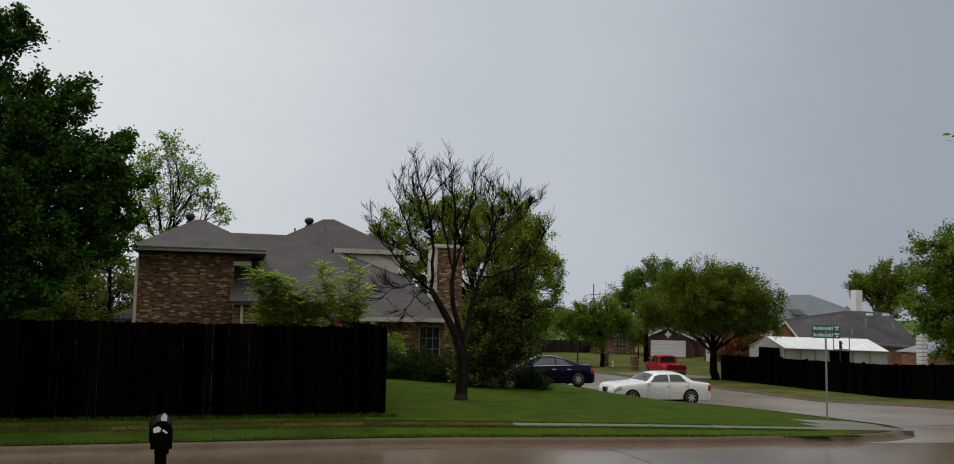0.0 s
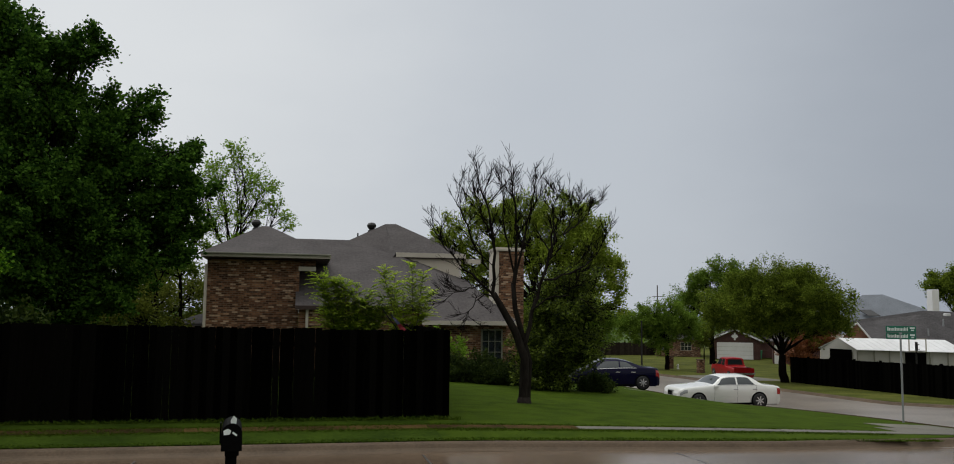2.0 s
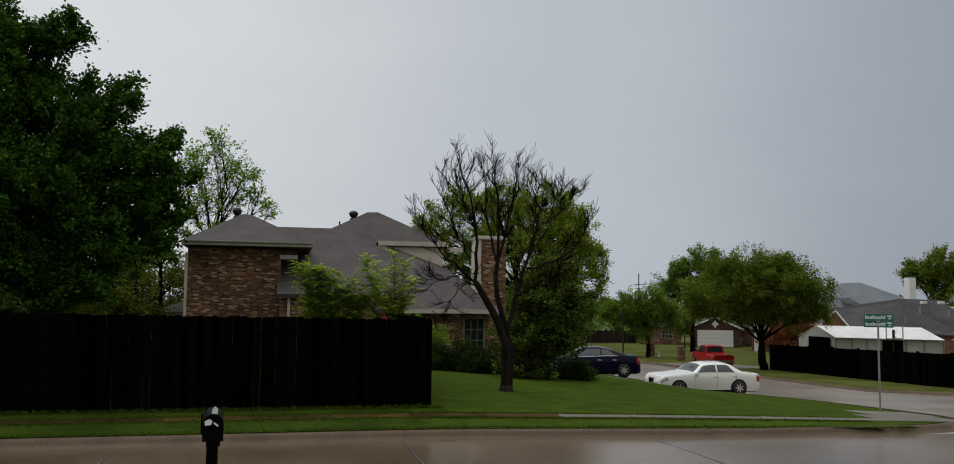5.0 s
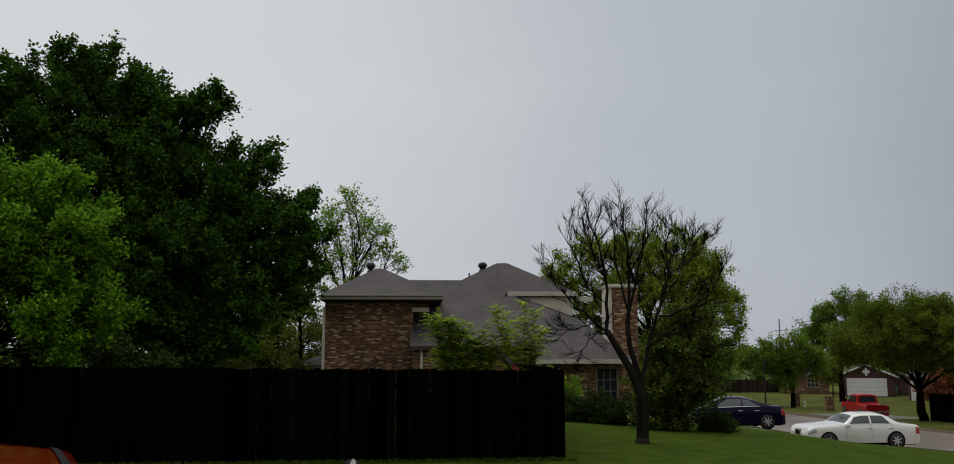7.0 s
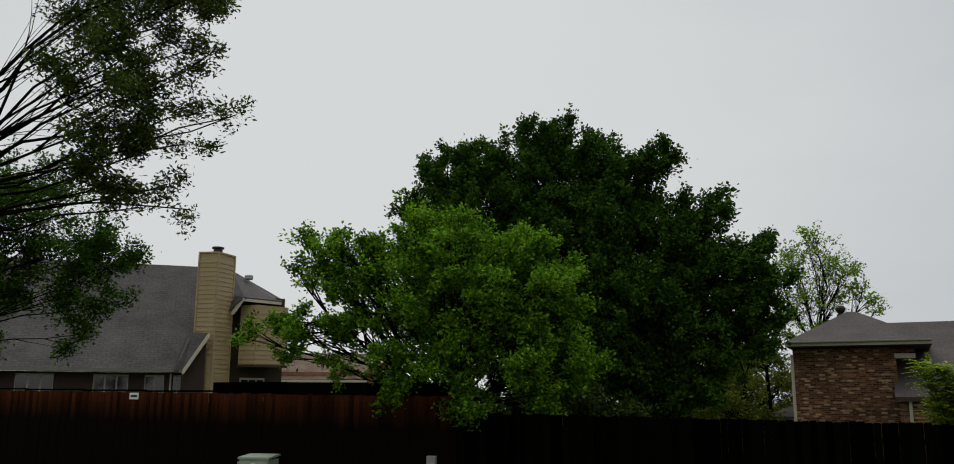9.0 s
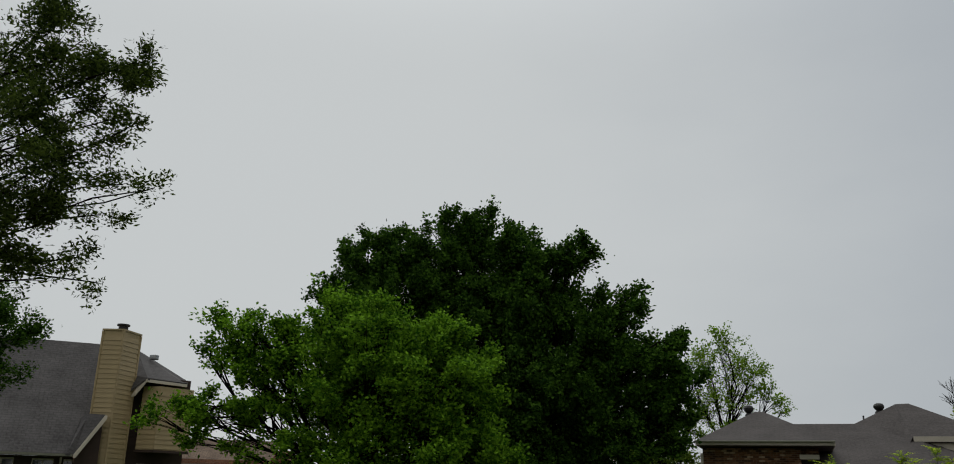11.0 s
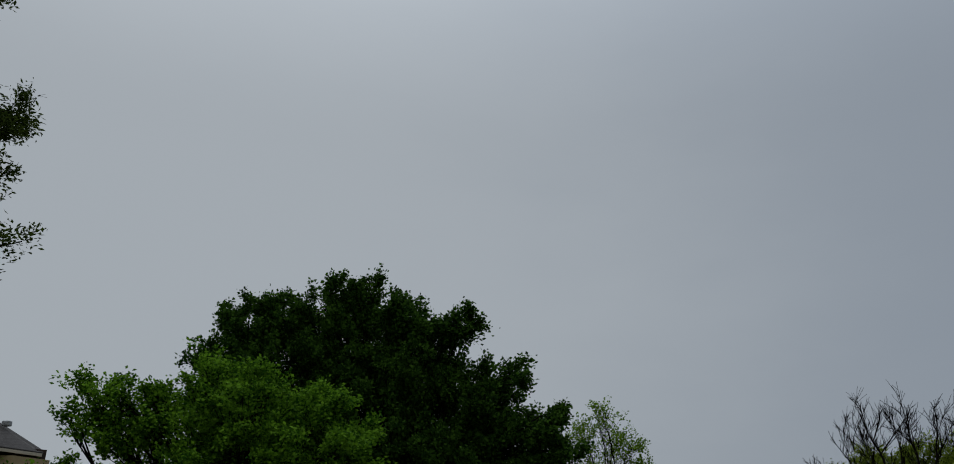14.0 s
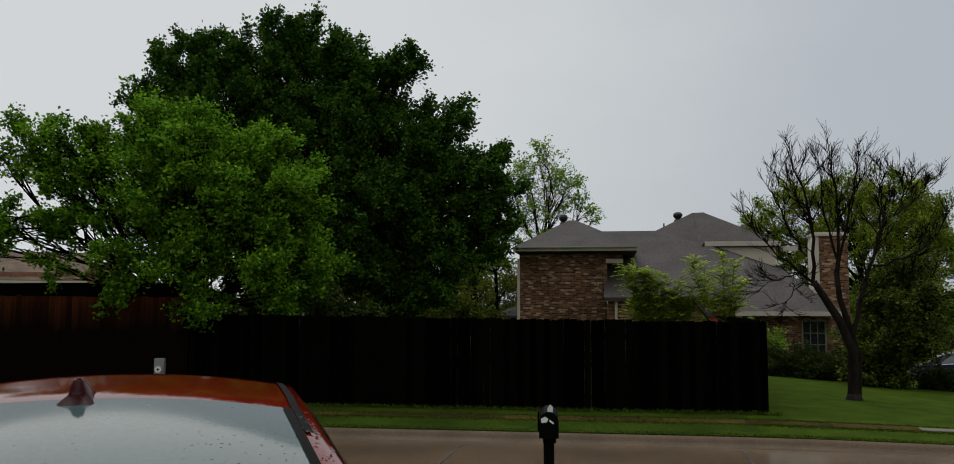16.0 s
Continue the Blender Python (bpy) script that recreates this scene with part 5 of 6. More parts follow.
stencil = bpy.data.meshes.new_from_object(text_ob)
bpy.data.objects.remove(text_ob)
stencil.transform(pose(0, -0.3205, 0.50, 90, 0, 0))
stencil.materials.append(VENT)
stencil_ob = new("stencil", stencil)
stencil_ob.parent = cabinet
tagged(stencil_ob, "dark stencilled number")
part("side_duct", boxes((-0.56, -0.445, -0.2, 0.2, 0.35, 0.74), bevel=0.01), GREY_BOX, cabinet)

pedestal = thing("utility_pedestal", "low pale green pedestal with bright rib", "utility box", (-10.05, 16.95, 0.12), 10)
part("body", boxes((-0.34, 0.34, -0.28, 0.28, 0, 0.48), bevel=0.02), UTILITY, pedestal)
part("lid", boxes((-0.39, 0.39, -0.32, 0.32, 0.482, 0.60), bevel=0.03), UTILITY, pedestal)
part("rib", boxes((-0.34, 0.34, -0.328, -0.318, 0.51, 0.535)), UTILITY_DARK, pedestal)

meter = thing("meter_post", "grey meter box with round dial on a post", "utility meter", (-9.22, 16.9, 0.12), 12)
part("box", boxes((-0.10, 0.10, -0.07, 0.07, 0.42, 0.98), bevel=0.012), GREY_BOX, meter)
part("dial", lathe([(0.085, -0.125), (0.085, -0.07)], 20, (0, 0, 0.76), 'y'), GREY_BOX, meter)
part("dial_face", lathe([(0.066, -0.130), (0.066, -0.126)], 16, (0, 0, 0.76), 'y'), SIGN_WHITE, meter, "pale dial face")
part("pointer", boxes((-0.035, 0.035, -0.134, -0.1305, 0.75, 0.768), (-0.012, 0.012, -0.133, -0.1302, 0.73, 0.79)), VENT, meter)
part("cover_seam", boxes((-0.09, 0.09, -0.074, -0.071, 0.60, 0.61)), VENT, meter)
part("post", boxes((-0.05, 0.05, -0.04, 0.06, -0.1, 0.42), bevel=0.008), GREY_BOX, meter)

flag = thing("garden_flag", "small drooping striped flag on a dark pole", "flag", (2.40, 20.2, rise(2.4, 20.2) + 0.05))
wood = Wood()
wood.tube([Vector((0, 0, -0.1)), Vector((0, 0, 1.55)), Vector((-0.48, 0, 2.18))], 0.018, 0.014, 6)
wood.put("pole", BLACK, flag)
for i in range(5):
    a, b = i / 5, (i + 1) / 5
    f = lambda s, w: (-0.30 + 0.27 * s + 0.09 * w * (0.3 + s), -0.05 + 0.03 * math.sin(9 * s), 2.06 - 0.40 * s + 0.04 * w * s)
    part("stripe", solid([f(a, 0), f(b, 0), f(b, 1), f(a, 1)], [(0, 1, 2, 3)]), (FLAG_BLUE, FLAG_BLUE, FLAG_BLUE, FLAG_RED, FLAG_RED)[i], flag)


# ---- houses down the side street ----
def gabled(name, label, at, turn, w, d, wall_h, rise_h, wall, roof, over=0.35):
    """A house whose gable looks along -y before it is turned."""
    h = thing(name, label, "house", at, turn)
    part("wall", prism([(-w / 2, 0), (w / 2, 0), (w / 2, wall_h), (0, wall_h + rise_h), (-w / 2, wall_h)], 0, d), wall, h)
    k = rise_h / (w / 2)
    for side in (1, -1):
        part("roof", slab([(0, -over, wall_h + rise_h + 0.12), (side * (w / 2 + over), -over, wall_h - over * k + 0.12), (side * (w / 2 + over), d + over, wall_h - over * k + 0.12), (0, d + over, wall_h + rise_h + 0.12)], 0.1), roof, h)
        part("barge_board", slab([(0, -over - 0.03, wall_h + rise_h + 0.10), (side * (w / 2 + over), -over - 0.03, wall_h - over * k + 0.10), (side * (w / 2 + over), -over, wall_h - over * k + 0.10), (0, -over, wall_h + rise_h + 0.10)], 0.2), WHITE, h)
    return h


garage = gabled("garage_house", "dark red brick garage with white door and gable ornament", (53.0, 98.7, -3.0), -28, 6.0, 9, 2.35, 1.35, BRICK_DARK, SHINGLE)
part("garage_door", boxes((-2.15, 2.15, -0.05, 0.02, 0.0, 2.05), bevel=0.01), WHITE, garage)
for k in range(1, 4):
    part("door_groove", boxes((-2.13, 2.13, -0.056, -0.051, 0.5 * k, 0.5 * k + 0.03)), TRIM, garage)
part("gable_ornament", boxes((-0.10, 0.10, -0.10, -0.04, 2.35, 3.25), (-0.40, 0.40, -0.10, -0.04, 2.72, 2.90), (-0.28, 0.28, -0.105, -0.041, 2.6, 3.02)), WHITE, garage)
part("side_wing", boxes((3.0, 7.0, 6.0, 9.0, 0, 2.3)), BRICK_DARK, garage)
part("wing_roof", hip(2.8, 7.3, 5.6, 9.4, 2.32, 4.0, 6.0, 7.5, 3.6), SHINGLE, garage)
bin_ = thing("wheeled_bin", "green wheeled rubbish bin beside the garage", "bin", (57.6, 101.0, -3.1), -28)
part("body", solid([(-0.26, -0.3, 0.05), (0.26, -0.3, 0.05), (0.26, 0.3, 0.05), (-0.26, 0.3, 0.05), (-0.36, -0.38, 1.0), (0.36, -0.38, 1.0), (0.36, 0.38, 1.0), (-0.36, 0.38, 1.0)],
                   [(0, 1, 5, 4), (1, 2, 6, 5), (2, 3, 7, 6), (3, 0, 4, 7), (4, 5, 6, 7), (3, 2, 1, 0)]), UTILITY_DARK, bin_)
part("lid", boxes((-0.39, 0.39, -0.42, 0.40, 1.0, 1.08), bevel=0.03), UTILITY_DARK, bin_)

small = thing("small_house", "low tan house with white framed bay window", "house", (49.8, 107.0, -3.1), -25)
part("wall", boxes((-3.4, 2.4, 0, 7, 0, 2.3)), BRICK_WORN, small)
part("roof", hip(-3.8, 2.8, -0.5, 7.4, 2.3, -1.3, 0.2, 3.4, 3.6), SHINGLE, small)
window_unit(small, -0.1, 1.2, -0.04, 0.85, 1.85, 3, 2, TRIM, 0.06)
window_unit(small, -2.9, -1.9, -0.04, 0.85, 1.85, 2, 2, TRIM, 0.06)

shed_fence = thing("back_fence", "dark board fence behind the far lawns", "fence")
for k in range(60):
    x = 33.0 + 0.27 * k
    part("board", boxes((x, x + 0.265, 111.0, 111.03 + 0.01 * (k % 2), -3.2, -1.45 + 0.03 * (k % 3))), FENCE_FAR, shed_fence)
part("rail", boxes((33.0, 49.2, 111.05, 111.1, -1.75, -1.65)), FENCE_FAR, shed_fence)

right_house = thing("far_brick_house", "red brick house end with a white door", "house", (50.6, 86.4, -2.9), -30)
part("wall", boxes((0.25, 6, 0, 8, 0, 2.5)), BRICK_DARK, right_house)
part("roof", hip(0.0, 6.4, -0.4, 8.4, 2.5, 2.5, 3.5, 4, 4.0), SHINGLE, right_house)
part("door", boxes((0.4, 1.5, -0.06, 0.0, 0, 2.1), bevel=0.01), WHITE, right_house)

barn = thing("metal_barn", "long pale shed with white metal roof and dark openings", "shed", (0, 0, 0))
A, B, C = Vector((37.15, 56.6, 0)), Vector((37.6, 53.05, 0)), Vector((42.8, 48.9, 0))
bk = (C - B).normalized()
off = (B - A)
zt, ze, zb = 0.84, 0.06, -2.3
apex = (A + B) / 2
part("end_wall", solid([(*A.xy, zb), (*B.xy, zb), (*B.xy, ze), (apex.x, apex.y, zt - 0.05), (*A.xy, ze), (A.x + 0.1, A.y + 0.1, zb), (B.x + 0.1, B.y + 0.1, zb)], [(0, 1, 2, 3, 4)]), SHED_WALL, barn)
part("front_wall", solid([(*B.xy, zb), (*C.xy, zb), (*C.xy, ze), (*B.xy, ze)], [(0, 1, 2, 3)]), SHED_WALL, barn)
part("back_wall", solid([(A.x, A.y, zb), ((A + C - B).x, (A + C - B).y, zb), ((A + C - B).x, (A + C - B).y, ze), (A.x, A.y, ze)], [(0, 1, 2, 3)]), SHED_WALL, barn)
part("rear_end_wall", solid([(*C.xy, zb), ((A + C - B).x, (A + C - B).y, zb), ((A + C - B).x, (A + C - B).y, ze), (*C.xy, ze)], [(0, 1, 2, 3)]), SHED_WALL, barn)
out = Vector((-0.15, -0.2, 0))
n_sheets = 16
for k in range(n_sheets):
    p, q = B.lerp(C, k / n_sheets) + out, B.lerp(C, (k + 0.96) / n_sheets) + out
    r_, s_ = apex + (C - B) * (k / n_sheets), apex + (C - B) * ((k + 0.96) / n_sheets)
    part("roof_sheet", slab([(p.x, p.y, ze + 0.02), (q.x, q.y, ze + 0.02), (s_.x, s_.y, zt), (r_.x, r_.y, zt)], 0.03), METAL_ROOF, barn)
a2 = A + Vector((-0.1, 0.1, 0))
part("rear_roof", slab([(apex.x, apex.y, zt), ((apex + C - B).x, (apex + C - B).y, zt), ((a2 + C - B).x, (a2 + C - B).y, ze), (a2.x, a2.y, ze)], 0.03), METAL_ROOF, barn)
face = Vector((-0.06, -0.08, 0))
# flat black panels on the closed walls paint the shade inside the openings
for (s, e_, base_, other, top_) in ((0.26, 0.86, A, B, 0.06), (0.44, 0.63, B, C, -0.02)):
    p, q = base_.lerp(other, s) + face, base_.lerp(other, e_) + face
    part("dark_opening", solid([(p.x, p.y, zb), (q.x, q.y, zb), (q.x, q.y, top_), (p.x, p.y, top_)], [(0, 1, 2, 3)]), FENCE_DARK, barn, "flat black panel painted as the doorway's dark inside")
for s in (0.0, 0.16, 0.30, 0.66, 0.82, 0.99):
    p = B.lerp(C, s) + face * 1.5
    part("post", boxes((p.x - 0.03, p.x + 0.03, p.y - 0.03, p.y + 0.03, zb, ze)), FRAME_DIM, barn)

hoop = thing("basketball_hoop", "clear basketball backboard on a dark post", "basketball hoop", (37.4, 47.0, rise(37, 47)))
part("post", lathe([(0.045, 0), (0.045, 2.6)], 8), VENT, hoop)
part("backboard_frame", boxes((-0.62, 0.62, -0.16, -0.10, 2.28, 2.33), (-0.62, 0.62, -0.16, -0.10, 3.02, 3.07), (-0.62, -0.57, -0.16, -0.10, 2.33, 3.02), (0.57, 0.62, -0.16, -0.10, 2.33, 3.02)), TRIM, hoop)
part("bracket", boxes((-0.04, 0.04, -0.11, 0.05, 2.3, 2.85), (-0.14, 0.14, -0.12, -0.09, 2.38, 2.42), (-0.14, 0.14, -0.12, -0.09, 2.68, 2.72)), VENT, hoop)
part("rim", lathe([(0.23, 2.30), (0.25, 2.32), (0.23, 2.34)], 16, (0, -0.4, 0)), VENT, hoop)

big = thing("grey_roof_house", "large house with pale grey hipped roof and white chimney", "house", (0, 0, 0))
part("wall", solid([(44.5, 66.5, -2.6), (54.0, 60.5, -2.6), (58, 68, -2.6), (48.5, 74, -2.6), (44.5, 66.5, 1.0), (54.0, 60.5, 1.0), (58, 68, 1.0), (48.5, 74, 1.0)],
                   [(0, 1, 5, 4), (1, 2, 6, 5), (2, 3, 7, 6), (3, 0, 4, 7)]), CREAM, big)
part("roof", solid([(44.0, 66.6, 0.9), (55.5, 59.5, 0.9), (58.6, 68.2, 0.9), (48.2, 74.6, 0.9), (48.3, 67.2, 4.25), (49.7, 66.4, 4.3)],
                   [(0, 1, 5, 4), (1, 2, 5), (2, 3, 4, 5), (3, 0, 4)]), SHINGLE_PALE, big)
part("chimney", boxes((51.6, 52.25, 62.7, 63.35, 1.5, 4.68), bevel=0.02), WHITE, big)
part("skylight", slab([(47.4, 65.2, 2.45), (48.2, 64.7, 2.45), (48.0, 65.7, 2.95), (47.2, 66.2, 2.95)], 0.05), VENT, big)
front = thing("brick_gable_house", "orange brick house with grey shingle roof and turbine vents", "house", (0, 0, 0))
part("gable", solid([(40.7, 59.5, -2.5), (42.6, 58.2, -2.5), (42.6, 58.2, 0.6), (41.65, 58.8, 1.85), (40.7, 59.5, 0.75)], [(0, 1, 2, 3, 4)]), BRICK_ORANGE, front)
part("wall", solid([(42.6, 58.2, -2.5), (49.0, 52.9, -2.5), (49.0, 52.9, 0.3), (42.6, 58.2, 0.5)], [(0, 1, 2, 3)]), BRICK_ORANGE, front)
part("roof", slab([(42.3, 58.0, 0.5), (49.2, 52.5, 0.15), (48.6, 55.6, 2.75), (46.4, 57.4, 2.85), (42.0, 60.8, 1.95)], 0.12), SHINGLE_GREY, front)
part("barge_board", slab([(40.6, 59.4, 0.7), (41.62, 58.7, 1.95), (41.75, 58.85, 1.95), (40.75, 59.55, 0.7)], 0.16), WHITE, front)
part("barge_board", slab([(42.45, 58.0, 0.55), (41.62, 58.65, 1.95), (41.72, 58.75, 1.95), (42.6, 58.15, 0.55)], 0.16), WHITE, front)
for x, y, z in ((46.6, 55.2, 2.45), (47.5, 54.5, 2.45)):
    part("roof_vent", boxes((x - 0.22, x + 0.22, y - 0.15, y + 0.15, z, z + 0.2), bevel=0.05), METAL_ROOF, front)
for x, y, z in ((46.1, 55.0, 1.7), (45.4, 55.7, 1.0), (47.6, 53.9, 1.5)):
    part("plumbing_pipe", lathe([(0.06, 0.0), (0.06, 0.55)], 8, (x, y, z)), STEEL, front)
white_block = thing("white_lattice_house", "white stone house wall behind the black fence", "house", (0, 0, 0))
part("wall", boxes((41.86, 42.36, 45.02, 45.45, -2.3, 1.4)), FRAME_DIM, white_block)
for r in range(15):
    for k in range(3):
        x = 41.84 + 0.18 * k - 0.08 * (r % 2)
        part("painted_stone", boxes((max(41.84, x), min(42.38, x + 0.15), 45.0, 45.03, -2.2 + 0.24 * r, -2.00 + 0.24 * r)), WHITE, white_block)
    for k in range(2):
        y = 45.04 + 0.21 * k
        part("painted_stone", boxes((41.83, 41.855, y, y + 0.18, -2.2 + 0.24 * r, -2.00 + 0.24 * r)), WHITE, white_block)
part("low_wall", boxes((43.0, 52.0, 44.0, 48, -2.3, 0.1)), BRICK_ORANGE, white_block)
part("low_roof", hip(42.9, 53, 43.5, 48.5, 0.1, 46, 50, 46, 1.4), SHINGLE_PALE, white_block)
for k in range(4):
    part("window", boxes((43.4 + 1.6 * k, 44.5 + 1.6 * k, 43.93, 44.0, -1.2, -0.25), bevel=0.01), WHITE, white_block)

for x, y in ((29.6, 66.9), (30.8, 75.6)):
    bmail = thing("brick_mailbox", "square brown brick mailbox pillar by the kerb", "mailbox", (x + 3.2, y, rise(x + 3.2, y)), group="brick mailboxes")
    part("pillar", boxes((-0.25, 0.25, -0.25, 0.25, -0.1, 1.05), bevel=0.01), BRICK_WORN, bmail)
    part("cap", boxes((-0.29, 0.29, -0.29, 0.29, 1.05, 1.13), bevel=0.02), KERB, bmail)

hydrant = thing("fire_hydrant", "small pale fire hydrant on the far verge", "hydrant", (34.05, 74.0, rise(34.05, 74.0)))
hydrant.scale = (0.75, 0.75, 0.65)
part("barrel", lathe([(0.16, -0.05), (0.16, 0.03), (0.10, 0.05), (0.10, 0.50), (0.13, 0.52), (0.12, 0.60), (0.06, 0.68), (0.03, 0.74)], 12), WHITE, hydrant, smooth=True)
part("outlet", lathe([(0.05, -0.19), (0.05, 0.19)], 8, (0, 0, 0.40), 'y'), WHITE, hydrant)
pole = thing("utility_pole", "distant wooden utility pole with one crossarm", "utility pole", (59.7, 137.6, -3.2))
part("shaft", lathe([(0.14, 0), (0.09, 10.6)], 8), BARK_LIGHT, pole)
part("crossarm", boxes((-0.9, 0.9, -0.05, 0.05, 8.65, 8.75)), BARK_LIGHT, pole)
part("crossarm", boxes((-0.7, 0.7, -0.05, 0.05, 8.0, 8.08)), BARK_LIGHT, pole)
lamp_post = thing("lamp_post", "thin dark post on the far lawn", "post", (28.9, 70.0, rise(28.9, 70)))
part("shaft", lathe([(0.08, 0), (0.06, 4.3)], 8), VENT, lamp_post)


# ---- trees and bushes ----
tree("broad_tree", "broad dark green shade tree behind the fence", (-9.0, 27.2, 0.0), 0.42, (-9.0, 27.2, 2.6),
     [(-14.1, 26.8, 10.1, 1.12), (-12.7, 26.8, 10.4, 0.9), (-11.4, 27, 10.8, 0.9), (-10.1, 27.2, 11.1, 0.78), (-8.65, 27, 10.3, 0.78), (-7.7, 27, 10, 0.9), (-6.45, 26.6, 9.85, 0.62),
      (-8.1, 27.2, 8.7, 1.4), (-10.7, 27.5, 9.3, 1.57), (-12.7, 27.2, 8.5, 1.9), (-5, 27, 8, 0.73), (-6, 27.2, 7.3, 1.18), (-3.9, 27, 7, 0.73), (-3.6, 27.2, 5.7, 0.84), (-3.8, 27.4, 4.3, 0.78),
      (-5.2, 27.2, 5.7, 1.57), (-6.9, 26.8, 6.2, 2.02), (-9, 27, 6.7, 2.13), (-5.7, 27, 3.8, 1.51), (-7.6, 26.5, 3.6, 1.9), (-15.1, 26.8, 8.3, 1.12), (-10, 26.5, 3.9, 2.13), (-12.5, 27, 5.7, 2.24), (-6.9, 26.5, 2.6, 1.12)],
     4600, 76, 0.16, 0.112, LEAF_DARK, BARK, 21, narrow=0.75, fill=0.5, lift=0.5)
tree("bright_tree", "bright spring-green tree leaning over the fence", (-9.6, 18.9, 0.1), 0.15, (-9.7, 18.8, 2.0),
     [(-10.5, 18.8, 6.18, 0.85), (-9.25, 18.9, 6.18, 0.74), (-8, 19.1, 5.83, 0.71), (-7.2, 19.2, 5.13, 0.63), (-6.95, 19, 4.08, 0.63), (-6.45, 18.8, 2.93, 0.48), (-7.65, 18.6, 4.58, 1.08), (-9.2, 18.4, 4.98, 1.25),
      (-7.7, 18.1, 3.08, 0.91), (-9.2, 18, 3.08, 0.91), (-10.75, 18.3, 4.78, 1.08), (-11.4, 18, 5.78, 0.48), (-12.2, 17.8, 4.98, 0.55), (-12.75, 17.6, 5.98, 0.34), (-13.3, 17.4, 5.38, 0.32), (-11.75, 17.6, 3.78, 0.55),
      (-12.9, 17.3, 4.13, 0.45), (-10.7, 17.8, 3.18, 0.71), (-7, 18.2, 2.23, 0.30), (-8.55, 17.9, 2.23, 0.32), (-13.6, 17.2, 3.78, 0.30), (-12.3, 17.5, 3.08, 0.28), (-12.51, 18, 6.2, 0.34), (-13.32, 17.7, 6.28, 0.25),
      (-12.99, 17.7, 5.41, 0.36), (-11.9, 18.2, 5.65, 0.47), (-14.55, 17.2, 3.9, 0.27), (-13.43, 17.4, 4.18, 0.35), (-13.67, 17.3, 3.36, 0.21)],
     1850, 54, 0.13, 0.094, LEAF_LIGHT, BARK, 22, narrow=0.62, fill=0.45, lift=0.15)
# added filler foliage that darkens the pale gap between fence top and canopy
tree("filler_shrub", "dark filler shrubs added behind the fence", (-7.5, 21.5, 0.0), 0.06, (-7.5, 21.5, 0.8),
     [(-11.6, 21.6, 1.5, 0.9), (-10.2, 21.5, 1.8, 0.9), (-8.6, 21.5, 1.6, 1.0), (-7.0, 21.6, 1.5, 0.9), (-5.6, 21.8, 1.2, 0.8), (-13, 21.6, 1.6, 0.9), (-4.6, 23, 1.0, 0.8), (-10.33, 21.11, 2.29, 0.7), (-12.09, 20.15, 2.51, 0.6)],
     620, 46, 0.16, 0.12, LEAF_SHRUB, BARK, 73, fill=0.3, category="shrub", twiggy=0.2)
tree("thin_tree", "tall thin tree with sparse young leaves", (-3.0, 46, -0.6), 0.15, (-3.4, 46, 4.6),
     [(-4.36, 46, 9.5, 0.88), (-3.18, 46, 10.2, 0.83), (-2.68, 46, 8.9, 0.99), (-4.19, 46, 8.1, 0.99), (-1.67, 46, 8.9, 0.66), (-1.28, 46, 7.5, 0.72), (-2.68, 46, 7.5, 0.88), (-0.55, 46, 7.3, 0.44), (-4.47, 46, 6.7, 0.88),
      (-3.46, 46, 6, 0.77), (-0.77, 46, 6.6, 0.44), (-3.57, 46, 10.7, 0.44), (-5.14, 46, 9.1, 0.66)],
     760, 10, 0.15, 0.115, LEAF_LIME, BARK, 23, narrow=0.75, fill=0.2, twig=0.007, twiggy=0.6, lift=0.5)
tree("oak_tree", "overhanging oak with small dark narrow leaves", (-11.5, 5.6, 0.45), 0.13, (-11.0, 5.9, 4.2),
     [(-8.36, 7.6, 7.82, 0.41), (-8.7, 7, 7.55, 0.69), (-8.41, 7.4, 6.62, 0.43), (-8.53, 7, 5.99, 0.72), (-8.01, 7.8, 7.09, 0.3), (-8.19, 7.4, 5.57, 0.38), (-8.21, 7.2, 4.91, 0.32), (-8.27, 6.9, 4.97, 0.4), (-8.02, 8, 7.53, 0.22), (-7.73, 8.1, 7.67, 0.13), (-7.98, 7.8, 6.41, 0.22),
      (-7.68, 8, 6.71, 0.11), (-7.73, 8, 5.89, 0.16), (-7.4, 8.2, 5.88, 0.1), (-7.8, 7.8, 5.43, 0.18), (-7.87, 7.6, 4.84, 0.17), (-7.59, 7.7, 4.54, 0.11), (-7.96, 7.3, 4.52, 0.15), (-8.47, 8, 9.34, 0.22), (-7.86, 8, 7.61, 0.27), (-7.75, 7.9, 6.79, 0.19), (-7.32, 8, 5.77, 0.12)],
     1250, 25, 0.085, 0.064, LEAF_OAK, BARK, 24, narrow=0.40, fill=0.4, twig=0.003, twiggy=0.08, lift=-0.05, bunch=15, loose=0.15)
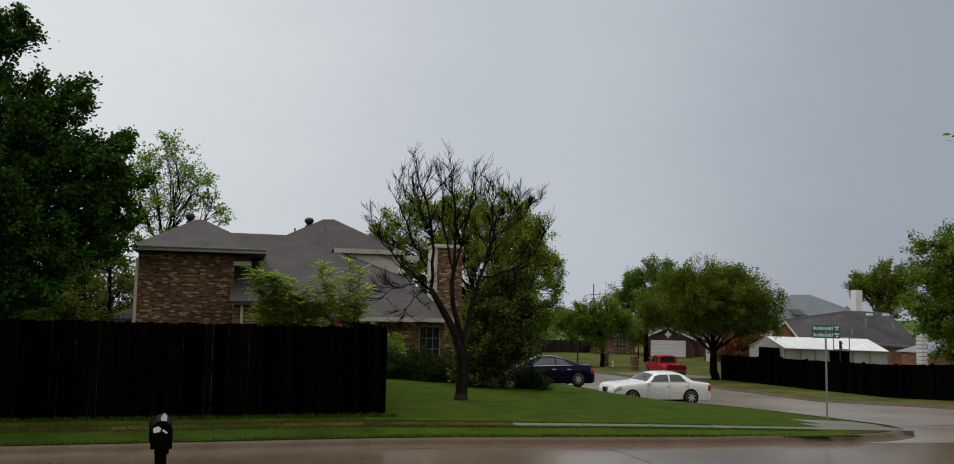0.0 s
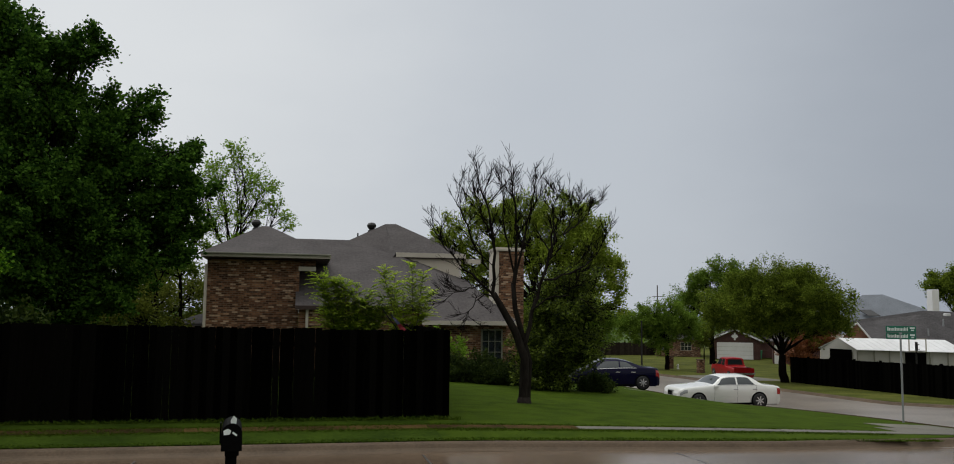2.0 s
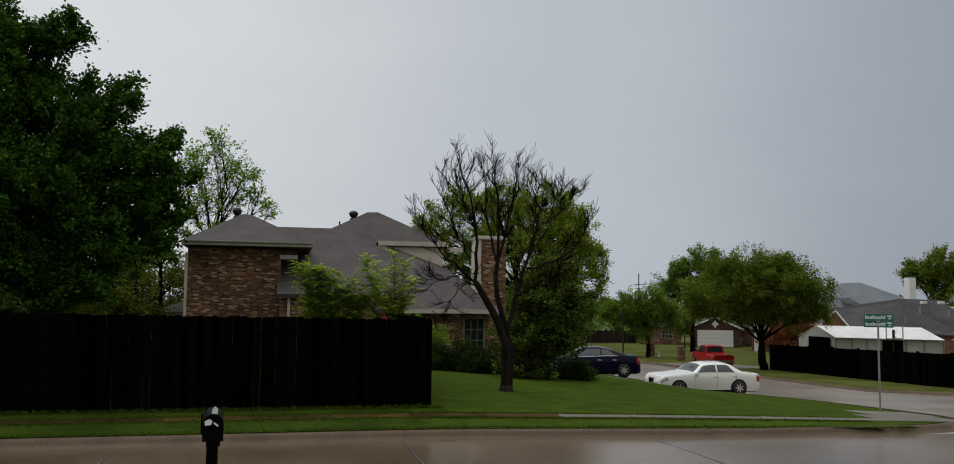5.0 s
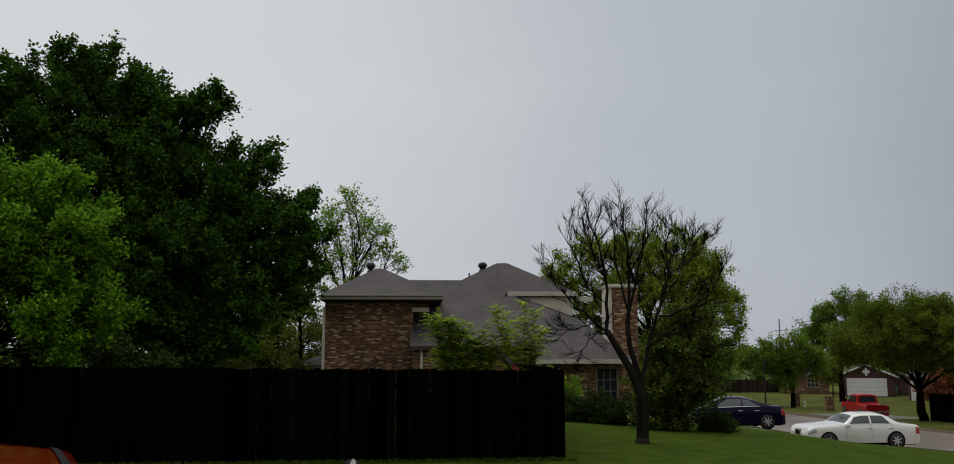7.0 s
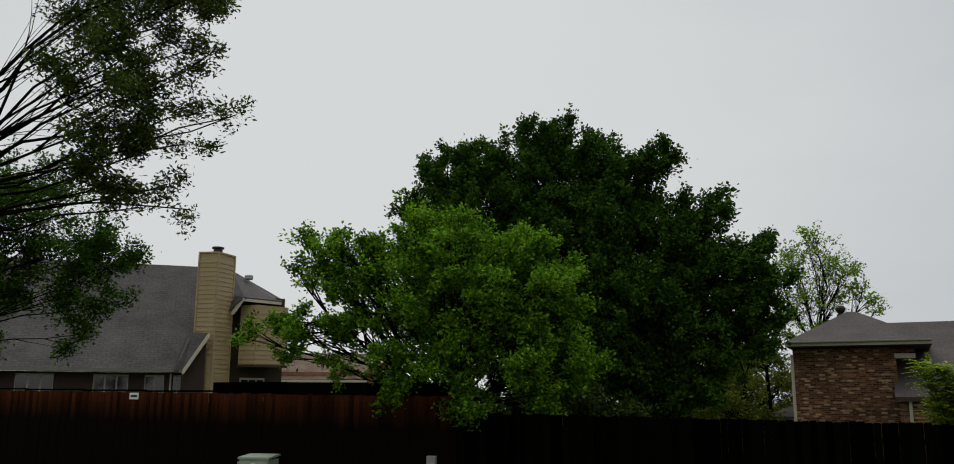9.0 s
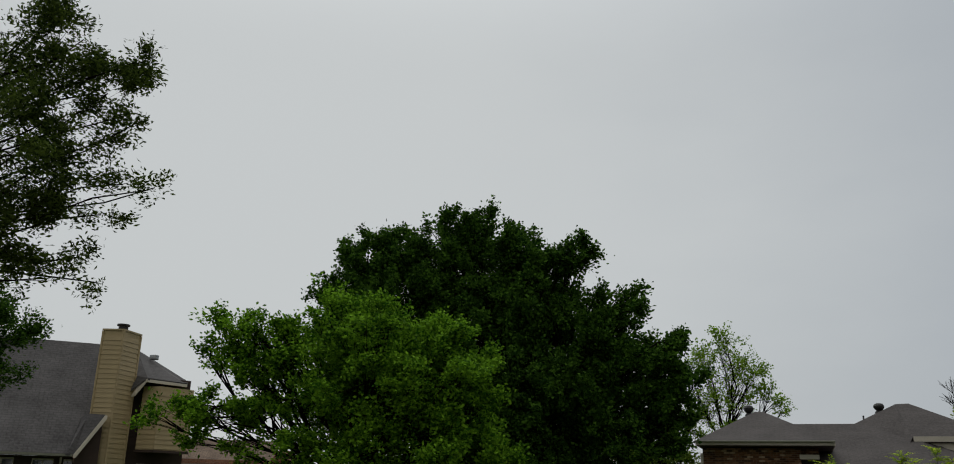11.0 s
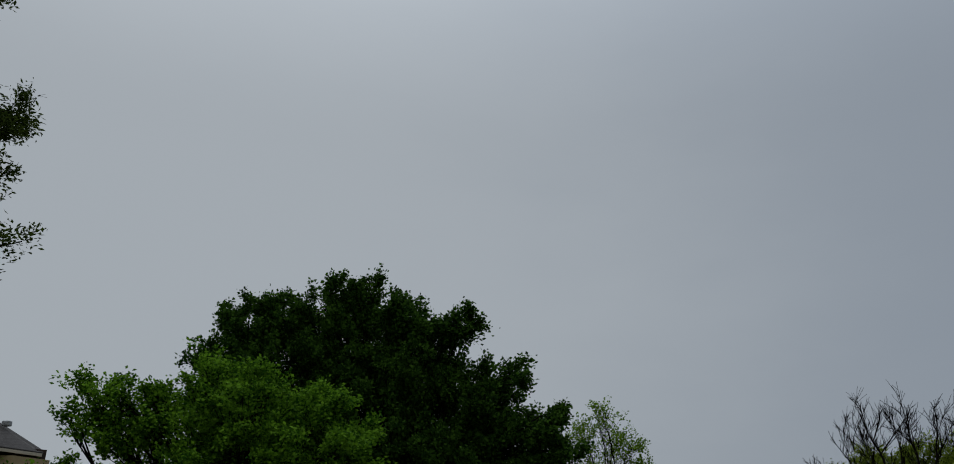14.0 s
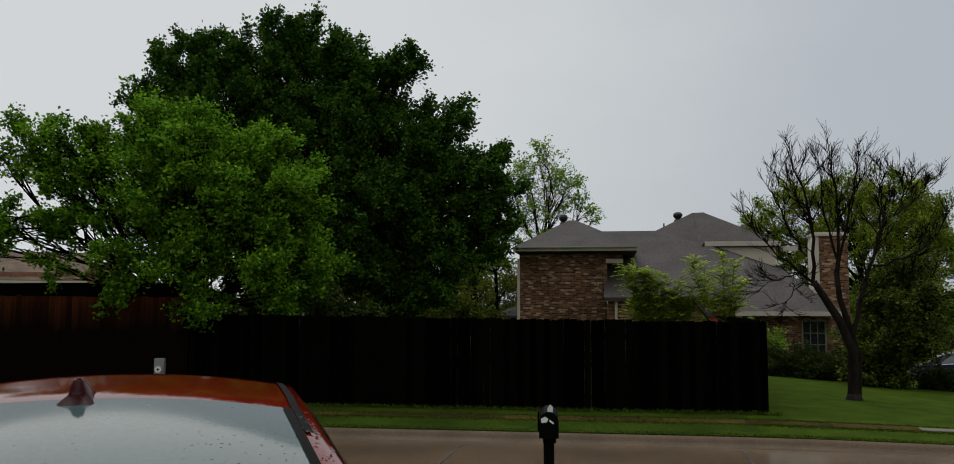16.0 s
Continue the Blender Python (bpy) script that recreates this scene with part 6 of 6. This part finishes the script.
tree("yard_tree", "smaller mid-green tree beside the neighbour's roof", (-16.0, 9.0, 0.2), 0.11, (-15.6, 9.2, 3.0),
     [(-13.1, 11, 5.0, 0.5), (-13.4, 10.8, 4.2, 0.5), (-13.9, 10.4, 5.6, 0.8), (-14.4, 10.1, 4.3, 0.7), (-15.4, 9.5, 5.3, 1.2), (-12.75, 11.35, 4.7, 0.35), (-12.95, 11.2, 4.0, 0.3), (-13.4, 10.9, 3.4, 0.3), (-14.6, 9.9, 3.3, 0.4)],
     1000, 56, 0.12, 0.068, LEAF_DARK, BARK, 25, narrow=0.5, fill=0.15, twig=0.005, twiggy=0.15)
tree("garden_tree", "broad airy yellow-green tree behind the house", (13.2, 47.4, -1.4), 0.28, (13.0, 47.3, 3.0),
     [(8.4, 47.5, 6.5, 0.86), (9.8, 47.5, 7.5, 1.03), (11.55, 47.5, 7.8, 1.03), (13.35, 47.5, 7.95, 1.13), (15.2, 47.5, 7.7, 1.13), (16.25, 47.5, 7.4, 0.97), (16.5, 47, 6.1, 1.19), (15, 47, 5.9, 1.62), (12.5, 47, 5.85, 1.62),
      (10.5, 47.5, 5.5, 1.19), (17.2, 46.5, 4.9, 0.81), (17.95, 46.5, 3.9, 0.65), (16.45, 46.5, 3.9, 1.08), (14.9, 46.5, 4.1, 1.51), (7.6, 47.5, 6.4, 0.49), (17.15, 47, 6.8, 0.54), (17.75, 46.5, 2.9, 0.54), (9.3, 47.5, 4.4, 0.9), (10.3, 47.3, 3.2, 0.9), (8.6, 47.5, 5.4, 0.7)],
     2100, 34, 0.19, 0.13, LEAF_SPRING, BARK, 26, narrow=0.6, fill=0.35, twig=0.016, twiggy=0.4, lift=0.5)
tree("magnolia", "dense evergreen with yellow-green new leaves, down to the lawn", (8.5, 27.2, -0.5), 0.12, (8.5, 27.2, 0.8),
     [(8.2, 27.2, 3.25, 0.45), (9.05, 27, 3.3, 0.45), (8.55, 27, 2.5, 0.75), (9.3, 26.8, 2.3, 0.5), (7.9, 27.3, 1.95, 0.6), (8.8, 26.9, 1.45, 0.8), (9.1, 26.7, 1.25, 0.36), (8.0, 27, 0.8, 0.7), (8.45, 26.8, 0.5, 0.6),
      (7.35, 27.4, 0.55, 0.5), (7.75, 27.5, 2.75, 0.4), (7.35, 27.5, 1.35, 0.42), (8.3, 26.9, -0.05, 0.5), (7.8, 26.9, -0.1, 0.45)],
     1150, 36, 0.13, 0.105, LEAF_MAGNOLIA, BARK, 27, narrow=0.5, fill=0.4, twiggy=0.1)


def frond_bush(name, label, base, stems, per_stem, length, seed, mat):
    """Upright stems with arching fronds of paired narrow leaflets. A stem is (x, z) of its tip and where its fronds begin."""
    rng = random.Random(seed)
    t = thing(name, label, "shrub tree", base)
    b = Vector(base)
    wood = Wood()
    verts, faces = [], []
    for x, z, low in stems:
        tip = Vector((x, base[1] + rng.uniform(-0.45, 0.45), z)) - b
        line = wander((rng.uniform(-0.1, 0.1), 0, 0), tip, 0.12, rng, 8)
        wood.tube(line, 0.022, 0.004, 5)
        for k in range(per_stem):
            f = low + (1 - low) * (k + rng.random()) / per_stem
            i = min(7, int(f * 8))
            p = line[i].lerp(line[i + 1], f * 8 - i)
            a = rng.uniform(0, 2 * math.pi)
            d = Vector((math.cos(a), math.sin(a) * 0.8, rng.uniform(0.1, 0.9))).normalized()
            ln = length * rng.uniform(0.6, 1.25) * (1.15 - 0.45 * f)
            n = max(5, int(ln / 0.026))
            rib = [p + d * (ln * j / n) - Vector((0, 0, 0.22 * ln * (j / n) ** 2)) for j in range(n + 1)]
            wood.tube(rib[::max(1, n // 3)], 0.004, 0.002, 3)
            for j in range(1, n + 1):
                e = (rib[j] - rib[j - 1]).normalized()
                side = e.cross(Vector((rng.uniform(-0.3, 0.3), rng.uniform(-0.3, 0.3), 1))).normalized()
                size = 0.10 * (1.15 - 0.6 * j / n) * rng.uniform(0.75, 1.25)
                for sgn in (1, -1):
                    g = (side * sgn + e * 0.7 + Vector((0, 0, rng.uniform(-0.35, 0.15)))).normalized()
                    w = g.cross(Vector((0, 0, 1))).normalized() * (size * 0.24)
                    at, m = len(verts), rib[j] + g * (size * 0.5)
                    verts += [rib[j], m + w, rib[j] + g * size, m - w]
                    faces.append((at, at + 1, at + 2, at + 3))
    wood.put("branchwork", BARK_LIGHT, t)
    me = bpy.data.meshes.new("foliage")
    me.from_pydata(verts, [], faces)
    me.materials.append(mat)
    ob = new("foliage", me)
    ob.parent = t
    tagged(ob)
    return t


sprays = random.Random(12)
frond_bush("crape_myrtle", "feathery green shrub tree over the fence", (1.5, 24.5, 0.0),
           [(0.5 + 0.10 * k + sprays.uniform(-0.1, 0.1), 3.3 - 0.035 * k + sprays.uniform(-0.35, 0.18), 0.5) for k in range(21)], 50, 0.60, 28, LEAF_FERN)
frond_bush("crape_myrtle", "thin lime-green shrub tree with upright sprays", (3.0, 24.3, 0.0),
           [(2.3, 3.5, 0.72), (2.7, 3.35, 0.55), (3.05, 3.62, 0.55), (3.4, 3.45, 0.6), (3.68, 2.95, 0.6), (2.85, 2.7, 0.5), (3.4, 2.5, 0.55), (3.15, 3.1, 0.5), (2.55, 2.9, 0.5)], 44, 0.58, 29, LEAF_FROND)
tree("lime_bush", "small lime-green bush against the brick wall", (5.3, 30.2, -0.5), 0.04, (5.3, 30.2, 0.2),
     [(5.0, 30.2, 1.0, 0.4), (5.6, 30.2, 0.9, 0.35), (4.8, 30.2, 1.5, 0.25)], 60, 26, 0.10, 0.09, LEAF_LIME, BARK_LIGHT, 29, fill=0.2)
for k, (x, y, r) in enumerate(((5.0, 29.8, 0.62), (6.0, 29.4, 0.68), (7.0, 29.0, 0.58), (9.5, 26.9, 0.34))):
    z = rise(x, y)
    tree("foundation_shrub", "low dark green shrub by the house wall", (x, y, z), 0.04, (x, y, z + 0.2),
         [(x, y, z + r * 0.25, r), (x - 0.7 * r, y, z + r * 0.05, r * 0.8), (x + 0.7 * r, y, z + r * 0.05, r * 0.8), (x, y - 0.2, z - r * 0.1, r * 0.8)], 520, 40, 0.09, 0.07, LEAF_SHRUB, BARK, 40 + k, fill=0.5, low=0.04, group="foundation shrubs", category="shrub")
tree("yellow_green_tree", "thin yellow-green tree behind the fence", (-6.0, 40.5, -0.3), 0.10, (-6.0, 40.5, 1.5),
     [(-6.4, 40.5, 3.0, 1.0), (-5.2, 40.5, 2.6, 0.9), (-4.6, 40.5, 3.2, 0.7), (-7.4, 40.5, 2.6, 0.9), (-5.0, 40.5, 1.6, 0.8), (-6.6, 40.5, 1.6, 0.9), (-8.4, 40.5, 2.2, 1.0), (-5.2, 34, 2.3, 0.8), (-6.5, 34, 2.2, 1.0), (-4.4, 35, 1.7, 0.6), (-7.8, 34, 2.0, 1.0)], 700, 24, 0.18, 0.12, LEAF_YELLOW, BARK, 30, fill=0.25)
tree("corner_trunk_tree", "slim dark trunk with young leaves behind the fence", (-4.6, 38.0, -0.3), 0.09, (-4.9, 38, 3.6),
     [(-5.4, 38, 5.0, 0.7), (-4.4, 38, 5.4, 0.6), (-5.8, 38, 4.0, 0.7), (-4.5, 38, 4.2, 0.6)], 150, 26, 0.16, 0.12, LEAF_MID, BARK, 31, fill=0.3)
tree("corner_trunk_tree", "slim forked trunk with young leaves behind the fence", (-5.5, 37.0, -0.3), 0.11, (-5.7, 37, 3.2),
     [(-6.1, 37, 5.0, 0.7), (-5.2, 37, 5.2, 0.6), (-6.4, 37, 4.2, 0.6)], 140, 26, 0.16, 0.12, LEAF_MID, BARK, 33, fill=0.3)
tree("back_yard_tree", "olive tree filling the back yard", (-8.5, 50, -0.6), 0.2, (-8.5, 50, 2.0),
     [(-10, 50, 4.0, 1.8), (-7.5, 50, 4.4, 1.8), (-5.6, 50, 3.0, 1.5), (-8.5, 50, 2.4, 1.8), (-12, 50, 3, 1.8)], 420, 30, 0.28, 0.18, LEAF_OLIVE, BARK, 72, fill=0.4)

# across the side street
tree("live_oak", "low domed olive-green live oak by the black fence", (32.6, 53.9, -2.1), 0.30, (32.4, 53.8, -0.3),
     [(31.85, 53.3, 3.8, 1.9), (29.97, 54.3, 3.2, 1.71), (33.73, 52.1, 3.4, 1.71), (28.47, 55.2, 2.5, 1.19), (34.86, 51.1, 2.6, 1.14), (31.19, 53.6, 2.4, 1.14), (33.17, 52.6, 2, 1.23), (32.6, 53, 4.4, 1.04), (30.53, 54, 4.2, 0.95), (34.48, 51.4, 2, 0.66), (30.35, 54.2, 2, 0.85), (32.04, 53.2, 1.7, 0.76)],
     3000, 46, 0.22, 0.12, LEAF_OLIVE, BARK, 32, narrow=0.6, fill=0.4, twiggy=0.2)
tree("roadside_tree", "rounded green tree on the far lawn", (32.6, 73.1, -2.6), 0.22, (32.6, 73.1, -0.3),
     [(33.1, 72.9, 2.2, 1.4), (31.3, 73.6, 1.9, 1.4), (34.2, 72.3, 1.4, 1.1), (29.8, 74.2, 1.2, 1.2), (32.2, 73.2, 0.8, 1.4)], 1000, 38, 0.22, 0.16, LEAF_MID, BARK, 33, fill=0.5)
tree("young_tree", "thin yellow-green young tree before the garage", (42.1, 85.0, -2.51), 0.07, (42.1, 85.0, -1.11),
     [(42.16, 85, 0.56, 0.8), (41.67, 85, -0.4, 0.74), (42.71, 85, -0.4, 0.67)], 160, 26, 0.22, 0.15, LEAF_YELLOW, BARK, 44, fill=0.3)
tree("tall_far_tree", "tall airy green tree behind the roofs", (43.0, 85.0, -3.0), 0.3, (43.0, 85, 2.0),
     [(44.3, 84, 6.5, 1.5), (42.5, 85, 6.0, 1.3), (40.8, 85.8, 5.2, 1.2), (45.8, 83.2, 6.2, 1.2), (42.0, 85.2, 3.8, 1.5), (44.5, 84, 4.0, 1.6), (40.6, 86, 3.2, 1.0)], 1000, 32, 0.26, 0.18, LEAF_MID, BARK, 34, fill=0.45)
tree("right_tree", "full green tree over the black fence", (34.6, 34.5, -1.6), 0.25, (34.4, 34.4, 1.0),
     [(33.9, 34.4, 5.0, 1.5), (33.2, 34.9, 3.6, 1.1), (34.8, 33.6, 5.8, 1.4), (33.4, 34.8, 2.4, 0.9), (35.4, 33.0, 3.5, 1.6), (33.8, 34.5, 1.4, 0.9), (34.4, 33.9, 3.6, 1.4)], 1500, 46, 0.18, 0.13, LEAF_MID, BARK, 35, fill=0.35, twiggy=0.2)
tree("back_tree", "olive tree behind the grey roofs", (58.9, 68.2, -2.6), 0.25, (58.9, 68.2, 1.5),
     [(58.6, 68.4, 5.8, 1.5), (57.5, 69.2, 5.2, 1.1), (60.2, 67.0, 5.6, 1.4), (59.4, 67.6, 4.0, 1.5)], 800, 34, 0.24, 0.18, LEAF_OLIVE, BARK, 36, fill=0.5)
tree("rust_bush", "rust-red leaved bush by the shed", (37.6, 58.6, -2.2), 0.08, (37.6, 58.6, -1.2),
     [(36.6, 58.8, -0.5, 0.75), (37.4, 58.5, 0.2, 0.85), (38.4, 58.3, 0.65, 0.75), (37.0, 58.7, 0.3, 0.6), (39.3, 58.6, 0.85, 0.55)], 400, 34, 0.18, 0.13, LEAF_RUST, BARK, 37, fill=0.4, category="bush")
tree("small_far_tree", "small dark tree top beyond the roofs", (45.5, 74.0, -3), 0.15, (45.5, 74, 1.5),
     [(45.5, 74.0, 4.2, 0.9), (46.3, 73.5, 4.0, 0.7)], 90, 30, 0.2, 0.17, LEAF_EVER, BARK, 38, fill=0.4)
for k, (x, y, z, r) in enumerate(((22, 79, 0.8, 2.2), (25.0, 76, 1.2, 2.0), (27.2, 77, 2.0, 1.9), (16, 70, 1.4, 2.6), (20, 72, 2.2, 2.0), (12, 66, 2.0, 2.8), (61, 104, 1.5, 3.2), (58, 88, 1.5, 2.5), (24.0, 88, 1.4, 2.8), (28.5, 90, 1.0, 2.6), (33.5, 96, 0.8, 2.6), (20, 84, 1.6, 2.6))):
    tree("far_tree", "rounded green tree far down the street", (x, y, -2.9), 0.2, (x, y, z - r * 0.6),
         [(x, y, z + 0.3 * r, r * 0.75), (x - 0.7 * r, y, z - 0.1 * r, r * 0.6), (x + 0.7 * r, y, z, r * 0.6), (x, y, z - 0.5 * r, r * 0.7)], 380, 34, 0.24, 0.18, LEAF_MID if k % 3 else LEAF_OLIVE, BARK, 60 + k, fill=0.4, group="far trees")
tree("hedge", "dark hedge along the far fence line", (12.5, 62, -1.9), 0.1, (12.5, 62, -0.6),
     [(8 + 2.2 * i, 62 + 0.6 * i, -0.4, 1.3) for i in range(7)], 260, 30, 0.24, 0.16, LEAF_EVER, BARK, 71, fill=0.4, category="hedge")
tree("edge_twig_tree", "leafy twig of a tree beside the driveway", (8.6, 5.0, 0.2), 0.12, (8.4, 5.1, 2.8),
     [(6.75, 6.15, 4.05, 0.25), (7.4, 5.7, 4.3, 0.45), (8.2, 5.2, 4.8, 0.8)], 70, 26, 0.10, 0.09, LEAF_LIGHT, BARK, 39, fill=0.2, twig=0.006)


def bare_tree():
    t = thing("bare_tree", "leafless dark tree with forked trunk on the lawn", "tree", (5.72, 21.76, rise(5.72, 21.76)))
    o = Vector((5.72, 21.76, rise(5.72, 21.76)))
    rng = random.Random(17)
    trunk, limbs, twigs = Wood(), Wood(), Wood()
    P = lambda x, z, dy=0.0: Vector((x, 21.8 + dy, z)) - o
    trunk.tube([P(5.72, -0.2), P(5.75, 0.2), P(5.78, 1.1), P(5.52, 1.8), P(5.16, 2.4), P(4.93, 2.78)], 0.135, 0.075, 12)
    trunk.tube([P(5.86, -0.2, 0.08), P(5.88, 0.3, 0.10), P(5.92, 1.0, 0.08), P(5.74, 1.7, 0.12), P(5.54, 2.4, 0.12), P(5.48, 3.06, 0.1)], 0.10, 0.06, 10)
    trunk.tube([P(5.76, -0.25), P(5.77, 0.12)], 0.27, 0.15, 12)

    def grow(p, d, ln, r, depth):
        pts = [p]
        q, e = p.copy(), d.copy()
        n = 5 if depth else 4
        for i in range(n):
            e = (e + Vector((rng.uniform(-1, 1), rng.uniform(-1, 1) * 0.8, rng.uniform(-0.55, 0.85))) * 0.15).normalized()
            q = q + e * (ln / n)
            pts.append(q.copy())
        (limbs if r > 0.014 else twigs).tube(pts, r, max(0.0045, r * 0.5), 6 if r > 0.014 else 4)
        if depth <= 0:
            return
        for i in range(rng.randint(4, 6)):
            axis = Vector((rng.uniform(-1, 1), rng.uniform(-1, 1), rng.uniform(-0.4, 0.8)))
            grow(pts[rng.randint(1, n)], (e * 0.95 + axis * 0.7).normalized(), ln * rng.uniform(0.45, 0.75), max(0.0048, r * 0.6), depth - 1)

    # each limb: where it leaves, where it bends, where it ends, and its thickness
    mains = ((4.92, 2.78, 4.9, 4.3, 4.53, 5.58, 0.06), (5, 2.7, 4.07, 3.5, 3.4, 4.3, 0.045), (5.48, 3.06, 5.47, 4.4, 5.31, 5.52, 0.055), (5.8, 1.5, 6.3, 3.2, 6.73, 4.35, 0.075),
             (6.82, 4.35, 7.37, 4.75, 7.81, 5.12, 0.03), (5.5, 2.95, 5.77, 4.5, 5.95, 5.64, 0.045), (6.31, 3.16, 7.37, 3.5, 8.02, 4.25, 0.04))
    sides = ((5, 2.66, 4.53, 2.65, 4.15, 2.2, 0.032), (5.49, 3.32, 5.15, 4.4, 4.98, 5.37, 0.036), (6.47, 3.75, 6.55, 4.8, 6.59, 5.27, 0.036), (6.82, 4.35, 7.14, 4.9, 7.08, 5.18, 0.026),
             (4.8, 3.39, 4.25, 4.2, 3.78, 4.99, 0.038), (4.85, 4.26, 4.53, 4.8, 4.24, 5.18, 0.028), (4.62, 2.99, 4.16, 2.85, 3.78, 2.7, 0.024), (5.98, 2.37, 6.72, 2.75, 7.28, 2.45, 0.03))
    for x0, z0, x1, z1, x2, z2, r in mains + sides:
        dy = rng.uniform(-0.9, 0.9)
        a, b, c = P(x0, z0, 0.05), P(x1, z1, dy * 0.5), P(x2, z2, dy)
        fine = []
        for k in range(10):
            u = k / 9
            q = a * ((1 - u) * (1 - 2 * u)) + b * (4 * u * (1 - u)) + c * (u * (2 * u - 1))
            fine.append(q + Vector((rng.uniform(-1, 1), rng.uniform(-1, 1), rng.uniform(-1, 1))) * (0.04 if 0 < k < 9 else 0.0))
        limbs.tube(fine, r * 0.82, r * 0.26, 8)
        grow(fine[9], (fine[9] - fine[8]).normalized(), 0.35, max(0.008, r * 0.30), 1)
        for k in range(2, 10):
            e = (fine[min(9, k + 1)] - fine[k - 1]).normalized()
            axis = Vector((rng.uniform(-1, 1), rng.uniform(-1, 1), rng.uniform(-0.45, 0.9)))
            grow(fine[k], (e * 0.75 + axis * 0.75 + Vector((0, 0, 0.2))).normalized(), rng.uniform(0.35, 0.75), max(0.0075, r * 0.26), 2)
    trunk.put("trunk", BARK_GREY, t)
    limbs.put("branchwork", BARK_GREY, t)
    twigs.put("twigwork", BARK, t)


bare_tree()


def far_woods():
    """A ragged line of woods that closes the place all round."""
    rng = random.Random(5)
    centres = []
    for k in range(420):
        a = 2 * math.pi * k / 420
        d = 165 + 18 * math.sin(5 * a) + rng.uniform(-6, 6)
        top = 4.5 + 1.8 * math.sin(17 * a) + 1.5 * math.sin(41 * a + 1)
        for i in range(7):
            centres.append((-d * math.sin(a) + rng.uniform(-1.5, 1.5), d * math.cos(a), -2.6 + (top + 0.8) * (i + rng.random()) / 7))
    ob = leaves("far_woods", centres, 14, 0.9, 0.8, LEAF_MID, None, 77)
    return tagged(ob, "hazy green line of distant trees", "woods", kind="stuff")


far_woods()
